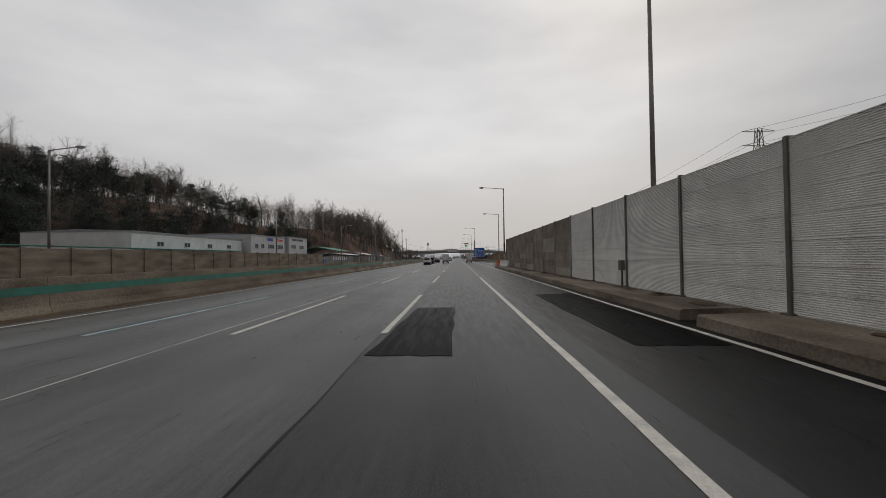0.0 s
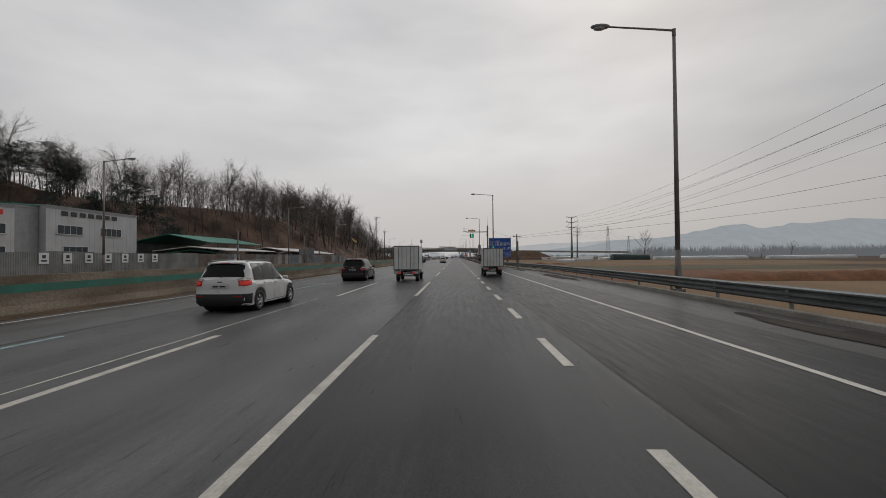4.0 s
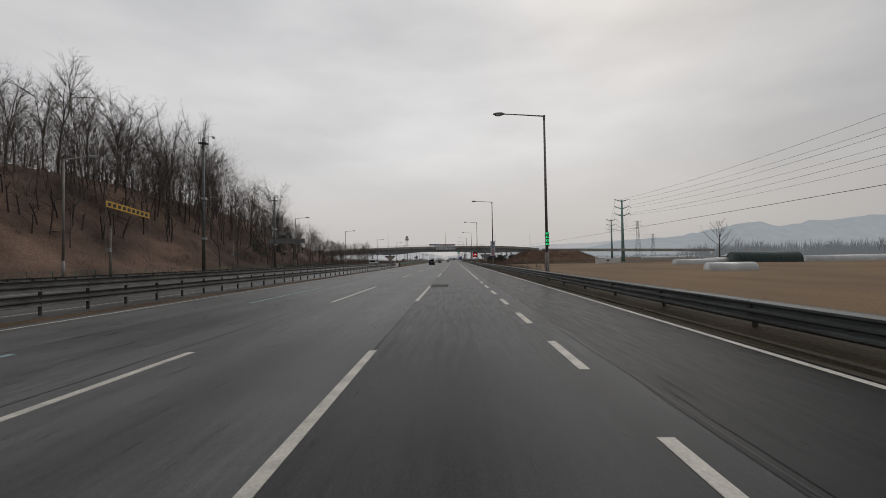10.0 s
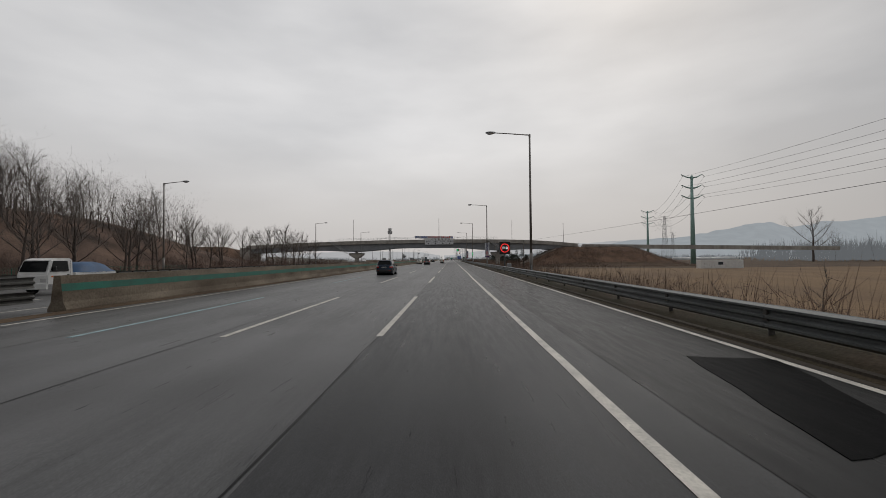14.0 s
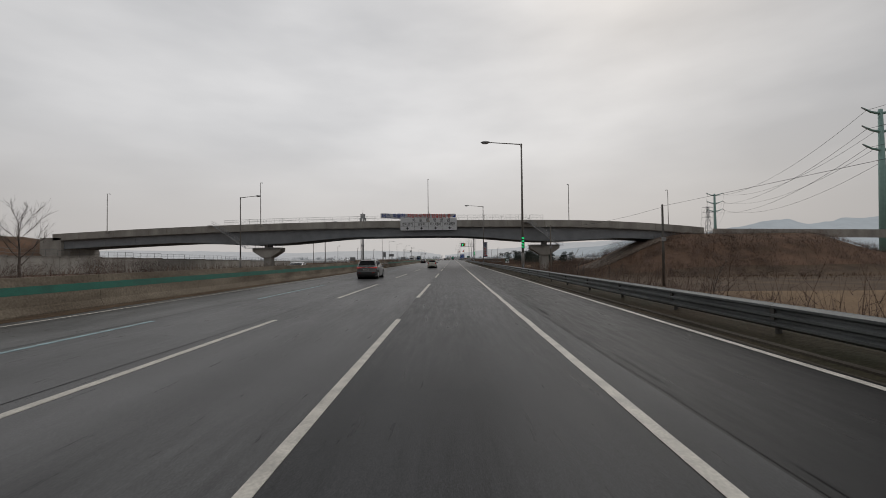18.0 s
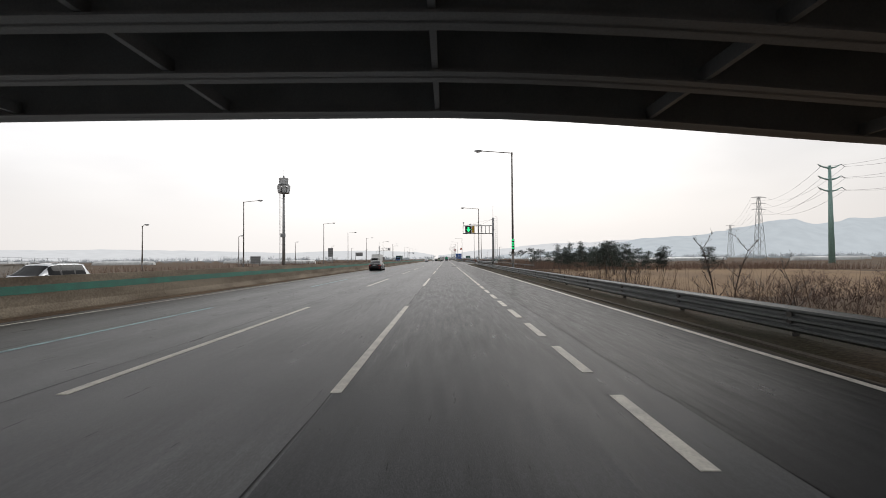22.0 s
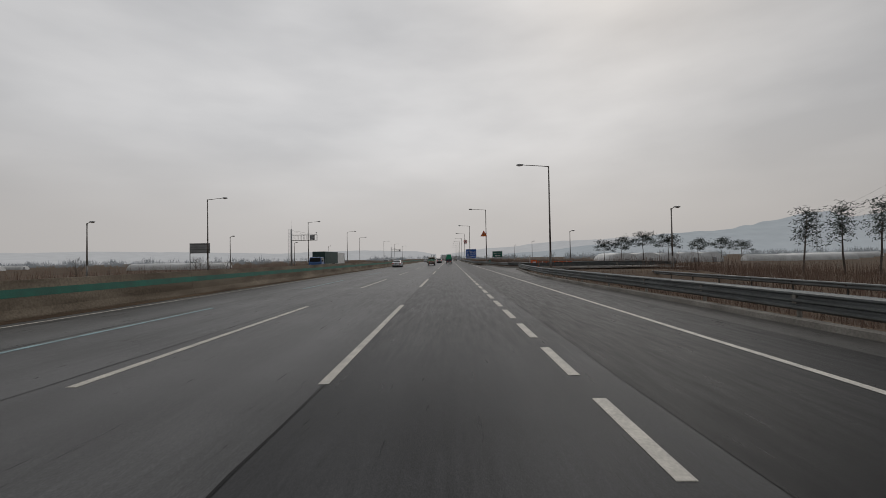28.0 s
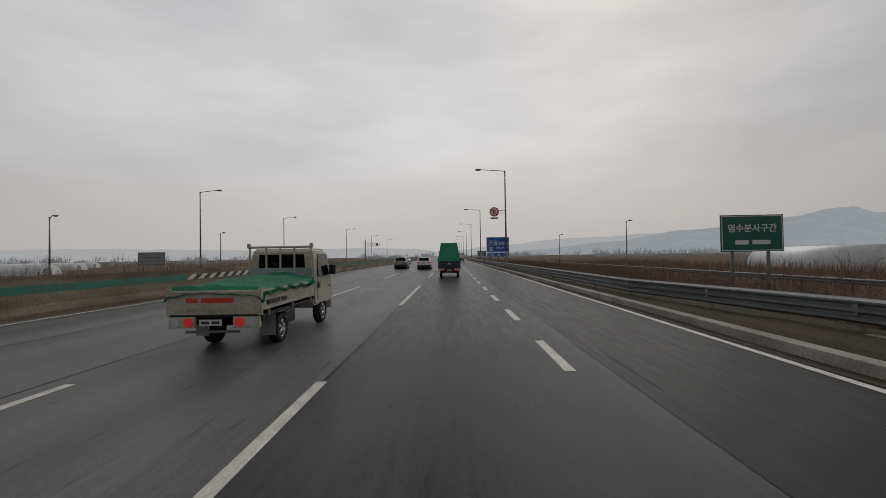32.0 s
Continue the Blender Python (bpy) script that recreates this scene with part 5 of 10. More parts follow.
def truss_gantry(at, side, mast_h, z0, z1, ln, lit, label):
    t = thing("signal_gantry", label, "signal gantry", at)
    bm = bmesh.new()
    tube(bm, [(0, 0, -1.5), (0, 0, mast_h)], [0.22, 0.18], 14)
    part("mast", bm, M["mast_grey"], t, smooth=True)
    bm = bmesh.new()
    tube(bm, [(0, 0, mast_h), (0, 0, mast_h + 2.2)], [0.03, 0.01], 6)
    part("lightning_rod", bm, M["mast_grey"], t)
    bm = bmesh.new()
    for s in (0.35, 0.75):
        tube(bm, [(-side * s, 0, 0.5), (-side * s, 0, mast_h)], 0.025, 6)
    for k in range(int(mast_h / 0.35)):
        tube(bm, [(-side * 0.35, 0, 0.6 + k * 0.35), (-side * 0.75, 0, 0.6 + k * 0.35)], 0.018, 5)
    for k in range(4):
        tube(bm, [(0, 0, 1 + k * 2), (-side * 0.35, 0, 1 + k * 2)], 0.03, 6)
    part("ladder", bm, M["mast_grey"], t)
    for z in (z0, z1):
        for d in (-0.4, 0.4):
            bm = bmesh.new()
            tube(bm, [(0, d, z), (side * ln, d, z)], 0.045, 8)
            part("chord", bm, M["mast_grey"], t)
    n = 8
    for k in range(n + 1):
        x = side * ln * k / n
        bm = bmesh.new()
        for d in (-0.4, 0.4):
            tube(bm, [(x, d, z0), (x, d, z1)], 0.03, 6)
        tube(bm, [(x, -0.4, z0), (x, 0.4, z0)], 0.03, 6)
        part("strut", bm, M["mast_grey"], t)
    bm = bmesh.new()
    box(bm, min(0, side * ln), max(0, side * ln), -0.38, 0.38, z0 - 0.06, z0 - 0.03)
    part("walkway", bm, M["mast_grey"], t)
    bm = bmesh.new()
    tube(bm, [(0, 0, mast_h - 0.2), (side * ln * 0.95, 0, z1)], 0.012, 5)
    tube(bm, [(0, 0, mast_h - 0.2), (side * ln * 0.5, 0, z1)], 0.012, 5)
    part("stay_cable", bm, M["cable"], t)
    bx0, bx1 = sorted((side * (ln - 0.35), side * (ln - 1.55)))
    b = part("signal_box", boxes((bx0, bx1, -0.6, -0.45, z0 + 0.08, z1 - 0.12), bev=0.02), M["black_plastic"] if lit else M["grey_paint"], t)
    if lit:
        arrow_down((bx0 + bx1) / 2, (z0 + z1) / 2, 0.95, -0.602, b)
        part("amber_display", boxes((bx1 + 0.06, bx1 + 0.5, -0.6, -0.48, z0 + 0.08, z1 - 0.1), bev=0.02), M["yellow"], t)
    bm = bmesh.new()
    tube(bm, [(side * (ln - 0.1), 0, z1), (side * (ln - 0.1), 0, z1 + 0.5)], 0.04, 6)
    box(bm, side * (ln - 0.1) - 0.12, side * (ln - 0.1) + 0.12, -0.2, 0.2, z1 + 0.45, z1 + 0.65)
    part("camera_head", bm, M["white_paint"], t)
    return t


truss_gantry((8.45, 590, 0), -1, 9.1, 6.25, 7.65, 5.45, True, "steel truss gantry with a lit green lane arrow")
truss_gantry((-38, 757, 0), 1, 9.3, 6.6, 7.9, 6.2, False, "steel truss gantry across the motorway seen from behind")
truss_gantry((-38, 940, 0), 1, 9.3, 6.6, 7.9, 6.2, False, "far steel truss gantry across the motorway")


def back_sign(x, y, z0, z1, w, label, posts=2):
    t = thing("sign_back", label, "road sign", (x, y, 0))
    part("panel", boxes((-w, w, -0.03, 0.03, z0, z1), bev=0.008), M["grey_paint"], t)
    for k in range(4):
        z = z0 + (z1 - z0) * (k + 0.5) / 4
        part("rib", boxes((-w + 0.05, w - 0.05, -0.08, -0.03, z - 0.03, z + 0.03)), M["galv"], t)
    legs(t, [(-w * 0.7, w * 0.7)[i] for i in range(posts)] if posts == 2 else (-w - 0.15,), z1, 0.07, -1.8)


back_sign(-38.2, 200.3, 1.7, 4.1, 2.0, "grey back of a roadside sign across the motorway")
back_sign(-45, 612.7, 0.9, 2.6, 1.2, "grey back of a roadside sign on the far verge")
back_sign(-45, 812, 0.9, 3.0, 2.1, "grey back of a roadside sign on the far verge")
back_sign(-35.4, 642.9, 2.5, 5.2, 0.75, "tall narrow grey sign back on the far verge")
back_sign(-44, 729, 3.3, 5.1, 1.75, "grey sign back on a cantilever across the motorway", 1)
back_sign(-38, 329, 5.9, 7.0, 4.2, "wide grey sign back beside a bare slope")

# camera towers on the far verge
for x, y, h in ((-38, 296.3, 21.1), (-38.4, 323.2, 16.0)):
    t = thing("camera_tower", "slender steel camera tower with a railed platform", "camera tower", (x, y, -0.2))
    bm = bmesh.new()
    tube(bm, [(0, 0, 0), (0, 0, h)], [0.26, 0.17], 14)
    part("mast", bm, M["galv"], t, smooth=True)
    bm = bmesh.new()
    tube(bm, [(0, 0, h - 0.9), (0, 0, h - 0.8)], 0.75, 16)
    part("platform", bm, M["galv"], t)
    bm = bmesh.new()
    for k in range(8):
        a = 2 * math.pi * k / 8
        tube(bm, [(0.72 * math.cos(a), 0.72 * math.sin(a), h - 0.8), (0.72 * math.cos(a), 0.72 * math.sin(a), h + 0.3)], 0.025, 5)
    for z in (h - 0.2, h + 0.3):
        pts = [(0.72 * math.cos(2 * math.pi * k / 16), 0.72 * math.sin(2 * math.pi * k / 16), z) for k in range(17)]
        tube(bm, pts, 0.025, 5, cap=False)
    part("platform_rail", bm, M["galv"], t)
    bm = bmesh.new()
    tube(bm, [(0, 0, h - 0.2), (0, 0, h + 2.0)], [0.03, 0.012], 6)
    part("lightning_rod", bm, M["pole"], t)
    bm = bmesh.new()
    tube(bm, [(0, 0, h), (1.5, 0, h + 0.2)], 0.04, 6)
    bmesh.ops.create_uvsphere(bm, u_segments=10, v_segments=6, radius=0.24, matrix=Matrix.Translation((1.6, 0, h)))
    part("camera_head", bm, M["white_paint"], t)
    for z in (5.5, h * 0.55):
        part("clamp_box", boxes((-0.25, 0.45, -0.3, 0.3, z, z + 0.35), bev=0.02), M["grey_paint"], t)

# phone mast beyond the far verge
t = thing("phone_mast", "pale grey steel phone mast with a cluster of white antennas", "phone mast", (-42.6, 624, -1))
bm = bmesh.new()
tube(bm, [(0, 0, 0), (0, 0, 20.5)], [0.42, 0.28], 14)
part("mast", bm, M["mast_grey"], t, smooth=True)
bm = bmesh.new()
for s in (-0.75, -1.15):
    tube(bm, [(s, 0, 1), (s, 0, 20.5)], 0.03, 5)
for k in range(48):
    tube(bm, [(-0.75, 0, 1.2 + k * 0.4), (-1.15, 0, 1.2 + k * 0.4)], 0.02, 4)
for k in range(8):
    tube(bm, [(-0.75, 0, 2 + k * 2.4), (0, 0, 2 + k * 2.4)], 0.03, 5)
part("ladder", bm, M["mast_grey"], t)
for z in (20.2, 22.35):
    bm = bmesh.new()
    tube(bm, [(0, 0, z), (0, 0, z + 0.1)], 1.45, 18)
    part("platform", bm, M["mast_grey"], t)
grid_me = boxes((-0.52, 0.52, 1.02, 1.12, 0, 1.7), bev=0.02)
for u in range(5):
    for v in range(8):
        box(grid_me, -0.46 + u * 0.2, -0.34 + u * 0.2, 1.12, 1.16, 0.1 + v * 0.2, 0.22 + v * 0.2)
grid_me = finish("antenna", grid_me, M["antenna_grey"])
for lev, off in ((20.6, 0), (22.5, 30)):
    for k in range(7 if lev < 21 else 6):
        o = part("antenna", grid_me, None, t)
        o.matrix_basis = pose(0, 0, lev, -6, 0, 51.4 * k + off) @ Matrix.Diagonal((1, 1.25 if lev < 21 else 0.85, 1, 1))
bm = bmesh.new()
tube(bm, [(0, 0, 20), (0, 0, 24.8)], 0.2, 8)
tube(bm, [(0, 0, 24.8), (0, 0, 27.2)], [0.04, 0.012], 6)
part("lightning_rod", bm, M["mast_grey"], t)
part("equipment_box", boxes((-0.6, 0.6, -0.8, -0.3, 8.6, 9.6), bev=0.03), M["grey_paint"], t)


# small distance signs behind the rail
def distance_sign(x, y):
    t = thing("distance_sign", "small green and white distance sign on a post", "road sign", (x, y, ground_z(x, y)), group="distance signs")
    zz = 1.25 - ground_z(x, y)
    bm = bmesh.new()
    tube(bm, [(0, 0.03, -0.3), (0, 0.03, zz + 0.3)], 0.03, 8)
    part("post", bm, M["galv"], t)
    part("upper_plate", boxes((-0.28, 0.28, -0.015, 0.0, zz, zz + 0.32), bev=0.004), M["sign_green"], t)
    part("number_bar", boxes((-0.19, -0.07, -0.02, -0.016, zz + 0.07, zz + 0.25), (-0.05, 0.06, -0.02, -0.016, zz + 0.07, zz + 0.25), (0.08, 0.19, -0.02, -0.016, zz + 0.07, zz + 0.25)), M["sign_white"], t)
    part("lower_plate", boxes((-0.28, 0.28, -0.015, 0.0, zz - 0.28, zz - 0.004), bev=0.004), M["sign_white"], t)
    part("number_bar", boxes((-0.06, 0.06, -0.02, -0.016, zz - 0.22, zz - 0.06)), M["ink"], t)


distance_sign(8.1, 484)
distance_sign(8.1, 583)


def soil_heap(points, w, h, seed, label):
    """An uneven ridge or heap of dug earth along a line on the ground."""
    bm = bmesh.new()
    rows = []
    (xa, ya), (xb, yb) = points
    n = max(6, int(math.hypot(xb - xa, yb - ya) / 1.2))
    for k in range(n + 1):
        f = k / n
        x, y = xa + (xb - xa) * f, ya + (yb - ya) * f
        taper = min(1.0, 5 * f, 5 * (1 - f)) if n > 20 else math.sin(math.pi * f)
        row = []
        for m in range(9):
            o = m / 4 - 1
            q = (1 - o * o) * taper * h * (1 + 0.55 * noise.noise((x * 0.35 + seed, y * 0.35 + o * 1.5, seed)))
            yy = y + o * w
            row.append(bm.verts.new((x, yy, ground_z(x, yy) + 0.1 + max(0.0, q) + 0.06 * noise.noise((x * 1.7, yy * 1.7, seed)) * taper)))
        rows.append(row)
    for A, B in zip(rows, rows[1:]):
        for m in range(8):
            bm.faces.new((A[m], B[m], B[m + 1], A[m + 1]))
    tagged(part("earth_mound", bm, M["field_red"], smooth=True), label, "earth mound")


soil_heap(((18, 150.5), (150, 152)), 3.2, 1.1, 3, "long bank of dug reddish soil across a field")
soil_heap(((29, 256), (36, 257)), 2.2, 0.95, 5, "heap of dug brown soil in a field")
soil_heap(((18, 250), (30, 253)), 2.0, 0.55, 7, "low spread of dug brown soil in a field")
soil_heap(((37, 262), (44, 261)), 2.4, 0.6, 9, "heap of dug brown soil in a field")

# ------------------------------------------------------------------ overpass
def par_z(x):
    return 10.35 - 0.00030 * (x + 8) ** 2 - 0.0012 * max(0.0, x - 25) ** 2


def gird_z(x):
    d = min(abs(x - 20.9), abs(x + 42.6))
    return par_z(x) - 3.55 - 1.15 * (1 - smooth(0, 22, d))


bridge = thing("overpass", "grey concrete and steel girder overpass crossing the motorway", "bridge", (0, 516.7, 0))
bxs = [-92 + 2.0 * i for i in range(75)]


def ribbon(name, top, bot, y0, y1, mat, label="", x0=-92, x1=56):
    bm = bmesh.new()
    xs = [x for x in bxs if x0 <= x <= x1]
    rows = [[bm.verts.new((x, y, f(x))) for y, f in ((y0, bot), (y0, top), (y1, top), (y1, bot))] for x in xs]
    for a, b in zip(rows, rows[1:]):
        for i in range(4):
            bm.faces.new((a[i], a[(i + 1) % 4], b[(i + 1) % 4], b[i]))
    bm.faces.new(rows[0])
    bm.faces.new(rows[-1][::-1])
    bmesh.ops.recalc_face_normals(bm, faces=bm.faces[:])
    return part(name, bm, mat, bridge, label)


ribbon("parapet", par_z, lambda x: par_z(x) - 1.42, 0.0, 0.32, M["concrete_bridge"], "stained concrete parapet")
ribbon("parapet", par_z, lambda x: par_z(x) - 1.42, 10.5, 10.82, M["concrete_bridge"], "stained concrete parapet")
ribbon("deck_edge", lambda x: par_z(x) - 1.425, lambda x: par_z(x) - 1.62, -0.06, 10.88, M["concrete"], "concrete deck slab")
for y0 in (0.75, 3.9, 6.7, 9.85):
    ribbon("girder", lambda x: par_z(x) - 1.625, gird_z, y0, y0 + 0.12, M["girder"], "grey painted steel girder")
    ribbon("flange", lambda x: gird_z(x) + 0.06, gird_z, y0 - 0.30, y0 + 0.42, M["girder"])
for k in range(20):
    x = -88 + k * 7.3
    part("stiffener", boxes((x - 0.25, x + 0.25, 0.715, 0.748, gird_z(x) + 0.1, par_z(x) - 1.7)), M["girder"], bridge)
    bm = boxes((x - 0.08, x + 0.08, 0.9, 9.8, gird_z(x) + 0.1, gird_z(x) + 0.5))
    part("cross_beam", bm, M["girder"], bridge)
# joints on the parapet face
for k in range(36):
    x = -90 + k * 4.1
    part("joint", boxes((x - 0.015, x + 0.015, -0.006, 0.004, par_z(x) - 1.4, par_z(x) - 0.02)), M["concrete_dirty"], bridge)
# fence on the parapet
for a, b in ((-52, 16.8), (17.4, 20.4)):
    for dz in (0.62, 1.12):
        bm = bmesh.new()
        xs = list(np.linspace(a, b, max(3, int((b - a) / 4))))
        tube(bm, [(x, 0.16, par_z(x) + dz) for x in xs], 0.022, 6)
        part("fence_rail", bm, M["galv"], bridge)
    n = int((b - a) / 1.9)
    for k in range(n + 1):
        x = a + (b - a) * k / n
        bm = bmesh.new()
        tube(bm, [(x, 0.16, par_z(x) - 0.05), (x, 0.16, par_z(x) + 1.12)], 0.022, 6)
        part("fence_post", bm, M["galv"], bridge)
    bm = bmesh.new()
    x = a
    while x < b:
        tube(bm, [(x, 0.16, par_z(x)), (x, 0.16, par_z(x) + 1.1)], 0.006, 4, cap=False)
        x += 0.16
    tagged(part("fence_mesh", bm, M["galv"], bridge), kind="stuff")
# piers
for px, ya in ((20.9, 0.0), (-42.6, 0.0)):
    bm = bmesh.new()
    prism(bm, [(px - 3.2, 4.55), (px + 3.2, 4.55), (px + 3.2, 3.75), (px + 1.0, 2.3), (px - 1.0, 2.3), (px - 3.2, 3.75)], ya + 0.6, ya + 3.6)
    part("pier_cap", bm, M["concrete_bridge"], bridge)
    part("pier_column", boxes((px - 0.85, px + 0.85, ya + 1.1, ya + 3.2, -2.4, 2.35), bev=0.12), M["concrete_bridge"], bridge)
    part("bearing", boxes((px - 0.4, px + 0.4, ya + 0.62, ya + 3.4, 4.5, gird_z(px) + 0.02)), M["steel_post"], bridge)
    if ya:
        continue
    bm = bmesh.new()
    for dz in (0.1, 0.5, 0.95):
        tube(bm, [(px - 3.9, 0.3, 4.5 + dz), (px + 3.9, 0.3, 4.5 + dz)], 0.022, 5)
    for k in range(6):
        x = px - 3.9 + k * 1.56
        tube(bm, [(x, 0.3, 4.35), (x, 0.3, 5.45)], 0.022, 5)
    part("cap_railing", bm, M["galv"], bridge)
    part("cap_walkway", boxes((px - 4.0, px + 4.0, 0.15, 0.62, 4.35, 4.41)), M["galv"], bridge)
# inspection stairs
for x0, z0, x1, z1 in ((16.9, 9.6, 23.6, 4.4), (-54.3, 9.7, -46.6, 4.4)):
    st = part("stair_stringer", bmesh.new(), M["stair_steel"], bridge, "galvanised inspection stair")
    bm = bmesh.new()
    for y in (-1.0, -0.15):
        tube(bm, [(x0, y, z0), (x1, y, z1)], 0.06, 6)
        for dz in (0.5, 1.0):
            tube(bm, [(x0, y, z0 + dz), (x1, y, z1 + dz)], 0.02, 5)
        for k in range(9):
            f = k / 8
            x, z = x0 + (x1 - x0) * f, z0 + (z1 - z0) * f
            tube(bm, [(x, y, z), (x, y, z + 1.0)], 0.02, 5)
    bm.to_mesh(st.data)
    bm.free()
    for k in range(22):
        f = (k + 0.5) / 22
        x, z = x0 + (x1 - x0) * f, z0 + (z1 - z0) * f
        part("tread", boxes((x - 0.13, x + 0.13, -1.0, -0.15, z - 0.02, z + 0.02)), M["stair_steel"], st)
    part("landing", boxes((x0 - 1.1, x0 + 0.1, -1.0, 0.0, z0 - 0.08, z0)), M["stair_steel"], st)
# abutments
for x0, x1 in ((53.5, 58), (-95, -90)):
    part("abutment", boxes((x0, x1, 0.0, 10.8, -1.0, 6.2 if x0 > 0 else 7.4), bev=0.05), M["concrete_bridge"], bridge)
bm = bmesh.new()
prism(bm, [(58, 7.7), (58, 5.9), (170, 4.0), (170, 5.8)], 0.0, 0.3)
part("approach_parapet", bm, M["concrete_bridge"], bridge)
# block paving on the bank below the end span
bm = bmesh.new()
rk = random.Random(12)
for a in range(25):
    for b in range(19):
        x, y = 31.0 + a * 0.62, -3.5 + b * 0.62 + (0.31 if a % 2 else 0)
        dz = rk.uniform(0.03, 0.08)
        lo = [bm.verts.new((x + u, y + v, ground_z(x + u, 516.7 + y + v) - 0.1)) for u, v in ((0, 0), (0.57, 0), (0.57, 0.57), (0, 0.57))]
        hi = [bm.verts.new((v.co.x, v.co.y, v.co.z + 0.22 + dz)) for v in lo]
        bm.faces.new(hi)
        for k in range(4):
            bm.faces.new((lo[k], lo[(k + 1) % 4], hi[(k + 1) % 4], hi[k]))
tagged(part("slope_paving", bm, M["bank_block"], bridge, "brown-grey concrete block slope paving"), kind="stuff")
# bridge lamps on brackets
for x, h, y in ((-43.5, 9.4, 516.45), (-5.4, 9.3, 516.45), (27.9, 9.2, 523.2), (51.4, 9.0, 523.2), (-79, 8.5, 516.45)):
    t = thing("bridge_lamp", "slim lamp post bracketed to the overpass parapet", "street lamp", (x, y, par_z(x)), group="overpass lamps")
    bm = bmesh.new()
    tube(bm, [(0, 0, -0.35), (0, 0, h)], [0.09, 0.06], 10)
    part("mast", bm, M["pole"], t)
    bm = bmesh.new()
    prism(bm, [(-0.42, -0.42), (0.42, -0.42), (0.22, -0.02), (-0.22, -0.02)], -0.25, 0.26)
    part("bracket", bm, M["concrete_bridge"], t)
    bm = bmesh.new()
    tube(bm, [(0, 0, h), (0, 0.7, h + 0.05)], 0.03, 6)
    box(bm, -0.12, 0.12, 0.5, 1.0, h + 0.0, h + 0.1, 0.02)
    part("lamp_head", bm, M["grey_paint"], t)
# lane sign on the overpass
t = thing("lane_sign", "large white lane rule sign with dark lettering on the overpass", "road sign", (-5.35, 516.55, 0))
part("panel", boxes((-6.35, 6.35, -0.08, 0.0, 8.08, 10.78), bev=0.01), M["sign_white"], t)
for i, s in enumerate("차로통행방법"):
    words(s, 0.85, M["ink"], t, (-3.3 + 1.55 * i, -0.086, 10.28))
for i, s in enumerate(("앞지르기", "승용차", "버스,화물차", "버스,화물차")):
    x = -4.76 + 3.17 * i
    words(s, 0.72, M["ink"], t, (x, -0.086, 9.4), wide=2.35 if i != 1 else 1.75)
    bm = bmesh.new()
    prism(bm, [(x - 0.1, 8.86), (x + 0.1, 8.86), (x + 0.1, 8.62), (x + 0.42, 8.66), (x, 8.24), (x - 0.42, 8.66), (x - 0.1, 8.62)], -0.087, -0.081)
    part("lane_arrow", bm, M["ink"], t)
part("rule", boxes((-6.3, 6.3, -0.086, -0.081, 9.83, 9.86), (-3.19, -3.16, -0.086, -0.081, 8.1, 9.83), (-0.02, 0.02, -0.086, -0.081, 8.1, 9.83), (3.16, 3.19, -0.086, -0.081, 8.1, 9.83), (-6.3, 6.3, -0.086, -0.081, 8.97, 9.0)), M["ink"], t)
t = thing("overpass_banner", "white cloth banner with blue and red lettering on the overpass", "banner", (-7.7, 516.6, 0))
bm = bmesh.new()
rows = []
for i in range(25):
    x = -8.5 + 17 * i / 24
    sag = 0.05 * math.sin(i * 0.9) - 0.10 * math.sin(math.pi * i / 24)
    rows.append((bm.verts.new((x, 0.06 + 0.03 * math.sin(i * 1.7), 10.86 + sag)), bm.verts.new((x, 0.02, 12.0 + sag - 0.012 * i))))
for a, b in zip(rows, rows[1:]):
    bm.faces.new((a[0], b[0], b[1], a[1]))
part("cloth", bm, M["cloth_white"], t, smooth=True)
words("버스, 화물차", 1.05, M["ink_blue"], t, (-5.55, -0.02, 11.4), wide=5.2)
words("지정차로위반", 1.0, M["ink_red"], t, (0.15, -0.02, 11.33), wide=5.2)
words("집중단속 중", 1.0, M["ink_red"], t, (5.2, -0.02, 11.24), wide=4.3)
bm = bmesh.new()
prism(bm, [(7.65, 10.9), (8.45, 10.9), (8.45, 11.6)], -0.03, -0.02)
part("corner_patch", bm, M["ink_blue"], t)

# ------------------------------------------------------------------ poles, pylons, wires
def utility_pole(x, y, h, mat, arms=1, label="grey concrete utility pole with a cross arm"):
    z = ground_z(x, y)
    t = thing("utility_pole", label, "utility pole", (x, y, z))
    bm = bmesh.new()
    tube(bm, [(0, 0, -0.2), (0, 0, h - z)], [0.17, 0.11], 12)
    part("shaft", bm, M[mat], t, smooth=True)
    for k in range(arms):
        zz = h - z - 0.4 - 0.7 * k
        part("cross_arm", boxes((-0.75, 0.75, -0.05, 0.05, zz - 0.05, zz + 0.05)), M["galv"], t)
        for s in (-0.65, 0.0, 0.65):
            bm = bmesh.new()
            tube(bm, [(s, 0, zz + 0.05), (s, 0, zz + 0.25)], [0.05, 0.03], 8)
            part("insulator", bm, M["white_paint"], t)
    part("clamp_box", boxes((-0.2, 0.2, -0.35, -0.1, (h - z) * 0.55, (h - z) * 0.55 + 0.45), bev=0.02), M["grey_paint"], t)
    return t


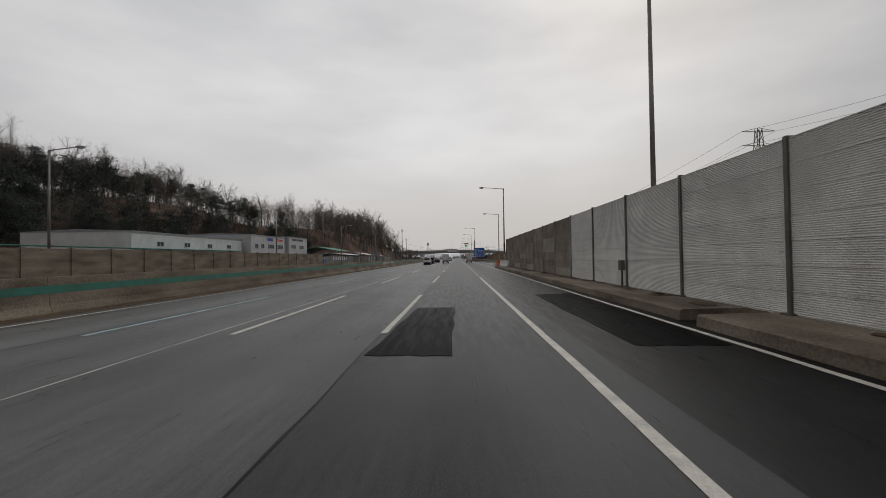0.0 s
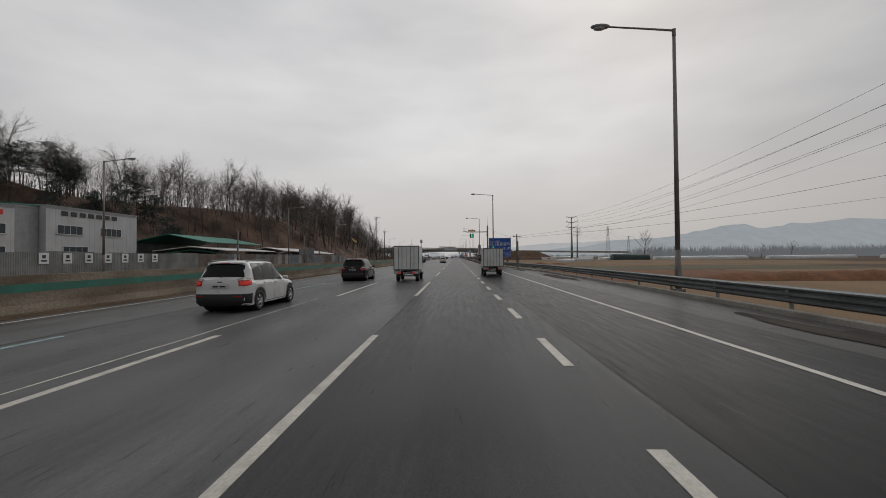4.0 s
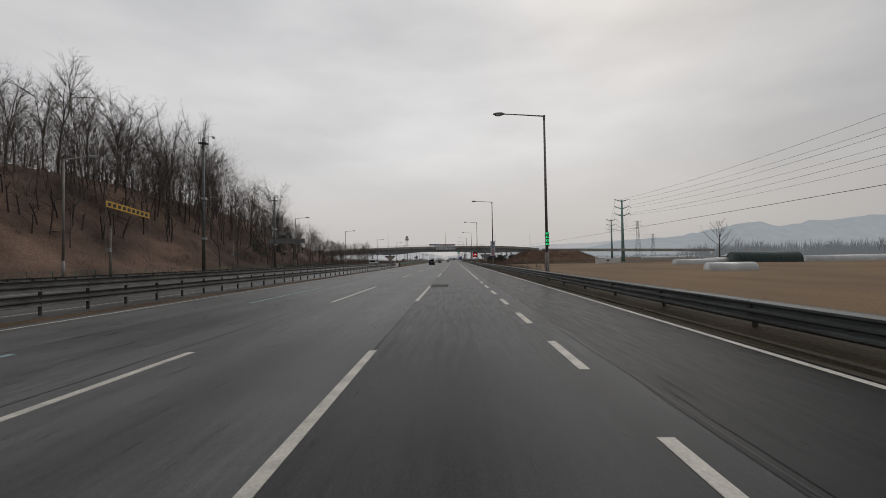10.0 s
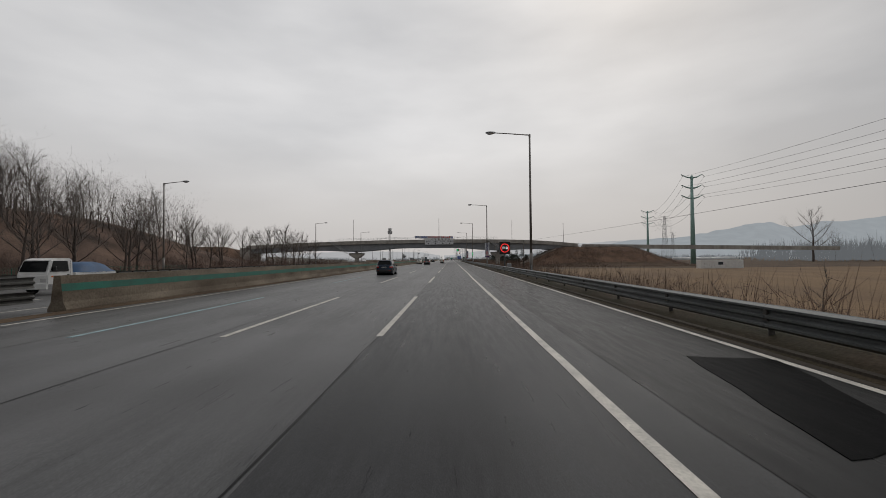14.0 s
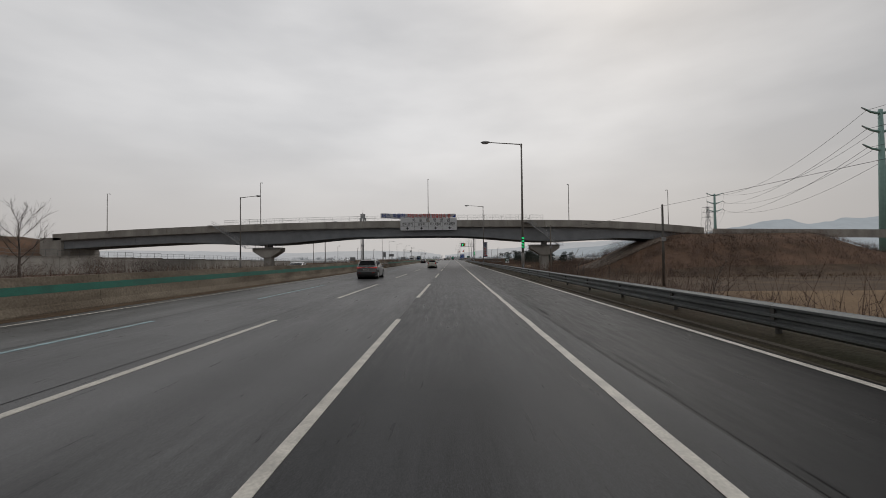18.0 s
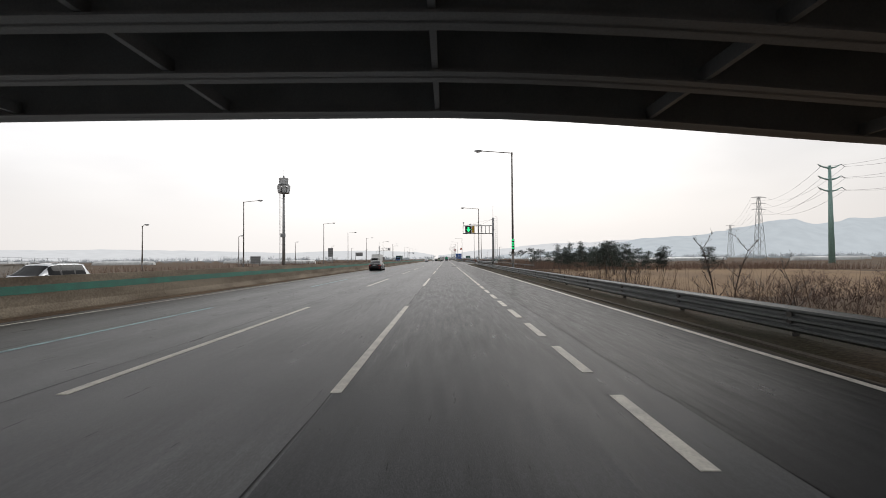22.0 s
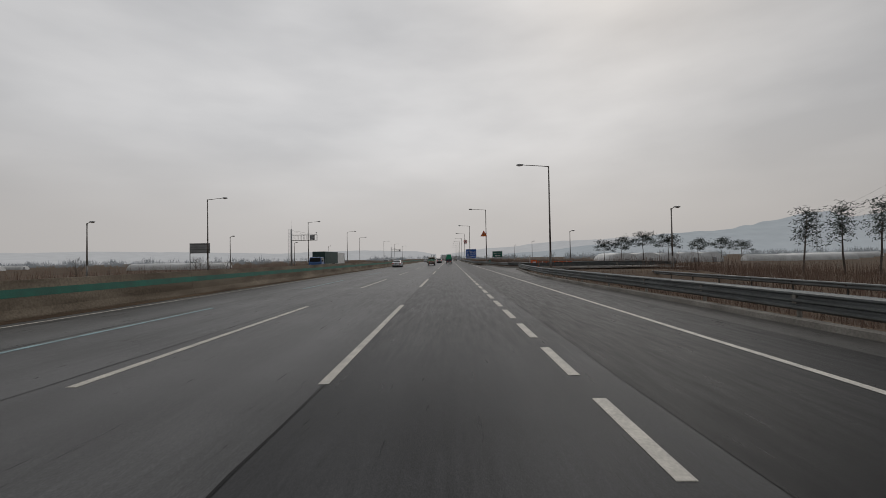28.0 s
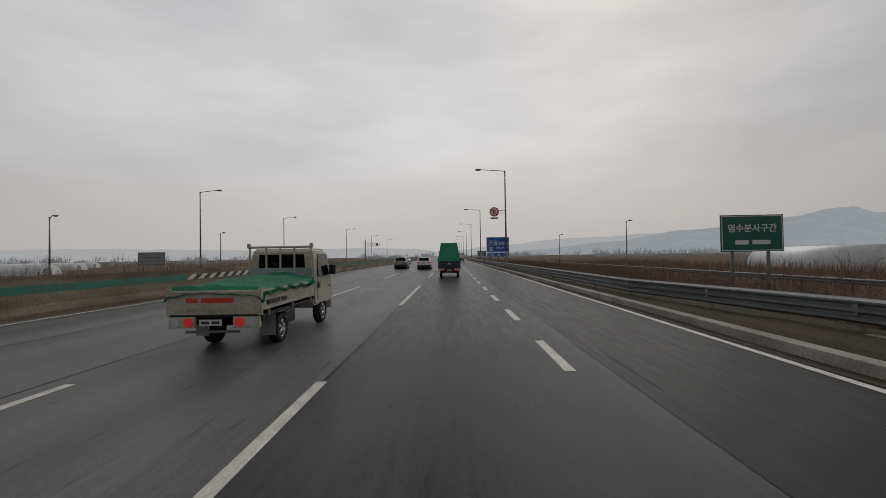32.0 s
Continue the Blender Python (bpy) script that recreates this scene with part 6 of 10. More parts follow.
utility_pole(12.0, 174, 6.0, "wood_pole")
utility_pole(13.2, 181, 5.0, "wood_pole", 0)
utility_pole(18.9, 248.4, 5.0, "wood_pole", 1)
utility_pole(24.3, 470, 7.7, "steel_post", 0, "dark steel pole without arms")
utility_pole(17.5, 497, 7.5, "wood_pole", 2)
for x, y, h in ((-36.4, 193.6, 7.3), (-36.5, 162, 6.6), (-39.5, 215, 6.0), (-39.5, 243, 5.5), (-39.5, 262, 6.8), (-40, 281, 6), (-40, 309, 5.6)):
    utility_pole(x, y, h, "wood_pole", 0, "plain grey concrete pole on the far verge")


def tube_pylon(x, y, h):
    z = ground_z(x, y)
    t = thing("power_pylon", "pale green tubular steel power pylon with curved arms", "power pylon", (x, y, z))
    bm = bmesh.new()
    tube(bm, [(0, 0, -0.5), (0, 0, h - z)], [1.25, 0.55], 14)
    part("shaft", bm, M["pylon_green"], t, smooth=True)
    for k in range(3):
        zz = h - z - 1.2 - 5.2 * k
        for s in (-1, 1):
            bm = bmesh.new()
            tube(bm, [(0, 0, zz), (s * 2.6, 0, zz + 0.5), (s * 5.2, 0, zz + 1.8)], [0.42, 0.3, 0.16], 8)
            part("arm", bm, M["pylon_green"], t, smooth=True)
            bm = bmesh.new()
            tube(bm, [(s * 5.2, 0, zz + 1.8), (s * 5.4, -1.6, zz + 0.4)], 0.13, 6)
            part("insulator", bm, M["steel_post"], t)
    return [(x + s * 5.4, y - 1.6, h - 1.2 - 5.2 * k + 0.4) for k in range(3) for s in (-1, 1)]


def lattice_pylon(x, y, h):
    z = ground_z(x, y)
    t = thing("power_pylon", "grey steel lattice power pylon", "power pylon", (x, y, z))
    bm = bmesh.new()
    hh = h - z
    wid = lambda q: 3.6 * (1 - q) + 0.8 * q
    for sx in (-1, 1):
        for sy in (-1, 1):
            tube(bm, [(sx * wid(0), sy * wid(0), 0), (sx * wid(1), sy * wid(1), hh)], 0.14, 5)
    part("legs", bm, M["galv"], t)
    bm = bmesh.new()
    n = 9
    for k in range(n):
        a, b = wid(k / n), wid((k + 1) / n)
        za, zb = hh * k / n, hh * (k + 1) / n
        for sy in (-1, 1):
            tube(bm, [(-a, sy * a, za), (b, sy * b, zb)], 0.07, 4)
            tube(bm, [(a, sy * a, za), (-b, sy * b, zb)], 0.07, 4)
            tube(bm, [(sy * a, -a, za), (sy * b, b, zb)], 0.07, 4)
            tube(bm, [(sy * a, a, za), (sy * b, -b, zb)], 0.07, 4)
    part("bracing", bm, M["galv"], t)
    for k in range(3):
        zz = hh - 1 - 5.5 * k
        bm = bmesh.new()
        for s in (-1, 1):
            tube(bm, [(0, 0.7, zz), (s * 6.5, 0, zz)], 0.09, 5)
            tube(bm, [(0, -0.7, zz), (s * 6.5, 0, zz)], 0.09, 5)
            tube(bm, [(0, 0, zz + 1.4), (s * 6.5, 0, zz)], 0.09, 5)
        part("cross_arm", bm, M["galv"], t)
    return [(x + s * 6.5, y, h - 1 - 5.5 * k) for k in range(3) for s in (-1, 1)]


pa = lattice_pylon(118, 171, 50)
pb = tube_pylon(121, 543, 42.4)
pc = tube_pylon(172, 705, 42)
pd2 = lattice_pylon(285, 905, 56)
pe = lattice_pylon(150, -90, 50)
pf = lattice_pylon(420, 1150, 48)


def wire(a, b, sag, r=0.035):
    bm = bmesh.new()
    a, b = Vector(a), Vector(b)
    tube(bm, [a.lerp(b, k / 18) - Vector((0, 0, sag * 4 * (k / 18) * (1 - k / 18))) for k in range(19)], r, 4, cap=False)
    return bm


wires = thing("power_line", "thin dark overhead power cables", "power line")
for A, B in ((pe, pa), (pa, pb), (pb, pc), (pc, pd2), (pd2, pf)):
    for p, q in zip(A, B):
        part("cable", wire(p, q, 7.5, 0.05), M["cable"], wires)
line2 = thing("overhead_line", "thin overhead cables between roadside poles", "power line")
for p, q in (((12, 174, 5.6), (18.9, 248.4, 4.7)), ((12.6, 174, 5.6), (19.4, 248.4, 4.7)), ((18.9, 248.4, 4.7), (24.3, 470, 7.5)), ((17.5, 497, 7.1), (24.3, 470, 7.4)), ((12, 174, 5.6), (40, 120, 9)), ((12, 174, 5.3), (60, 130, 9.5)), ((7.55, 190, 8.6), (12, 174, 5.5))):
    part("cable", wire(p, q, 0.6, 0.016), M["cable"], line2)

# ------------------------------------------------------------------ vehicles
def lathe(bm, prof, n=24, sx=1.0):
    """A ring turned round the x axis. prof: (x, radius) closed outline."""
    rings = []
    for k in range(n):
        a = 2 * math.pi * k / n
        rings.append([bm.verts.new((x, r * math.cos(a), r * math.sin(a))) for x, r in prof])
    m = len(prof)
    for k in range(n):
        A, B = rings[k], rings[(k + 1) % n]
        for i in range(m):
            bm.faces.new((A[i], A[(i + 1) % m], B[(i + 1) % m], B[i]))
    bmesh.ops.recalc_face_normals(bm, faces=bm.faces[:])


WHEELS = {}


def wheel(parent, x, y, r, w, side, rim_mat, key):
    """tyre > rim, hub, spokes. side: +1 outer face towards +x."""
    if (r, w, key) not in WHEELS:
        bm = bmesh.new()
        lathe(bm, [(-w / 2, r * 0.62), (-w / 2, r * 0.93), (-w / 2 + 0.03, r), (w / 2 - 0.03, r), (w / 2, r * 0.93), (w / 2, r * 0.62)])
        ty = finish("tyre", bm, M["rubber"], True)
        bm = bmesh.new()
        lathe(bm, [(w / 2 - 0.12, r * 0.5), (w / 2 - 0.02, r * 0.655), (w / 2 - 0.004, r * 0.645), (w / 2 - 0.02, r * 0.59), (w / 2 - 0.10, r * 0.56)])
        ri = finish("rim", bm, rim_mat, True)
        bm = bmesh.new()
        tube(bm, [(w / 2 - 0.11, 0, 0), (w / 2 - 0.09, 0, 0)], r * 0.6, 20)
        dk = finish("brake_disc", bm, M["black_plastic"])
        bm = bmesh.new()
        for k in range(5):
            a = 2 * math.pi * k / 5 + 0.3
            for d in (-0.13, 0.13):
                c, s = math.cos(a + d), math.sin(a + d)
                c0, s0 = math.cos(a), math.sin(a)
                tube(bm, [(w / 2 - 0.02, 0.1 * r * c0, 0.1 * r * s0), (w / 2 - 0.035, 0.6 * r * c, 0.6 * r * s)], [0.028, 0.022], 6)
        tube(bm, [(w / 2 - 0.05, 0, 0), (w / 2 - 0.005, 0, 0)], [r * 0.2, r * 0.14], 12)
        sp = finish("spokes", bm, rim_mat, True)
        WHEELS[(r, w, key)] = (ty, ri, dk, sp)
    ty, ri, dk, sp = WHEELS[(r, w, key)]
    t = part("wheel", ty, None, parent)
    t.matrix_basis = pose(x, y, r, 0, 0, 0 if side > 0 else 180)
    for nm, me in (("rim", ri), ("brake_disc", dk), ("spokes", sp)):
        part(nm, me, None, t)


def number_plate(parent, y, z, mat="plate", w=0.52, x=0.0):
    p = part("number_plate", boxes((x - w / 2, x + w / 2, y - 0.012, y, z - 0.055, z + 0.055), bev=0.004), M[mat], parent)
    part("plate_bars", boxes((x - w * 0.4, x - w * 0.05, y - 0.016, y - 0.013, z - 0.025, z + 0.025), (x + w * 0.04, x + w * 0.4, y - 0.016, y - 0.013, z - 0.025, z + 0.025)), M["ink"], p)


def car(name, label, at, q, turn=0.0):
    """A car body lofted along y from its rear end, with panes, lights, wheels and trim as parts."""
    t = thing(name, label, q.get("cat", "car"), at, turn=turn)
    L, hw, clear, R = q["L"], q["W"] / 2, q.get("clear", 0.2), q["R"]
    ra, fa = q["rear"], q["rear"] + q["wb"]
    belt_p, top_p, plan_p = q["belt"], q["top"], q.get("plan", [(0, 0.85), (0.06, 0.90), (0.16, 0.95), (0.35, 0.98), (0.7, 0.995), (L * 0.5, 1.0), (L - 0.7, 0.97), (L - 0.2, 0.86), (L, 0.72)])

    def ip(tab, y):
        xs, zs = [a for a, _ in tab], [b for _, b in tab]
        return sum(float(np.interp(y + d, xs, zs)) for d in (-0.06, -0.03, 0, 0.03, 0.06)) / 5

    @functools.lru_cache(maxsize=None)
    def ring(y):
        w, b, tp = hw * ip(plan_p, y), ip(belt_p, y), ip(top_p, y)
        lo = clear + 0.05 * smooth(0.35, 0.0, y) + 0.05 * smooth(L - 0.3, L, y)
        for c in (ra, fa):
            d = abs(y - c)
            if d < R * 1.16:
                lo = max(lo, R + math.sqrt(max(0, (R * 1.16) ** 2 - d * d)) * 0.98)
        gh = max(0.0, tp - b)
        k = min(1, gh / 0.38)
        wr = w * (0.90 - q.get("tumble", 0.13) * k)
        lo = min(lo, b - 0.1)
        mid = lo + 0.5 * (b - lo)
        return [(0, lo + 0.02), (w * 0.84, lo), (w * 0.965, lo + 0.035), (w, mid), (w * 0.99, b - 0.09), (w * 0.955, b),
                ((w * 0.94 + wr) / 2 + 0.02 * k, b + 0.55 * gh), (wr, tp - 0.075 * k), (wr * 0.82, tp - 0.02 * k), (0, tp + 0.015 * k)]

    rear_p = q.get("rear_shape", [(0.2, 0.05), (0.34, -0.03), (0.58, -0.035), (0.68, 0.02), (0.95, 0.03), (1.1, 0.07)])
    wz = hw * ip(plan_p, 0)

    def warp(x, y, z):
        """The rear face bulges at the bumper and rounds away to the corners."""
        return y + (float(np.interp(z, [a for a, _ in rear_p], [b for _, b in rear_p])) + 0.09 * min(1.2, abs(x) / wz) ** 2.5) * smooth(0.7, 0.0, y)

    def flat(y, s):
        r = ring(y)
        i = min(8, int(s))
        f = s - i
        if i < 2:
            return tuple(r[i][k] * (1 - f) + r[i + 1][k] * f for k in (0, 1))
        a, b, c = r[i - 1], r[i], r[i + 1]
        d = r[i + 2] if i < 8 else (-r[8][0], r[8][1])
        x, z = (0.5 * (2 * b[k] + (c[k] - a[k]) * f + (2 * a[k] - 5 * b[k] + 4 * c[k] - d[k]) * f * f + (3 * b[k] - a[k] - 3 * c[k] + d[k]) * f ** 3) for k in (0, 1))
        return max(0.0, x), z

    def point(y, s):
        x, z = flat(y, s)
        return Vector((x, warp(x, y, z), z))

    arc = [R * 1.16 * math.sin(math.pi / 2 * k / 6) for k in range(-6, 7)]
    ys = sorted(set([0, 0.02, 0.05, 0.09, 0.14] + [round(float(v), 3) for v in np.arange(0.2, L - 0.15, 0.11)] + [c + a for c in (ra, fa) for a in arc] + [L - 0.12, L - 0.05, L]))
    half = [0, 1, 2, 2.5, 3, 3.5, 4, 4.4, 4.7, 5, 5.4, 5.8, 6.2, 6.6, 7, 7.3, 7.6, 8, 8.5, 9]
    bm = bmesh.new()
    rows = []
    for y in ys:
        r = [point(y, v) for v in half]
        rows.append([bm.verts.new(p) for p in r] + [bm.verts.new((-p.x, p.y, p.z)) for p in r[-2:0:-1]])
    m = len(rows[0])
    for A, B in zip(rows, rows[1:]):
        for i in range(m):
            bm.faces.new((A[i], A[(i + 1) % m], B[(i + 1) % m], B[i]))
    bm.faces.new(rows[-1][::-1])
    # the rear face as a curved grid
    tail = []
    for k, v in enumerate(half):
        x, z = flat(0, v)
        if k in (0, len(half) - 1):
            tail.append([rows[0][k]])
            continue
        tail.append([rows[0][k]] + [bm.verts.new((x * c, warp(x * c, 0, z), z)) for c in (0.75, 0.5, 0.25, 0, -0.25, -0.5, -0.75)] + [rows[0][m - k]])
    for A, B in zip(tail, tail[1:]):
        for i in range(8):
            if len(A) == 1:
                bm.faces.new((A[0], B[i], B[i + 1]))
            elif len(B) == 1:
                bm.faces.new((A[i], A[i + 1], B[0]))
            else:
                bm.faces.new((A[i], A[i + 1], B[i + 1], B[i]))
    bmesh.ops.recalc_face_normals(bm, faces=bm.faces[:])
    for e in bm.edges:
        if len(e.link_faces) == 2 and e.calc_face_angle(0) > 0.6:
            e.smooth = False
    body = part("body", bm, q["paint"], t, smooth=True)

    def side_x(y, z):
        r = [flat(y, v) for v in half[1:15]]
        return float(np.interp(z, [b for _, b in r], [a for a, _ in r]))

    def wrap(nm, u0, u1, lo, hi, mat, off=0.010, nu=12, nz=4, side=1, parent=None, label=""):
        """A lamp or trim lying on the rear face (|u| up to its half width) and on round the corner. lo, hi: heights, or tables by u past the corner."""
        bm = bmesh.new()
        grid = []
        for j in range(nu + 1):
            u = u0 + (u1 - u0) * j / nu
            au, sg = abs(u), (1 if u >= 0 else -1) * side
            za, zb = (v if isinstance(v, (int, float)) else float(np.interp(au - wz, [a for a, _ in v], [b for _, b in v])) for v in (lo, hi))
            row = []
            for i in range(nz + 1):
                z = za + (zb - za) * i / nz
                x, y = (au / wz * side_x(0, z), 0.0) if au <= wz else (side_x(au - wz, z), au - wz)
                a = math.pi / 2 * smooth(wz - 0.1, wz + 0.25, au)
                row.append(bm.verts.new((sg * (x + off * math.sin(a)), warp(x, y, z) - off * math.cos(a), z)))
            grid.append(row)
        for A, B in zip(grid, grid[1:]):
            for i in range(nz):
                bm.faces.new((A[i], A[i + 1], B[i + 1], B[i]))
        bmesh.ops.recalc_face_normals(bm, faces=bm.faces[:])
        return part(nm, bm, mat, parent or t, label, smooth=True)

    def skin(nm, y0, y1, s0, s1, mat, side=1, off=0.005, ny=8, ns=4, parent=None, both=False, lean=0.0, label=""):
        """A pane or lamp lying on the body's surface. both: across the middle from side to side. lean: slants the ends."""
        bm = bmesh.new()
        grid = []
        for j in range(ny + 1):
            row = []
            ss = [s0 + (s1 - s0) * i / ns for i in range(ns + 1)]
            pts = [(s, side) for s in ss]
            if both:
                pts = [(s, 1) for s in ss] + [(s, -1) for s in ss[::-1][1:]]
            for s, sd in pts:
                y = y0 + (y1 - y0) * j / ny
                f = (s - s0) / max(1e-6, s1 - s0)
                y += lean * f * (1 - 2 * j / ny) if lean else 0
                p = point(y, s)
                e = 0.03
                du = point(y + e, s) - point(y - e, s)
                dv = point(y, min(9, s + 0.1)) - point(y, max(0, s - 0.1))
                nn = du.cross(dv)
                nn = nn.normalized() if nn.length > 1e-9 else Vector((0, 0, 1))
                c = Vector((0, y, 0.75))
                if nn.dot(p - c) < 0:
                    nn = -nn
                p = p + nn * off
                row.append(bm.verts.new((p.x * sd, p.y, p.z)))
            grid.append(row)
        for A, B in zip(grid, grid[1:]):
            for i in range(len(A) - 1):
                bm.faces.new((A[i], A[i + 1], B[i + 1], B[i]))
        bmesh.ops.recalc_face_normals(bm, faces=bm.faces[:])
        return part(nm, bm, mat, parent or t, label, smooth=True)

    for side in (1, -1):
        if q.get("pillar", True):
            skin("window_surround", q["side_glass"][0][0] - 0.03, q["side_glass"][-1][1] + 0.03, 5.06, 6.96, M["black_plastic"], side, 0.0025, 16, lean=q.get("lean", 0.0))
        for y0, y1 in q["side_glass"]:
            skin("side_window", y0, y1, 5.12, 6.9, M["glass"], side, lean=q.get("lean", 0.0) if (y0, y1) in (q["side_glass"][0], q["side_glass"][-1]) else 0.0)
        if q.get("trim"):
            skin("window_trim", q["side_glass"][0][0] - 0.05, q["side_glass"][-1][1] + 0.1, 5.0, 5.1, M["chrome"], side, 0.008, 14, 1)
        for y in q["handles"]:
            p = point(y, 4.15)
            part("door_handle", boxes((side * p.x - 0.02, side * p.x + 0.02, y - 0.11, y + 0.11, p.z - 0.015, p.z + 0.02), bev=0.008), q.get("handle_mat", q["paint"]), t)
        for y in q["door_gaps"]:
            skin("door_gap", y - 0.006, y + 0.006, 2.1, 5.0, M["black_plastic"], side, 0.002, 1, 8)
        p = point(q["mirror"], 5.1)
        mb = bmesh.new()
        bmesh.ops.create_uvsphere(mb, u_segments=12, v_segments=8, radius=0.5, matrix=Matrix.Translation((side * (p.x + 0.11), q["mirror"], p.z + 0.07)) @ Matrix.Diagonal((0.22, 0.13, 0.15, 1)))
        part("door_mirror", mb, q.get("mirror_mat", q["paint"]), t, smooth=True)
        skin("headlamp", L - 0.45, L - 0.1, 3.9, 4.9, M["lamp_clear"], side, 0.006, 4, 3)
        skin("sill_trim", ra + R * 1.2, fa - R * 1.2, 1.1, 2.25, M["black_plastic"], side, 0.006, 8, 2)
        if q.get("cladding"):
            for c in (ra, fa):
                ab = bmesh.new()
                prev = None
                for k in range(15):
                    a = math.pi * k / 14
                    ring_pts = []
                    for rr in (R * 1.12, R * 1.30):
                        y, z = c - rr * math.cos(a), R + rr * math.sin(a) * 0.98
                        ww = hw * ip(plan_p, min(max(y, 0), L))
                        ring_pts.append(ab.verts.new((side * (ww * 0.985 + 0.012), y, max(z, clear))))
                    if prev:
                        ab.faces.new((prev[0], prev[1], ring_pts[1], ring_pts[0]))
                    prev = ring_pts
                part("arch_trim", ab, M["black_plastic"], t)
        for c in (ra, fa):
            wheel(t, side * (hw - 0.125), c, R, 0.22, side, q["rim"], q["rim"].name)
    # inner wheel housings, dark
    for c in (ra, fa):
        hb = bmesh.new()
        tube(hb, [(-hw + 0.2, c, R), (hw - 0.2, c, R)], R * 1.1, 16)
        part("wheel_housing", hb, M["black_plastic"], t)
    y0, y1 = q["rear_glass"]
    skin("rear_window", y0, y1, 7.1, 9, M["glass"], 1, 0.006, 8, 4, both=True)
    y0, y1 = q["front_glass"]
    skin("windscreen", y0, y1, 7.1, 9, M["glass"], 1, 0.006, 8, 4, both=True)
    # rear end
    clad = q.get("bumper_mat", M["black_plastic"])
    wrap("rear_bumper", -wz - 0.34, wz + 0.34, clear + 0.03, q["bump"], clad, 0.012, 30)
    if q.get("diffuser"):
        wrap("diffuser", -wz * 0.82, wz * 0.82, clear + 0.02, [(-wz, clear + 0.16), (-0.25, clear + 0.17), (-wz * 0.18, clear + 0.09)], M["black_plastic"], 0.02, 24)
        for x in (-0.5, 0.5):
            wrap("exhaust_trim", x - 0.13, x + 0.13, clear + 0.06, clear + 0.11, M["chrome"], 0.026, 4, 1)
    if q.get("skid"):
        wrap("skid_plate", -wz * 0.9, wz * 0.9, clear + 0.10, clear + 0.165, M["galv"], 0.022, 20, 1)
        for x in (-wz * 0.72, wz * 0.72):
            wrap("skid_end", x - 0.13, x + 0.13, clear + 0.10, clear + 0.20, M["rim"], 0.028, 6, 2)
    if q.get("step"):
        wrap("bumper_step", -wz * 0.86, wz * 0.86, q["step"], q["step"] + 0.07, M["black_plastic"], 0.014, 24, 2)
    wrap("tailgate_seam", -wz * 0.93, wz * 0.93, q.get("seam", q["bump"] + 0.10), q.get("seam", q["bump"] + 0.10) + 0.012, M["black_plastic"], 0.004, 24, 1)
    z0, z1, w0, dpt = q["tail"]
    if "lamp" in q:
        lo, hi, ua, ub = q["lamp"]
    elif q.get("slim"):
        zm = (z0 + z1) / 2
        lo, hi, ua, ub = [(w0 - wz, zm - 0.03), (-0.1, z0 + 0.01), (0.1, z0), (dpt + 0.1, zm)], [(w0 - wz, zm + 0.03), (0.0, z1 - 0.01), (0.15, z1), (dpt + 0.1, z1 - 0.01)], w0 - wz, dpt + 0.1
    else:
        lo, hi, ua, ub = [(w0 - wz, z0 + 0.02), (0.0, z0), (dpt + 0.08, z0 + 0.05)], [(w0 - wz, z1 - 0.05), (0.0, z1), (dpt + 0.08, z1 - 0.04)], w0 - wz, dpt + 0.08

    def band(f0, f1):
        us = [ua + (ub - ua) * k / 8 for k in range(9)]
        al = [(u, float(np.interp(u, [a for a, _ in lo], [b for _, b in lo]))) for u in us]
        ah = [(u, float(np.interp(u, [a for a, _ in hi], [b for _, b in hi]))) for u in us]
        return [(u, a + (b - a) * f0) for (u, a), (_, b) in zip(al, ah)], [(u, a + (b - a) * f1) for (u, a), (_, b) in zip(al, ah)]

    for side in (1, -1):
        lm = wrap("tail_lamp", wz + ua, wz + ub, lo, hi, M["lamp_red"], 0.016, 14, 4, side, label="red tail lamp")
        a, b = band(0.14, 0.60)
        wrap("lamp_insert", wz + ua + 0.04, wz + ub - 0.05, a, b, M["lamp_red_lit"] if q.get("lit") else M["lamp_red"], 0.020, 12, 2, side, lm)
        if q.get("clear_top", True):
            a, b = band(0.72, 0.97)
            wrap("clear_strip", wz + ua + 0.03, wz + ub - 0.08, a, b, M["lamp_clear"], 0.020, 12, 1, side, lm)
    if q.get("bar"):
        wrap("lamp_bar", -w0, w0, (z0 + z1) / 2 - 0.025, (z0 + z1) / 2 + 0.025, q["bar"], 0.016, 16, 1)
    wrap("plate_recess", -0.34, 0.34, q["plate_z"] - 0.085, q["plate_z"] + 0.10, q.get("recess", M["black_plastic"]), 0.010 if q["plate_z"] > q["bump"] else 0.016, 8, 2)
    number_plate(t, warp(0, 0, q["plate_z"]) - 0.020, q["plate_z"], q.get("plate", "plate"))
    yb = warp(0, 0, q["badge_z"])
    part("badge", boxes((-0.08, 0.08, yb - 0.018, yb + 0.01, q["badge_z"] - 0.025, q["badge_z"] + 0.025), bev=0.01), M["chrome"], t)
    if q.get("wiper"):
        yw, zw = q["wiper"]
        wb = bmesh.new()
        tube(wb, [(-0.02, yw, zw), (0.38, yw + 0.005, zw + 0.03)], [0.018, 0.01], 6)
        part("wiper", wb, M["black_plastic"], t)
    for x in (-wz * 0.78, wz * 0.78):
        zr = q.get("reflector", q["bump"] - 0.09)
        wrap("reflector", x - 0.11, x + 0.11, zr, zr + 0.035, M["lamp_red"], 0.024, 5, 1)
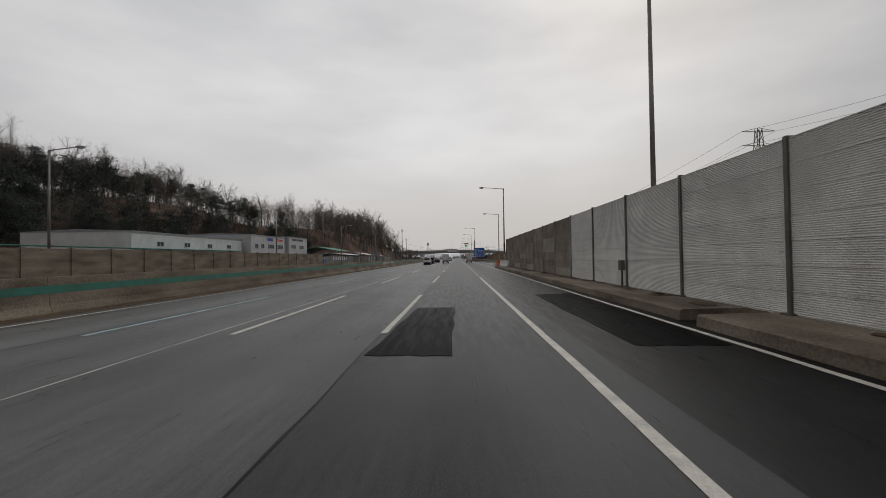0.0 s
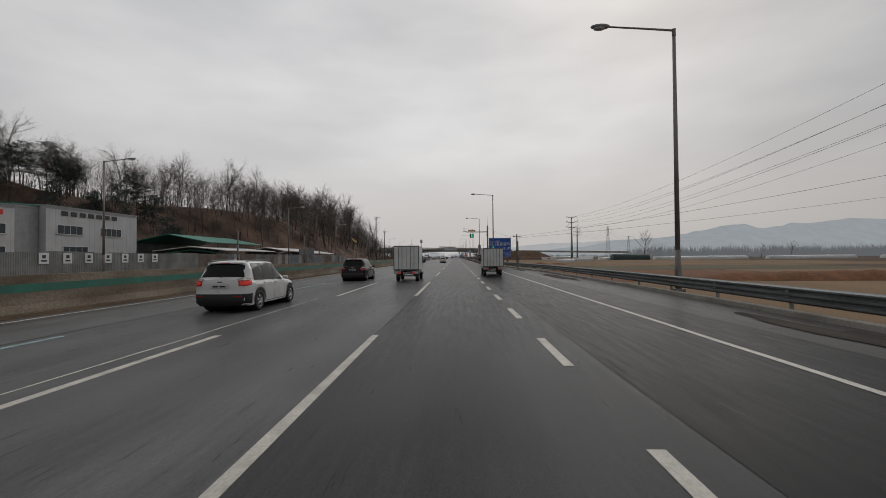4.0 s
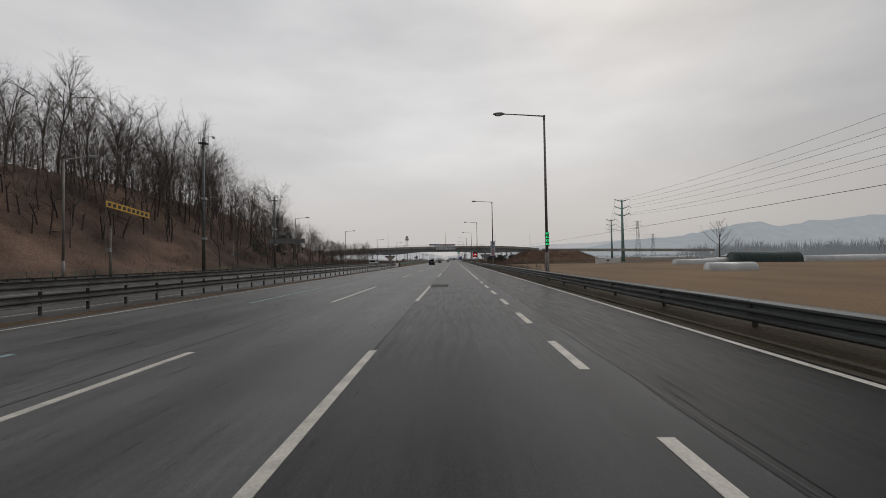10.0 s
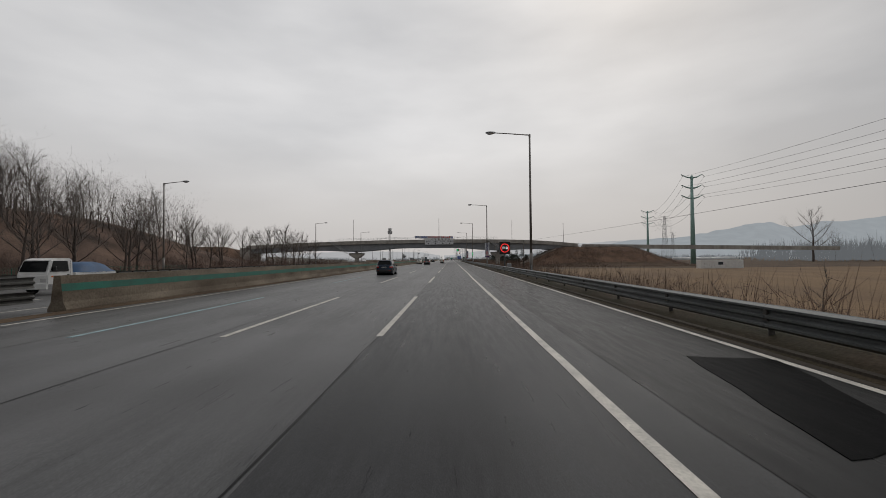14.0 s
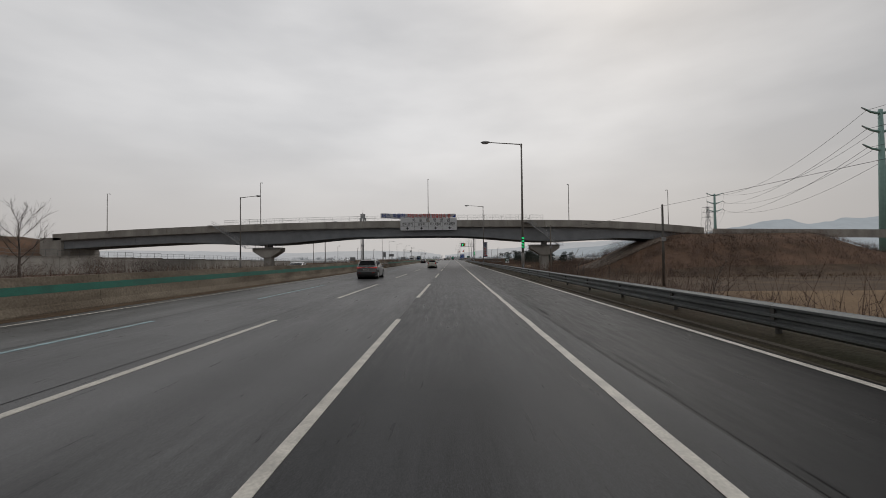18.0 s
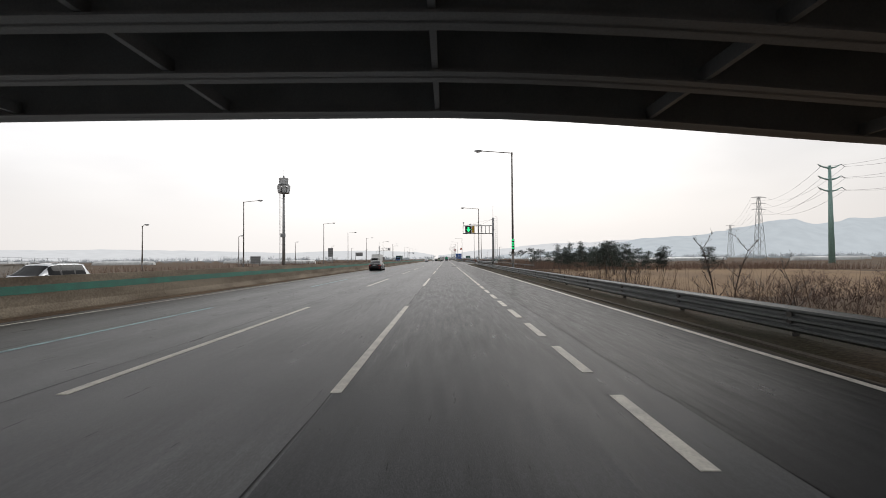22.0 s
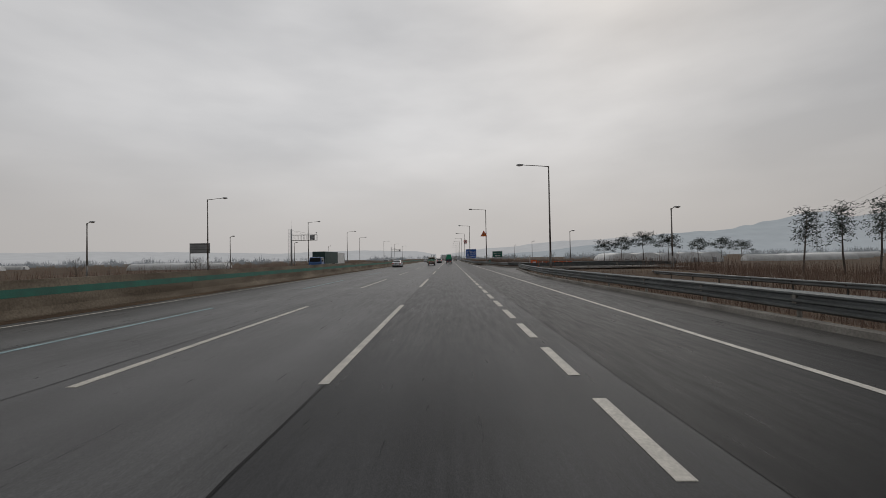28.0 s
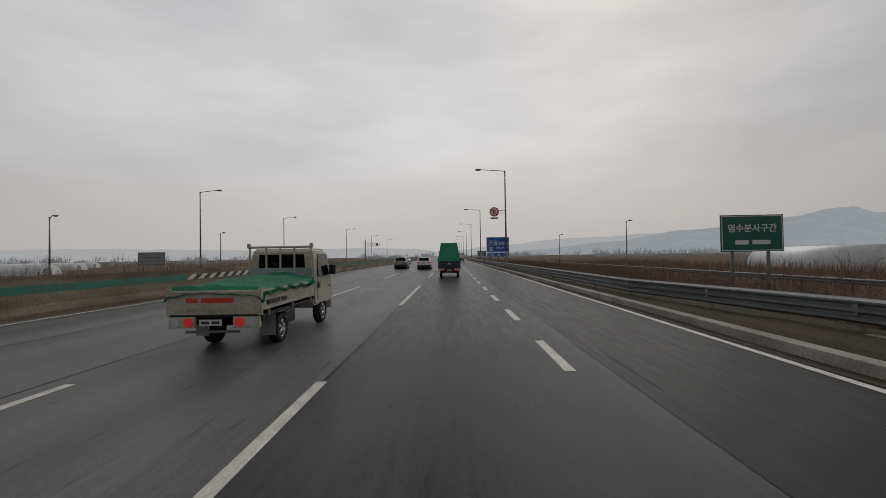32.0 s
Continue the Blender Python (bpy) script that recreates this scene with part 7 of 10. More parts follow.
    if q.get("rails"):
        for side in (1, -1):
            a, b = q["rails"]
            rb = bmesh.new()
            tube(rb, [tuple(point(y, 7.6) * 1) for y in np.linspace(a, b, 8)], 0.02, 6)
            for v in rb.verts:
                v.co.x *= side
                v.co.z += 0.045
            bmesh.ops.recalc_face_normals(rb, faces=rb.faces[:])
            part("roof_rail", rb, M["galv"], t)
    if q.get("spoiler"):
        ysp = q["spoiler"]
        zz = ip(top_p, ysp)
        part("spoiler", boxes((-hw * 0.64, hw * 0.64, ysp - 0.06, ysp + 0.14, zz - 0.03, zz + 0.014), bev=0.012), q["paint"], t)
        part("stop_lamp", boxes((-0.16, 0.16, ysp - 0.066, ysp - 0.05, zz - 0.024, zz - 0.006)), M["lamp_red"], t)
    fn = bmesh.new()
    prism(fn, [(-0.006, 0), (0.006, 0), (0.004, 0.07), (-0.004, 0.07)], 0, 0.16)
    for v in fn.verts:
        if v.co.z > 0.05:
            v.co.y = 0.02 + v.co.y * 0.3
    an = part("roof_aerial", fn, q["paint"], t)
    ay = q["aerial"]
    an.location = (0, ay, ip(top_p, ay) + 0.01)
    part("front_grille", boxes((-0.5, 0.5, L - 0.06, L + 0.01, 0.42, 0.62), bev=0.02), M["black_plastic"], t)
    return t


def suv(L, H, W=1.84, wb=2.68, R=0.345, belt=1.02, slope=0.42, **kw):
    d = dict(L=L, W=W, wb=wb, rear=0.93, R=R, clear=0.20,
             belt=[(0, belt + 0.02), (0.5, belt), (L * 0.62, belt - 0.06), (L * 0.72, belt - 0.10), (L, belt - 0.32)],
             top=[(0, belt + 0.04), (0.07, belt + 0.08), (slope, H - 0.05), (slope + 0.25, H - 0.01), (L * 0.42, H), (L * 0.55, H - 0.05), (L * 0.72, belt - 0.0), (L * 0.75, belt - 0.03), (L * 0.95, belt - 0.17), (L, belt - 0.28)],
             side_glass=[(0.55, 1.22), (1.30, 2.02), (2.10, 2.80)], handles=[1.32, 2.18], door_gaps=[1.26, 2.06, 2.95], mirror=L * 0.655, lean=0.12,
             rear_glass=(0.10, slope - 0.04), front_glass=(L * 0.57, L * 0.71), bump=0.62, tail=(0.80, 1.04, W / 2 - 0.34, 0.2), plate_z=0.86, badge_z=1.0,
             tumble=0.18, rails=(0.55, L * 0.52), spoiler=slope, wiper=(0.07, belt + 0.14), aerial=0.95, cladding=True)
    d.update(kw)
    d.setdefault("recess", d["paint"])
    return d


def sedan(L, H, W=1.87, wb=2.86, R=0.335, belt=0.93, **kw):
    d = dict(L=L, W=W, wb=wb, rear=1.08, R=R, clear=0.18,
             belt=[(0, 0.93), (0.4, belt + 0.03), (L * 0.5, belt), (L * 0.7, belt - 0.04), (L, 0.64)],
             top=[(0, 0.98), (0.35, 1.04), (0.75, 1.06), (1.45, H - 0.06), (1.9, H), (L * 0.50, H - 0.02), (L * 0.69, belt + 0.05), (L * 0.8, belt - 0.0), (L * 0.96, 0.76), (L, 0.66)],
             side_glass=[(1.22, 1.95), (2.03, 2.78)], handles=[1.55, 2.5], door_gaps=[1.30, 2.0, 2.95], mirror=L * 0.60, lean=0.22,
             rear_glass=(0.80, 1.40), front_glass=(L * 0.53, L * 0.675), bump=0.50, tail=(0.74, 0.90, W / 2 - 0.42, 0.22), plate_z=0.80, badge_z=0.94, aerial=1.55, handle_mat=M["chrome"], trim=True, slim=True)
    d.update(kw)
    d.setdefault("recess", d["paint"])
    d.setdefault("bumper_mat", d["paint"])
    return d


P_WHITE = paint("car_paint_white", (0.60, 0.60, 0.60), 0.3, 0.1)
P_SILVER = paint("car_paint_silver", (0.62, 0.63, 0.63), 0.32, 0.3)
P_SILVER2 = paint("car_paint_light_silver", (0.48, 0.50, 0.52), 0.3, 0.5)
P_GREY = paint("car_paint_grey", (0.115, 0.119, 0.122), 0.3, 0.4)
P_SLATE = paint("car_paint_slate", (0.012, 0.017, 0.026), 0.3, 0.2)
P_BLACK = paint("car_paint_black", (0.008, 0.008, 0.009), 0.2, 0.2)
P_CREAM = paint("car_paint_cream", (0.50, 0.48, 0.41), 0.35, 0.05)
P_BEIGE = paint("car_paint_champagne", (0.42, 0.40, 0.33), 0.3, 0.4)
P_BLUE = paint("car_paint_navy", (0.02, 0.03, 0.05), 0.3, 0.4)

car("suv", "white compact SUV on the motorway", (-7.3, 104.0, 0), suv(4.41, 1.68, 1.83, paint=P_WHITE, rim=M["rim"], lit=True, tail=(0.86, 1.14, 0.6, 0.2)))
car("suv", "black SUV with its amber indicator lit", (-7.4, 122.0, 0), suv(4.5, 1.66, 1.86, paint=P_BLACK, rim=M["rim"]))
car("fastback_car", "dark slate electric fastback car with black wheels", (-7.05, 146.9, 0), dict(
    L=4.75, W=1.92, wb=2.89, rear=0.96, R=0.345, clear=0.19, belt=[(0, 1.02), (0.5, 1.04), (2.3, 0.98), (3.2, 0.95), (4.75, 0.70)],
    top=[(0, 1.06), (0.3, 1.12), (0.5, 1.15), (1.5, 1.53), (2.2, 1.62), (2.8, 1.58), (3.7, 1.04), (4.0, 0.98), (4.6, 0.82), (4.75, 0.72)],
    side_glass=[(0.95, 1.75), (1.80, 2.55), (2.62, 3.30)], handles=[1.7, 2.5], door_gaps=[1.40, 2.2, 3.1], mirror=3.15, lean=0.22, rear_glass=(0.42, 1.5), front_glass=(2.85, 3.62),
    bump=0.50, tail=(0.88, 1.01, 0.42, 0.2), plate_z=0.84, badge_z=0.99, aerial=1.7, seam=0.66, bumper_mat=P_SLATE, diffuser=True, rear_shape=[(0.2, 0.08), (0.36, -0.04), (0.62, -0.05), (0.72, 0.02), (0.95, 0.02), (1.02, -0.05), (1.1, 0.0)], paint=P_SLATE, rim=M["rim_dark"], slim=True, plate="plate_blue", mirror_mat=M["black_plastic"]))
car("minivan", "silver seven-seat minivan with red lamps and black roof rails", (-3.62, 216.2, 0), suv(
    4.66, 1.63, 1.84, 2.76, paint=P_SILVER, rim=M["rim"], rear=0.95, belt=1.0, slope=0.32, lit=True, bump=0.45, mirror_mat=M["black_plastic"], tail=(0.82, 1.05, 0.52, 0.22), plate_z=0.83, skid=True, recess=P_SILVER, badge_z=0.95, step=0.585, seam=0.66, reflector=0.60,
    lamp=([(-0.30, 0.80), (0.3, 0.81)], [(-0.30, 0.99), (-0.08, 1.06), (0.08, 1.08), (0.3, 0.97)], -0.30, 0.30), rear_shape=[(0.2, 0.05), (0.32, -0.04), (0.58, -0.06), (0.66, 0.01), (0.95, 0.02), (1.1, 0.05)]))
car("suv", "dark navy SUV on the motorway", (-7.3, 372.0, 0), suv(4.5, 1.66, 1.86, paint=P_BLUE, rim=M["rim"]))
car("suv", "dark grey SUV with a thin red light bar", (-7.52, 456.9, 0), suv(4.67, 1.67, 1.85, 2.705, belt=1.07, slope=0.52, R=0.36, paint=P_GREY, rim=M["rim"], slim=True, lit=True, tail=(0.92, 1.10, 0.36, 0.24), bar=M["lamp_red"], badge_z=1.0, plate_z=0.83, trim=True))
car("sedan", "champagne beige saloon car on the inner lane", (-11.55, 477.9, 0), sedan(4.97, 1.45, 1.87, 2.87, paint=P_BEIGE, rim=M["rim"]))
hatch = dict(
    L=3.6, W=1.6, wb=2.40, rear=0.55, R=0.285, clear=0.2, belt=[(0, 0.98), (0.5, 0.97), (2.2, 0.90), (2.7, 0.88), (3.6, 0.68)],
    top=[(0, 1.0), (0.06, 1.04), (0.32, 1.42), (0.6, 1.47), (1.5, 1.49), (2.0, 1.44), (2.75, 0.98), (2.95, 0.93), (3.45, 0.78), (3.6, 0.70)],
    side_glass=[(0.62, 1.30), (1.40, 2.12)], handles=[0.98, 1.66], door_gaps=[0.78, 1.36, 2.28], mirror=2.18, lean=0.12, rear_glass=(0.075, 0.30), front_glass=(2.05, 2.68),
    bump=0.44, tail=(0.74, 1.08, 0.58, 0.16), lamp=([(-0.14, 0.74), (-0.05, 0.73), (0.1, 0.80), (0.2, 0.90)], [(-0.14, 0.80), (-0.08, 0.92), (-0.06, 1.04), (0.06, 1.10), (0.2, 1.08)], -0.14, 0.2), clear_top=False, seam=0.665, diffuser=True, reflector=0.545, pillar=False, rear_shape=[(0.2, 0.05), (0.32, -0.04), (0.56, -0.05), (0.68, 0.0), (0.95, 0.02), (1.05, 0.05)], plate_z=0.52, badge_z=0.88, wiper=(0.06, 1.09), spoiler=0.34, aerial=0.62, paint=P_CREAM, bumper_mat=P_CREAM, recess=P_CREAM, mirror_mat=M["black_plastic"], rim=M["rim"], handle_mat=M["chrome"], trim=True)
car("hatchback", "small cream hatchback with tall red lamps", (-3.66, 495.35, 0), hatch)
car("sedan", "large black saloon car with bright alloy wheels", (-10.75, 575.4, 0), sedan(4.99, 1.48, 1.89, 3.0, 0.35, paint=P_BLACK, rim=M["rim"], rear=1.1))
car("sedan", "silver saloon car on the inner lane", (-10.7, 741.5, 0), sedan(4.92, 1.46, 1.85, 2.94, paint=P_SILVER2, rim=M["rim"], lit=True))
car("suv", "dark grey SUV far along the motorway", (-6.9, 808, 0), suv(4.5, 1.68, 1.86, paint=P_GREY, rim=M["rim"]))
car("minivan", "white minivan far along the motorway", (-3.3, 803.5, 0), suv(4.66, 1.63, 1.84, 2.76, paint=P_WHITE, rim=M["rim"], lit=True, tail=(0.82, 1.05, 0.52, 0.22)))
car("sedan", "white saloon car far along the motorway", (-10.6, 850, 0), sedan(4.9, 1.46, paint=P_WHITE, rim=M["rim"]))


# ------------------------------------------------------------------ trucks
def truck_cab(t, w, y0, y1, z0, z1, mat, nose=0.28):
    """A cab-over cabin: body, panes, mirrors, lamps. y1 is the front."""
    bm = bmesh.new()
    h = z1 - z0
    side = [(y0, z0), (y0, z0 + h * 0.90), (y0 + 0.10, z1), (y1 - nose - 0.35, z1), (y1 - nose, z1 - 0.10), (y1 - 0.05, z0 + h * 0.46), (y1, z0 + h * 0.38), (y1, z0)]
    prof = [bm.verts.new((-w / 2, y, z)) for y, z in side]
    f = bm.faces.new(prof)
    ex = bmesh.ops.extrude_face_region(bm, geom=[f])
    bmesh.ops.translate(bm, verts=[v for v in ex["geom"] if isinstance(v, bmesh.types.BMVert)], vec=(w, 0, 0))
    bmesh.ops.recalc_face_normals(bm, faces=bm.faces[:])
    for v in bm.verts:
        if v.co.z > z0 + h * 0.55:
            v.co.x *= 0.92
    bmesh.ops.bevel(bm, geom=bm.edges[:], offset=0.055, segments=3, affect="EDGES")
    cab = part("cabin", bm, mat, t, smooth=False)
    zb, zt = z0 + h * 0.50, z0 + h * 0.90
    for s in (1, -1):
        bm = bmesh.new()
        xa, xb = s * (w / 2 + 0.006), s * (w / 2 * 0.93 + 0.006)
        y2 = y1 - nose - 0.10
        vs = [bm.verts.new(p) for p in ((xa, y0 + 0.32, zb), (xa, y1 - 0.16, zb), (xb, y2, zt), (xb, y0 + 0.36, zt))]
        bm.faces.new(vs)
        bmesh.ops.recalc_face_normals(bm, faces=bm.faces[:])
        part("side_window", bm, M["glass"], cab)
        part("door_handle", boxes((s * w / 2 - 0.012, s * w / 2 + 0.012, y0 + 0.3, y0 + 0.42, zb - 0.3, zb - 0.15), bev=0.006), M["black_plastic"], cab)
        part("door_gap", boxes((s * w / 2 - 0.006, s * w / 2 + 0.004, y0 + 0.24, y0 + 0.25, z0 + 0.15, zt)), M["black_plastic"], cab)
        part("door_mirror", boxes((s * (w / 2 + 0.10) - 0.09, s * (w / 2 + 0.10) + 0.09, y1 - 0.36, y1 - 0.28, zb + 0.02, zb + 0.3), bev=0.03), M["black_plastic"], cab)
        part("mirror_arm", boxes((min(s * (w / 2 - 0.03), s * (w / 2 + 0.1)), max(s * (w / 2 - 0.03), s * (w / 2 + 0.1)), y1 - 0.34, y1 - 0.31, zb + 0.06, zb + 0.09)), M["black_plastic"], cab)
        part("headlamp", boxes((min(s * w * 0.28, s * w * 0.46), max(s * w * 0.28, s * w * 0.46), y1 - 0.02, y1 + 0.012, z0 + 0.18, z0 + 0.36), bev=0.01), M["lamp_clear"], cab)
        part("indicator", boxes((s * w / 2 - 0.008, s * w / 2 + 0.012, y1 - 0.34, y1 - 0.24, z0 + 0.42, z0 + 0.49), bev=0.004), M["lamp_orange"], cab)
    bm = bmesh.new()
    vs = [bm.verts.new(p) for p in ((-w / 2 * 0.86, y1 - 0.03, zb), (w / 2 * 0.86, y1 - 0.03, zb), (w / 2 * 0.80, y1 - nose + 0.03, zt), (-w / 2 * 0.80, y1 - nose + 0.03, zt))]
    bm.faces.new(vs)
    part("windscreen", bm, M["glass"], cab)
    bm = bmesh.new()
    vs = [bm.verts.new(p) for p in ((-w * 0.36, y0 - 0.008, zb + 0.06), (w * 0.36, y0 - 0.008, zb + 0.06), (w * 0.34, y0 - 0.008, zt), (-w * 0.34, y0 - 0.008, zt))]
    bm.faces.new(vs)
    part("rear_window", bm, M["glass"], cab)
    part("bumper", boxes((-w / 2 + 0.02, w / 2 - 0.02, y1 - 0.1, y1 + 0.04, z0 - 0.22, z0 + 0.1), bev=0.03), mat, cab)
    return cab


def chassis(t, w, y0, y1, z):
    for x in (-0.38, 0.38):
        part("frame_rail", boxes((x - 0.05, x + 0.05, y0, y1, z - 0.2, z - 0.03)), M["black_plastic"], t)
    part("fuel_tank", boxes((w / 2 - 0.55, w / 2 - 0.12, (y0 + y1) / 2 - 0.35, (y0 + y1) / 2 + 0.3, z - 0.42, z - 0.1), bev=0.06), M["black_plastic"], t)
    part("battery_box", boxes((-w / 2 + 0.12, -w / 2 + 0.5, (y0 + y1) / 2 - 0.35, (y0 + y1) / 2 + 0.1, z - 0.42, z - 0.1), bev=0.03), M["black_plastic"], t)


def tail_set(t, w, z, y=-0.02, round_lamps=False, lit=True):
    for s in (1, -1):
        bx = part("lamp_box", boxes((min(s * (w / 2 - 0.52), s * (w / 2 - 0.03)), max(s * (w / 2 - 0.52), s * (w / 2 - 0.03)), y, y + 0.08, z - 0.1, z + 0.1), bev=0.01), M["grey_paint"] if not round_lamps else P_CAB, t)
        for k, m in ((0.40, "lamp_red_lit" if lit else "lamp_red"), (0.16, "lamp_clear")):
            bm = bmesh.new()
            c = s * (w / 2 - k)
            if round_lamps:
                tube(bm, [(c, y - 0.02, z), (c, y + 0.01, z)], 0.085, 16)
            else:
                box(bm, c - 0.09, c + 0.09, y - 0.012, y + 0.01, z - 0.06, z + 0.06)
            part("tail_lamp", bm, M[m], bx)


P_CAB = paint("truck_paint_cream", (0.42, 0.385, 0.315), 0.4, 0.05)
P_BED = surf("truck_bed_cream", (0.43, 0.40, 0.335), 0.55, 0.1, var=0.2, scale=2.2, fine=14, bump=0.08, col2=(0.27, 0.235, 0.18), spot=0.40)
P_PANEL = surf("truck_headboard_blue_grey", (0.27, 0.33, 0.34), 0.5, var=0.15)


def flatbed(at):
    """A one-ton dropside truck with a netted load."""
    W = 1.74
    t = thing("flatbed_truck", "cream one-ton dropside truck with a green net over its bed", "truck", at)
    chassis(t, W, 0.15, 3.4, 0.74)
    zb, zt = 0.80, 1.18
    part("bed_floor", boxes((-W / 2, W / 2, 0.04, 3.06, zb - 0.1, zb)), M["black_plastic"], t)
    for nm, b in (("tailgate", (-W / 2, W / 2, 0.0, 0.045)), ("headboard_base", (-W / 2, W / 2, 3.03, 3.07))):
        g = part(nm, boxes((b[0], b[1], b[2], b[3], zb - 0.06, zt), bev=0.008), P_BED, t)
        if nm == "tailgate":
            for z in (zb + 0.02, zb + 0.06, zt - 0.03):
                part("rib", boxes((-W / 2 + 0.02, W / 2 - 0.02, -0.012, 0.0, z - 0.012, z + 0.012)), P_BED, g)
            part("brand_bars", boxes((-0.52, -0.30, -0.006, -0.001, zb + 0.16, zb + 0.245), (-0.24, 0.36, -0.006, -0.001, zb + 0.16, zb + 0.245)), M["ink_red"], g, "red maker's lettering as plain bars")
    for s in (1, -1):
        x0, x1 = sorted((s * (W / 2), s * (W / 2 - 0.04)))
        g = part("side_gate", boxes((x0, x1, 0.05, 3.03, zb - 0.06, zt), bev=0.008), P_BED, t)
        for z in (zb + 0.03, zb + 0.2, zt - 0.03):
            a, b = sorted((s * W / 2, s * (W / 2 + 0.014)))
            part("rib", boxes((a, b, 0.07, 3.0, z - 0.014, z + 0.014)), P_BED, g)
        a, b = sorted((s * W / 2, s * (W / 2 + 0.018)))
        part("lettering_bars", boxes((a, b, 0.25, 0.38, zb + 0.09, zb + 0.17), (a, b, 0.45, 0.85, zb + 0.09, zb + 0.17), (a, b, 0.95, 1.2, zb + 0.09, zb + 0.17)), M["ink"], g)
        part("corner_post", boxes((s * (W / 2 - 0.02) - 0.035, s * (W / 2 - 0.02) + 0.035, -0.01, 0.06, zb - 0.08, zt + 0.04), bev=0.006), P_BED, t)
        for y in (0.3, 1.5, 2.7):
            part("latch", boxes((s * (W / 2 + 0.012) - 0.015, s * (W / 2 + 0.012) + 0.015, y - 0.05, y + 0.05, zb - 0.12, zb), bev=0.004), M["steel_post"], g)
    # headboard with guard bars
    hb = part("headboard", boxes((-W / 2 + 0.06, W / 2 - 0.06, 3.075, 3.11, zt - 0.1, zt + 0.33), bev=0.006), P_PANEL, t, "blue-grey headboard")
    part("stripe", boxes((-W / 2 + 0.07, W / 2 - 0.07, 3.068, 3.074, zt + 0.05, zt + 0.085)), M["yellow"], hb)
    for x in (-0.78, -0.36, 0.0, 0.36, 0.78):
        bm = bmesh.new()
        tube(bm, [(x, 3.09, zt + 0.3), (x, 3.09, zt + 0.86)], 0.026, 8)
        part("guard_bar", bm, P_CAB, hb)
    bm = bmesh.new()
    tube(bm, [(-0.82, 3.09, zt + 0.86), (0.82, 3.09, zt + 0.86)], 0.03, 8)
    part("guard_bar", bm, P_CAB, hb)
    part("horn_bracket", boxes((-0.84, -0.76, 3.05, 3.13, zt + 0.84, zt + 0.96), (0.76, 0.84, 3.05, 3.13, zt + 0.84, zt + 0.96), bev=0.01), P_CAB, hb)
    truck_cab(t, 1.70, 3.18, 4.78, 0.52, 2.0, P_CAB)
    for s in (1, -1):
        wheel(t, s * (W / 2 - 0.2), 1.25, 0.30, 0.2, s, M["rim"], "truck_r")
        wheel(t, s * (W / 2 - 0.14), 3.95, 0.33, 0.2, s, M["rim"], "truck_f")
        part("mud_flap", boxes((s * (W / 2 - 0.2) - 0.13, s * (W / 2 - 0.2) + 0.13, 0.78, 0.80, 0.22, 0.72)), M["grey_paint"], t)
        bm = bmesh.new()
        prism(bm, [(s * (W / 2 - 0.34), 0.72), (s * (W / 2 - 0.04), 0.72), (s * (W / 2 - 0.04), 0.66), (s * (W / 2 - 0.34), 0.66)], 0.86, 1.64)
        part("mudguard", bm, M["grey_paint"], t)
    tail_set(t, W, 0.60, -0.01, True)
    number_plate(t, -0.02, 0.60, "plate", 0.42, -0.05)
    part("rear_bar", boxes((-0.55, 0.45, 0.02, 0.07, 0.40, 0.45), bev=0.01), M["steel_post"], t)
    # netted load: an uneven sheet over the bed
    bm = bmesh.new()
    nxn, nyn = 22, 34
    r = random.Random(9)
    g = []
    for j in range(nyn + 1):
        row = []
        for i in range(nxn + 1):
            u, v = i / nxn * 2 - 1, j / nyn
            x, y = u * (W / 2 + 0.05), -0.06 + v * 3.1
            z = zt + 0.03 + 0.16 * (1 - u * u) * (0.4 + 0.6 * smooth(0.1, 0.7, v)) + 0.06 * noise.noise((x * 3, y * 2.2, 1)) + 0.025 * noise.noise((x * 9, y * 8, 2))
            if abs(u) > 0.94:
                z -= 0.10 + 0.04 * noise.noise((x, y * 4, 3))
            if v < 0.03:
                z -= 0.14
            row.append(bm.verts.new((x, y, z)))
        g.append(row)
    for j in range(nyn):
        for i in range(nxn):
            bm.faces.new((g[j][i], g[j][i + 1], g[j + 1][i + 1], g[j + 1][i]))
    bmesh.ops.solidify(bm, geom=bm.faces[:], thickness=0.012)
    tagged(part("load_net", bm, M["tarp_green"], None, smooth=True), "bright green net stretched over a truck load", "net").matrix_basis = pose(*at)
    return t


flatbed((-4.1, 755.55, 0))


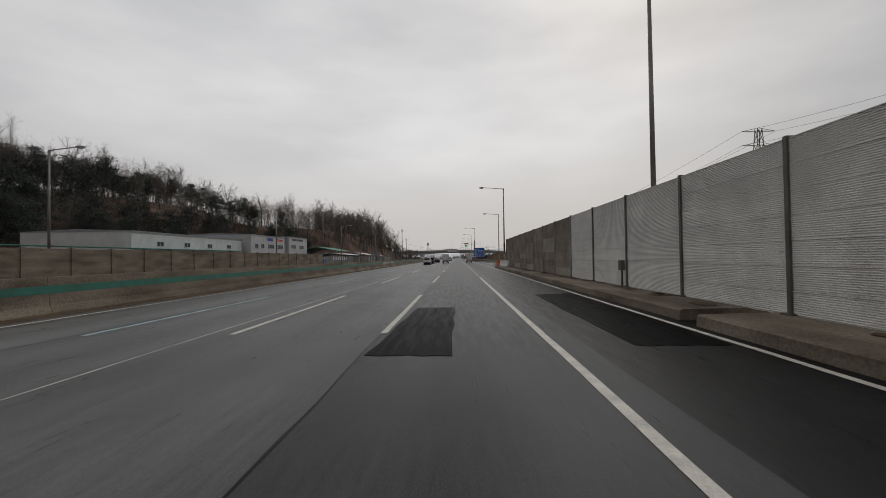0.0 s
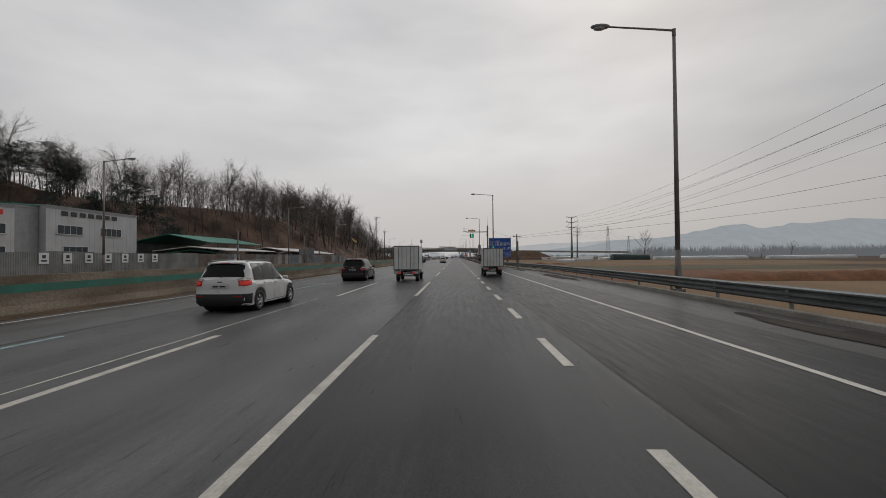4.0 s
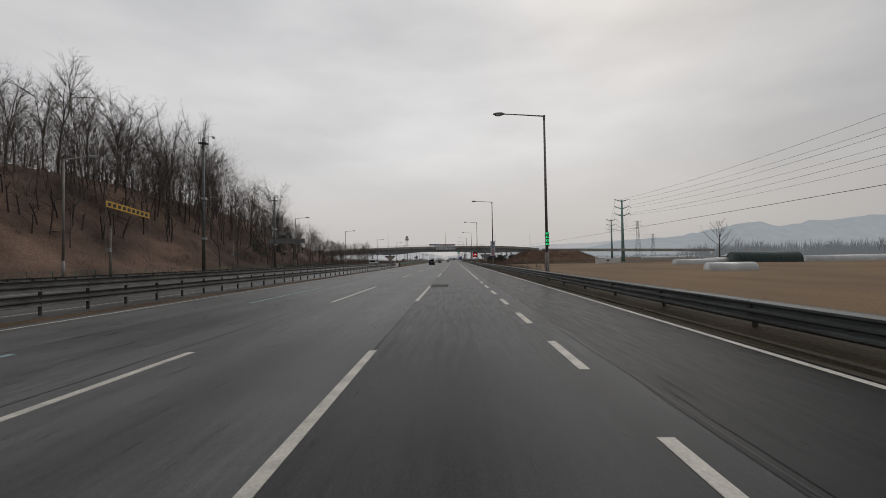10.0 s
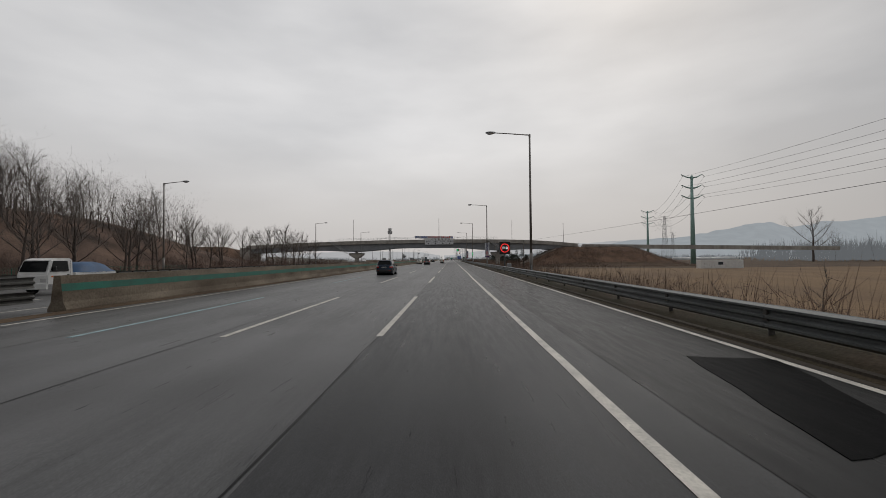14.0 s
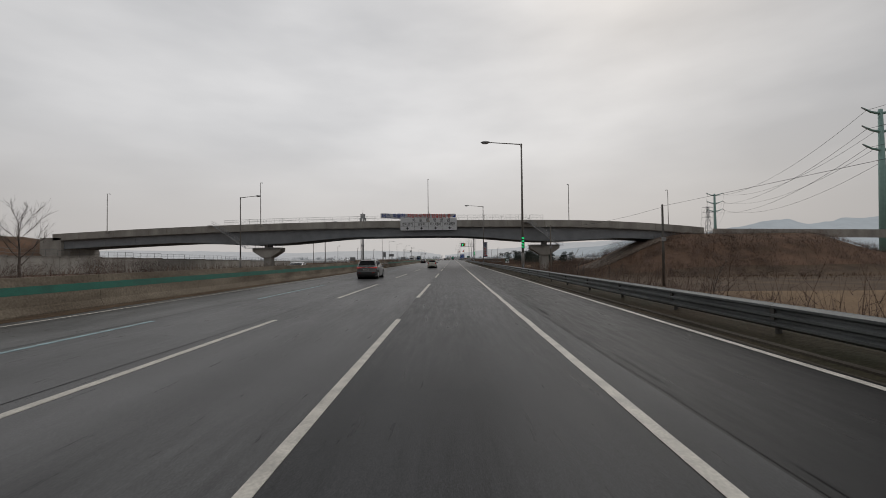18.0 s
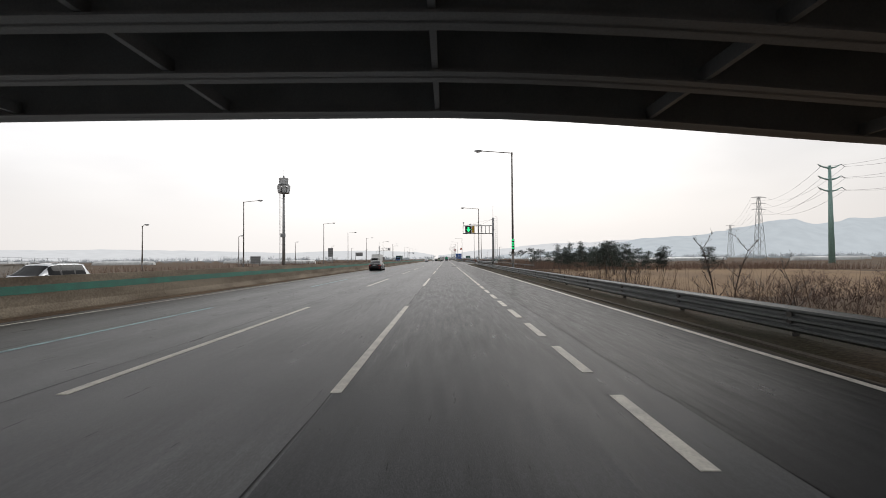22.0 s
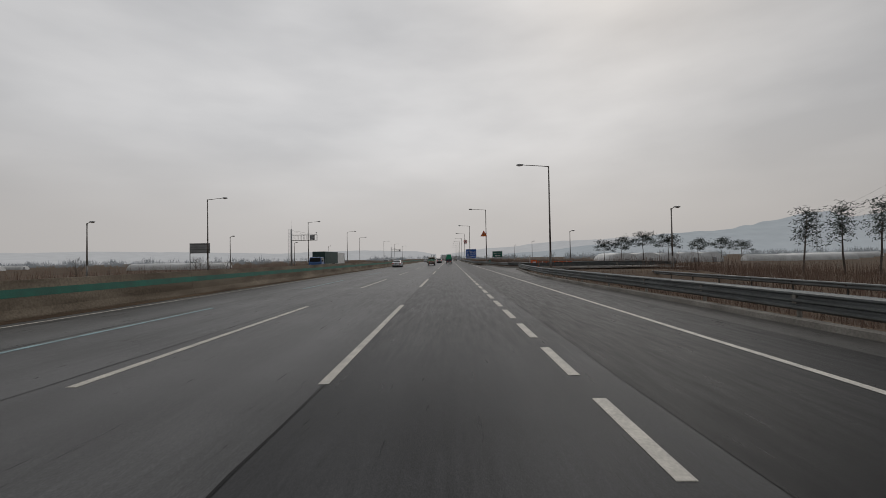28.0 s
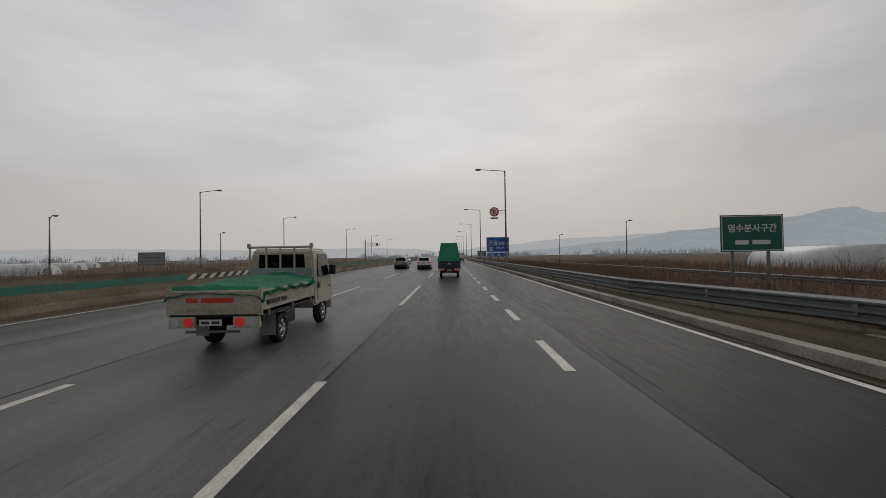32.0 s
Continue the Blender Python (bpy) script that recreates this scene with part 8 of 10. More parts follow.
def covered_truck(at):
    """A navy small truck with a tall green tarpaulin hood."""
    W = 1.76
    t = thing("covered_truck", "navy small truck with a tall green tarpaulin hood", "truck", at)
    chassis(t, W, 0.15, 3.6, 0.78)
    part("bed_floor", boxes((-W / 2, W / 2, 0.04, 3.3, 0.74, 0.84)), M["black_plastic"], t)
    part("tailgate", boxes((-W / 2, W / 2, 0, 0.05, 0.8, 1.35), bev=0.01), M["navy_truck"], t)
    part("badge", boxes((-0.12, 0.12, -0.012, 0, 1.05, 1.2), bev=0.02), M["grey_paint"], t)
    for s in (1, -1):
        x0, x1 = sorted((s * W / 2, s * (W / 2 - 0.05)))
        part("side_gate", boxes((x0, x1, 0.05, 3.3, 0.8, 1.35), bev=0.01), M["navy_truck"], t)
        wheel(t, s * (W / 2 - 0.2), 1.25, 0.31, 0.2, s, M["rim"], "truck_r2")
        wheel(t, s * (W / 2 - 0.14), 4.2, 0.33, 0.2, s, M["rim"], "truck_f2")
    bm = bmesh.new()
    pts = []
    for j in range(15):
        y = 0.02 + 3.24 * j / 14
        row = []
        for i in range(17):
            a = math.pi * i / 16
            x = math.cos(a) * (W / 2 - 0.02) * (1.0 if 0.25 < i / 16 < 0.75 else 1.0)
            k = math.sin(a)
            z = 1.33 + 1.42 * min(1.0, k * 2.3)
            sq = 1 - 0.24 * smooth(1.4, 2.75, z)
            row.append(bm.verts.new((max(-1, min(1, math.cos(a) * 1.35)) * (W / 2 - 0.02) * sq, y + (0.12 * smooth(1.4, 2.75, z) if j == 0 else 0), z + 0.03 * noise.noise((x * 4, y * 3, 5)))))
        pts.append(row)
    for A, B in zip(pts, pts[1:]):
        for i in range(16):
            bm.faces.new((A[i], A[i + 1], B[i + 1], B[i]))
    bm.faces.new(pts[0])
    bm.faces.new(pts[-1][::-1])
    bmesh.ops.recalc_face_normals(bm, faces=bm.faces[:])
    part("hood", bm, M["tarp_green"], t, "green tarpaulin hood")
    for y in (0.02, 1.1, 2.2):
        bm = bmesh.new()
        tube(bm, [(-W / 2 + 0.06, y, 1.35), (-W / 2 + 0.2, y - 0.015, 2.5), (-0.4, y - 0.01, 2.77)], 0.014, 5)
        tube(bm, [(W / 2 - 0.06, y, 1.35), (W / 2 - 0.2, y - 0.015, 2.5), (0.4, y - 0.01, 2.77)], 0.014, 5)
        part("hoop_seam", bm, M["tarp_green"], t)
    truck_cab(t, 1.72, 3.4, 5.0, 0.52, 2.0, M["navy_truck"])
    tail_set(t, W, 0.66)
    number_plate(t, -0.02, 0.62, "plate", 0.42)
    part("rear_bar", boxes((-0.7, 0.7, 0.02, 0.08, 0.38, 0.46), bev=0.01), M["black_plastic"], t)
    return t


covered_truck((0.1, 781.5, 0))


def box_truck(at, label, W=1.8, L=3.0, H=2.55, facing=0, cabmat=None, boxmat=None, cab=1.75, lamps=True, zb=0.85):
    t = thing("box_truck", label, "truck", at, turn=facing)
    chassis(t, W, 0.15, L + 0.4, 0.8)
    b = part("cargo_box", boxes((-W / 2, W / 2, 0, L, zb, H), bev=0.02), boxmat or M["white_paint"], t)
    part("door_seam", boxes((-0.008, 0.008, -0.006, 0.004, zb + 0.06, H - 0.06)), M["black_plastic"], b)
    for x in (-0.55, -0.3, 0.3, 0.55):
        bm = bmesh.new()
        tube(bm, [(x * W / 1.8, -0.02, zb + 0.06), (x * W / 1.8, -0.02, H - 0.06)], 0.016, 6)
        part("lock_rod", bm, M["galv"], b)
    part("box_frame", boxes((-W / 2 - 0.01, W / 2 + 0.01, -0.012, 0.05, H - 0.06, H + 0.01), (-W / 2 - 0.01, W / 2 + 0.01, -0.012, 0.05, zb - 0.02, zb + 0.05), (-W / 2 - 0.01, -W / 2 + 0.05, -0.012, 0.05, zb + 0.05, H - 0.06), (W / 2 - 0.05, W / 2 + 0.01, -0.012, 0.05, zb + 0.05, H - 0.06)), M["galv"], b)
    for k in range(int(L)):
        for s in (1, -1):
            a, c = sorted((s * W / 2, s * (W / 2 + 0.012)))
            part("side_rib", boxes((a, c, k + 0.5, k + 0.54, zb + 0.05, H - 0.05)), boxmat or M["white_paint"], b)
    k = H / 2.55
    truck_cab(t, W - 0.06, L + 0.12, L + 0.12 + cab, 0.55, 2.0 * max(1, k * 0.88), cabmat or M["white_paint"])
    R = 0.31 if W < 2.2 else 0.5
    for s in (1, -1):
        wheel(t, s * (W / 2 - 0.2), L * 0.34, R, 0.24, s, M["rim"], "box_r%.1f" % R)
        if W > 2.2:
            wheel(t, s * (W / 2 - 0.2), L * 0.34 - 1.25, R, 0.24, s, M["rim"], "box_r%.1f" % R)
        wheel(t, s * (W / 2 - 0.16), L + 0.12 + cab * 0.45, R, 0.22, s, M["rim"], "box_f%.1f" % R)
    if lamps:
        tail_set(t, W, zb - 0.2)
        number_plate(t, -0.02, zb - 0.25, "plate", 0.42)
    part("rear_bar", boxes((-W * 0.42, W * 0.42, 0.02, 0.08, 0.38, 0.46), bev=0.01), M["black_plastic"], t)
    return t


box_truck((-3.3, 121.0, 0), "white box van truck with rear doors shut")
box_truck((3.6, 129.5, 0), "white box truck on the outer lane", 1.8, 3.0, 2.5)
box_truck((-3.0, 900, 0), "white box truck far along the motorway", 2.3, 6, 3.4)
box_truck((3.4, 880, 0), "white box truck far along the outer lane", 1.8, 3.0, 2.5)
box_truck((-25, 745.5, 0), "dark green container truck with a blue cab on the opposite carriageway", 2.45, 9.5, 3.4, 180, paint("truck_paint_blue", (0.02, 0.09, 0.26), 0.4, 0.1), surf("container_green", (0.02, 0.055, 0.05), 0.6, var=0.2), cab=2.2, zb=1.0)
box_truck((-20.5, 642, 0), "white lorry with a box body on the opposite carriageway", 2.3, 6, 3.1, 180)
box_truck((-27, 760, 0), "white refrigerated truck on the opposite carriageway", 2.3, 7, 3.4, 180)


def tarp_pickup(at):
    t = thing("pickup_truck", "white small truck with a blue tarpaulin load", "truck", at, turn=180)
    chassis(t, 1.7, 0.15, 3.3, 0.78)
    part("bed", boxes((-0.85, 0.85, 0, 2.9, 0.8, 1.15), bev=0.01), M["white_paint"], t)
    bm = bmesh.new()
    g = []
    for j in range(13):
        row = []
        for i in range(11):
            u, v = i / 5 - 1, j / 12
            x, y = u * 0.86, v * 2.85
            row.append(bm.verts.new((x, y, 1.12 + 0.62 * (1 - abs(u) ** 3) * (1 - abs(2 * v - 1) ** 4) + 0.08 * noise.noise((x * 3, y * 3, 7)))))
        g.append(row)
    for A, B in zip(g, g[1:]):
        for i in range(10):
            bm.faces.new((A[i], A[i + 1], B[i + 1], B[i]))
    part("tarpaulin", bm, M["tarp_blue"], t, "creased blue tarpaulin", smooth=True)
    truck_cab(t, 1.68, 3.0, 4.6, 0.52, 1.95, M["white_paint"])
    for s in (1, -1):
        wheel(t, s * 0.68, 1.1, 0.3, 0.2, s, M["rim"], "pk")
        wheel(t, s * 0.72, 3.8, 0.3, 0.2, s, M["rim"], "pk")


tarp_pickup((-19.2, 238, 0))
tarp_pickup((-22, 352, 0))
car("sedan", "white saloon car on the opposite carriageway", (-17.5, 470, 0), sedan(4.9, 1.46, paint=P_WHITE, rim=M["rim"]), 180)
car("suv", "grey SUV on the opposite carriageway", (-21, 536, 0), suv(4.6, 1.66, paint=P_SILVER2, rim=M["rim"]), 180)
car("sedan", "white saloon car far on the opposite carriageway", (-21, 800, 0), sedan(4.9, 1.46, paint=P_WHITE, rim=M["rim"]), 180)

# ------------------------------------------------------------------ buildings on the far side
def building(x0, x1, y0, y1, h, name, label, wall_mat, windows=(), signs=(), roof_mat=None, bands=()):
    """A plain industrial building whose long front faces the road (+x). windows: (y, z, w, h) on that front, or ('s', x, z, w, h) on the -y end."""
    cx, cy = (x0 + x1) / 2, (y0 + y1) / 2
    zg = min(ground_z(cx, cy), ground_z(x1, y0)) - 0.2
    t = thing(name, label, "building", (cx, cy, zg))
    hx, hy = (x1 - x0) / 2, (y1 - y0) / 2
    hh = h - zg
    part("wall", boxes((hx - 0.2, hx, -hy, hy, 0, hh)), wall_mat, t)
    part("wall", boxes((-hx, -hx + 0.2, -hy, hy, 0, hh)), wall_mat, t)
    part("wall", boxes((-hx + 0.2, hx - 0.2, -hy, -hy + 0.2, 0, hh)), wall_mat, t)
    part("wall", boxes((-hx + 0.2, hx - 0.2, hy - 0.2, hy, 0, hh)), wall_mat, t)
    bm = bmesh.new()
    prism(bm, [(-hx - 0.15, hh), (hx + 0.15, hh), (hx + 0.15, hh + 0.15), (0, hh + 0.55), (-hx - 0.15, hh + 0.15)], -hy - 0.1, hy + 0.1)
    part("roof", bm, roof_mat or M["grey_paint"], t)
    part("eaves_trim", boxes((hx + 0.004, hx + 0.06, -hy, hy, hh - 0.35, hh - 0.02)), M["grey_paint"], t)
    for k in range(int((y1 - y0) / 1.0)):
        part("cladding_seam", boxes((hx, hx + 0.012, -hy + k + 0.5, -hy + k + 0.53, 0.2, hh - 0.4)), wall_mat, t) if (y1 - y0) < 40 else None
    for w in windows:
        if w[0] == "s":
            _, x, z, ww, wh = w
            f = part("window", boxes((x - cx - ww / 2 - 0.08, x - cx + ww / 2 + 0.08, -hy - 0.05, -hy + 0.05, z - zg - wh / 2 - 0.08, z - zg + wh / 2 + 0.08)), M["white_paint"], t)
            part("pane", boxes((x - cx - ww / 2, x - cx - 0.03, -hy - 0.058, -hy - 0.05, z - zg - wh / 2, z - zg + wh / 2), (x - cx + 0.03, x - cx + ww / 2, -hy - 0.058, -hy - 0.05, z - zg - wh / 2, z - zg + wh / 2)), M["glass_far"], f)
        else:
            y, z, ww, wh = w
            f = part("window", boxes((hx - 0.05, hx + 0.05, y - cy - ww / 2 - 0.08, y - cy + ww / 2 + 0.08, z - zg - wh / 2 - 0.08, z - zg + wh / 2 + 0.08)), M["white_paint"], t)
            n = max(1, round(ww / 1.2))
            for k in range(n):
                a, b = y - cy - ww / 2 + ww * k / n, y - cy - ww / 2 + ww * (k + 1) / n
                part("pane", boxes((hx + 0.05, hx + 0.058, a + 0.03, b - 0.03, z - zg - wh / 2, z - zg + wh / 2)), M["glass_far"], f)
            part("sill", boxes((hx, hx + 0.14, y - cy - ww / 2 - 0.1, y - cy + ww / 2 + 0.1, z - zg - wh / 2 - 0.14, z - zg - wh / 2 - 0.08)), M["grey_paint"], f)
    for y, z, ww, wh, mt in signs:
        part("sign_shape", boxes((hx + 0.02, hx + 0.10, y - cy - ww / 2, y - cy + ww / 2, z - zg - wh / 2, z - zg + wh / 2), bev=0.03), M[mt], t)
    for z0, z1, mt in bands:
        part("wall_band", boxes((hx + 0.004, hx + 0.02, -hy + 0.05, hy - 0.05, z0 - zg, z1 - zg)), M[mt], t)
    return t


clad = surf("white_cladding", (0.60, 0.61, 0.61), 0.5, var=0.12, scale=0.5, fine=8, bump=0.05)
clad2 = surf("grey_white_cladding", (0.50, 0.51, 0.52), 0.5, var=0.12, scale=0.4, fine=8, bump=0.05)
building(-84, -62, 80, 122, 7.6, "warehouse", "long white clad warehouse behind a concrete wall", clad, [(88 + k * 9, 5.4, 2.0, 0.9) for k in range(4)])
building(-82, -60, 123.5, 147.5, 9.2, "office_building", "white two-storey factory office with coloured signs", clad2, [(127, 6.0, 2.2, 1.3), (131, 6.0, 2.2, 1.3), (137, 6.0, 4.6, 1.3), (144, 6.0, 4.6, 1.3), (137, 3.0, 4.6, 1.2), (144, 3.0, 4.6, 1.2)],
         [(134, 8.2, 0.5, 0.7, "ink"), (136.6, 8.2, 3.6, 0.9, "ink_blue"), (142.2, 8.2, 0.9, 0.9, "lamp_orange"), (144.6, 8.2, 2.6, 0.7, "ink_red")])
building(-80, -60, 152, 170, 9.8, "office_building", "white factory building with dark grey lettering bars", clad2, [(156, 6.4, 4.4, 1.3), (164, 6.4, 4.4, 1.3), (157, 3.2, 4.4, 1.2)],
         [(155 + 1.6 * k, 8.9, 1.1, 0.7, "ink") for k in range(7)])
building(-78, -61, 148, 151.8, 9.6, "stair_tower", "grey link tower with a teal curved roof between factories", M["grey_paint"], roof_mat=M["teal_roof"])
t = thing("canopy_roof", "teal metal awning roof along a warehouse", "canopy", (-60.5, 84, 0))
part("roof_sheet", boxes((-1.4, 1.2, -36, 36, 4.2, 4.32)), M["teal_roof"], t)
for k in range(10):
    part("post", boxes((1.0, 1.1, -35 + k * 7.7, -34.9 + k * 7.7, -0.3, 4.2)), M["galv"], t)


def shed(x0, x1, y0, y1, z, ridge, mat, label):
    t = thing("shed", label, "shed", ((x0 + x1) / 2, (y0 + y1) / 2, -0.15))
    hx, hy = (x1 - x0) / 2, (y1 - y0) / 2
    bm = bmesh.new()
    prism(bm, [(-hx - 0.3, z), (0, ridge), (hx + 0.3, z), (hx + 0.3, z + 0.12), (0, ridge + 0.12), (-hx - 0.3, z + 0.12)], -hy - 0.2, hy + 0.2)
    part("roof", bm, mat, t)
    part("back_wall", boxes((-hx, -hx + 0.15, -hy, hy, 0, z)), M["tin_wall"], t)
    for k in range(max(2, int((y1 - y0) / 4)) + 1):
        y = -hy + 2 * hy * k / max(2, int((y1 - y0) / 4))
        part("post", boxes((hx - 0.12, hx, y - 0.06, y + 0.06, 0, z)), M["steel_post"], t)
    r = random.Random(int(y0))
    for k in range(int((y1 - y0) / 3)):
        c = (-hy + 1.5 + 3 * k)
        part("stored_crate", boxes((hx - 2.2, hx - 0.9, c - 0.8, c + 0.8, 0, r.uniform(0.8, 2.0)), bev=0.03), r.choice([M["tarp_blue"], M["wood_pole"], M["grey_paint"], M["white_paint"], M["steel_post"]]), t)
    return t


shed(-66, -50, 176, 200, 5.2, 6.9, M["teal_roof"], "open storage shed with a teal roof")
shed(-52, -42, 196, 216, 3.6, 4.5, M["white_paint"], "low storage shed with a pale metal roof")
shed(-52, -42, 217, 237, 3.2, 4.1, M["white_paint"], "low storage shed with a pale metal roof")
shed(-58, -44, 172, 194, 3.4, 4.2, M["white_paint"], "low storage shed with a pale metal roof")
shed(-56, -46, 172.5, 176, 3.0, 3.6, M["teal_roof"], "small storage shed with a teal roof")

# retaining wall and sheet fence across the motorway
w = thing("concrete_wall", "stained brown concrete wall across the motorway", "wall", (-33.9, -60, -0.2))
for k in range(38):
    y = 4.4 * k
    part("wall_panel", boxes((-0.15, 0.15, y + 0.03, y + 4.37, 0, 3.15)), M["concrete_dirty"], w)
    part("pilaster", boxes((-0.2, 0.24, y - 0.16, y + 0.16, 0, 3.22)), M["concrete_dirty"], w)
fence = thing("sheet_fence", "patched corrugated sheet fence across the motorway", "fence", (-37.2, 116, -0.2))


def corrugated(mat):
    bm = bmesh.new()
    last = None
    for i in range(21):
        y = i * 0.1
        x = 0.03 * (i % 2)
        row = (bm.verts.new((x, y, 0)), bm.verts.new((x, y, 2.7)))
        if last:
            bm.faces.new((last[0], row[0], row[1], last[1]))
        last = row
    return finish("sheet", bm, mat)


sheets = [corrugated(m) for m in (M["tin_wall"], surf("sheet_grey_blue", (0.20, 0.22, 0.24), 0.6, var=0.3), surf("sheet_brown", (0.19, 0.15, 0.12), 0.7, var=0.35), surf("sheet_pale", (0.38, 0.38, 0.36), 0.6, var=0.25))]
r = random.Random(4)
for k in range(60):
    o = part("fence_sheet", sheets[0] if k < 18 else r.choice(sheets), None, fence)
    o.location = (0, k * 2.0, r.uniform(-0.08, 0.1))
    if k % 2 == 0:
        part("post", boxes((-0.08, -0.02, k * 2.0 - 0.04, k * 2.0 + 0.04, -0.1, 2.75)), M["galv"], fence)
for k in range(7):
    b = part("name_board", boxes((0.06, 0.1, 12 + k * 2.4, 12.95 + k * 2.4, 1.6, 2.6)), M["sign_white"], fence)
    part("lettering_bar", boxes((0.1, 0.104, 12.2 + k * 2.4, 12.75 + k * 2.4, 1.8, 1.95), (0.1, 0.104, 12.3 + k * 2.4, 12.65 + k * 2.4, 2.1, 2.4)), M["ink"], b)
t = thing("skip_container", "blue open steel skip beside a concrete wall", "container", (-36.2, 110, -0.1))
part("body", boxes((-1.1, 1.1, -4, 4, 0.1, 2.0), bev=0.05), paint("skip_blue", (0.02, 0.10, 0.24), 0.5, 0.1), t)
for k in range(6):
    part("rib", boxes((1.1, 1.18, -3.6 + k * 1.4, -3.5 + k * 1.4, 0.15, 1.95)), M["tarp_blue"], t)
# wire fence at the foot of the slope
wf = thing("wire_fence", "low green wire fence at the foot of a bare slope", "fence", (-38.8, 240, -0.1))
for k in range(60):
    bm = bmesh.new()
    tube(bm, [(0, k * 2.5, 0), (0, k * 2.5, 1.3)], 0.03, 5)
    part("post", bm, M["paint_green"], wf)
bm = bmesh.new()
for z in (0.2, 0.5, 0.8, 1.1, 1.28):
    tube(bm, [(0, 0, z), (0, 147.5, z)], 0.01, 4)
for k in range(590):
    tube(bm, [(0, k * 0.25, 0.1), (0, k * 0.25, 1.28)], 0.006, 3, cap=False)
tagged(part("mesh_wires", bm, M["paint_green"], wf), kind="stuff")
t = thing("slope_banner", "long yellow advertising banner on a wooded slope", "banner", (-48, 294.3, hill_z(-48, 294) + 1.2), turn=0)
b = bmesh.new()
vs = [b.verts.new(p) for p in ((0, -4.3, 6.1), (0, 4.3, 5.2), (0, 4.3, 6.1), (0, -4.3, 7.0))]
b.faces.new(vs)
part("cloth", b, M["yellow"], t)
for k in range(9):
    y = -3.95 + k * 0.9
    z = 6.55 - 0.9 * (y + 4.3) / 8.6
    part("lettering_bar", boxes((0.01, 0.02, y, y + 0.58, z - 0.28, z + 0.2)), M["ink"], t)
for y in (-4.25, 4.25):
    bm = bmesh.new()
    tube(bm, [(-0.05, y, -3), (-0.05, y, 7.1 if y < 0 else 6.2)], 0.06, 6)
    part("post", bm, M["wood_pole"], t)

# ramp wall beyond the far side after the overpass
w = thing("ramp_wall", "pale concrete retaining wall of a side ramp with a railing", "wall", (-62, 470, -1.2))
for k in range(14):
    y = k * 8
    z = 3.9 - 0.06 * k * 2
    part("wall_panel", boxes((-0.3, 0.3, y + 0.02, y + 7.98, -1.0, z)), M["concrete_bridge"], w)
    part("coping", boxes((-0.4, 0.4, y + 0.02, y + 7.98, z, z + 0.18)), M["concrete"], w)
    for j in range(4):
        bm = bmesh.new()
        tube(bm, [(0, y + 2 * j, z + 0.15), (0, y + 2 * j, z + 1.2)], 0.03, 5)
        part("rail_post", bm, M["galv"], w)
    bm = bmesh.new()
    for dz in (0.6, 1.15):
        tube(bm, [(0, y, z + dz), (0, y + 8, z + dz)], 0.025, 5)
    part("rail", bm, M["galv"], w)


# ------------------------------------------------------------------ greenhouses and far sheds
def hoop_house(x, y, w, ln, h, mat, label, turn=0.0, ribs=True):
    t = thing("greenhouse", label, "greenhouse", (x, y, ground_z(x, y) - 0.05), group="hoop greenhouses", turn=turn)
    bm = bmesh.new()
    rows = []
    for j in (0, 1):
        rows.append([bm.verts.new((-w / 2 * math.cos(math.pi * i / 12), (j - 0.5) * ln, h * math.sin(math.pi * i / 12) ** 0.8)) for i in range(13)])
    for i in range(12):
        bm.faces.new((rows[0][i], rows[0][i + 1], rows[1][i + 1], rows[1][i]))
    bm.faces.new(rows[0])
    bm.faces.new(rows[1][::-1])
    bmesh.ops.recalc_face_normals(bm, faces=bm.faces[:])
    part("cover", bm, mat, t, smooth=True)
    if ribs:
        for k in range(int(ln / 2) + 1):
            y2 = -ln / 2 + k * ln / int(ln / 2)
            bm = bmesh.new()
            tube(bm, [(-(w / 2 + 0.02) * math.cos(math.pi * i / 8), y2, (h + 0.03) * math.sin(math.pi * i / 8) ** 0.8) for i in range(9)], 0.05, 4, cap=False)
            part("hoop", bm, M["galv"], t)
    part("door", boxes((-0.8, 0.8, -ln / 2 - 0.06, -ln / 2 - 0.01, 0, min(2.0, h * 0.8))), M["grey_paint"], t)
    return t


hoop_house(130, 416, 9, 26, 4.6, M["film_dark"], "dark green covered hoop barn in a field", 90)
t = hoop_house(113, 420, 6, 9, 2.4, M["film"], "small white film greenhouse in a field", 90, False)
hoop_house(60, 327, 5, 9, 2.0, M["film"], "small white film greenhouse in a field", 80, False)
hoop_house(88, 392, 5, 14, 2.2, M["film"], "small white film greenhouse in a field", 90, False)
for k in range(9):
    hoop_house(170 + 42 * k, 420 + 22 * (k % 2), 7, 40, 2.8, M["film"], "long white film greenhouse across the fields", 90, False)
for k in range(8):
    hoop_house(150 + 45 * k, 840 + 40 * (k % 3), 8, 44, 3.0, M["film"], "long white film greenhouse across the fields", 90, False)
for k in range(5):
    hoop_house(66 + 11 * k, 826 + 5 * k, 8, 26, 4.2, M["film"], "white film greenhouse beside the service road", 0, False)
for k in range(9):
    hoop_house(-130 - 44 * k, 860 + 60 * (k % 3), 9, 46, 3.0, M["film"], "long white film greenhouse across the far fields", 90, False)
t = thing("site_container", "pale grey portable site cabin at a field edge", "cabin", (78, 452, ground_z(78, 452)))
part("body", boxes((-6, 6, -1.3, 1.3, 0.1, 2.6), bev=0.03), M["white_paint"], t)
part("window", boxes((-1.2, 0.2, -1.34, -1.3, 1.2, 2.0)), M["glass_far"], t)
part("base", boxes((-5.8, 5.8, -1.2, 1.2, 0, 0.1)), M["concrete"], t)
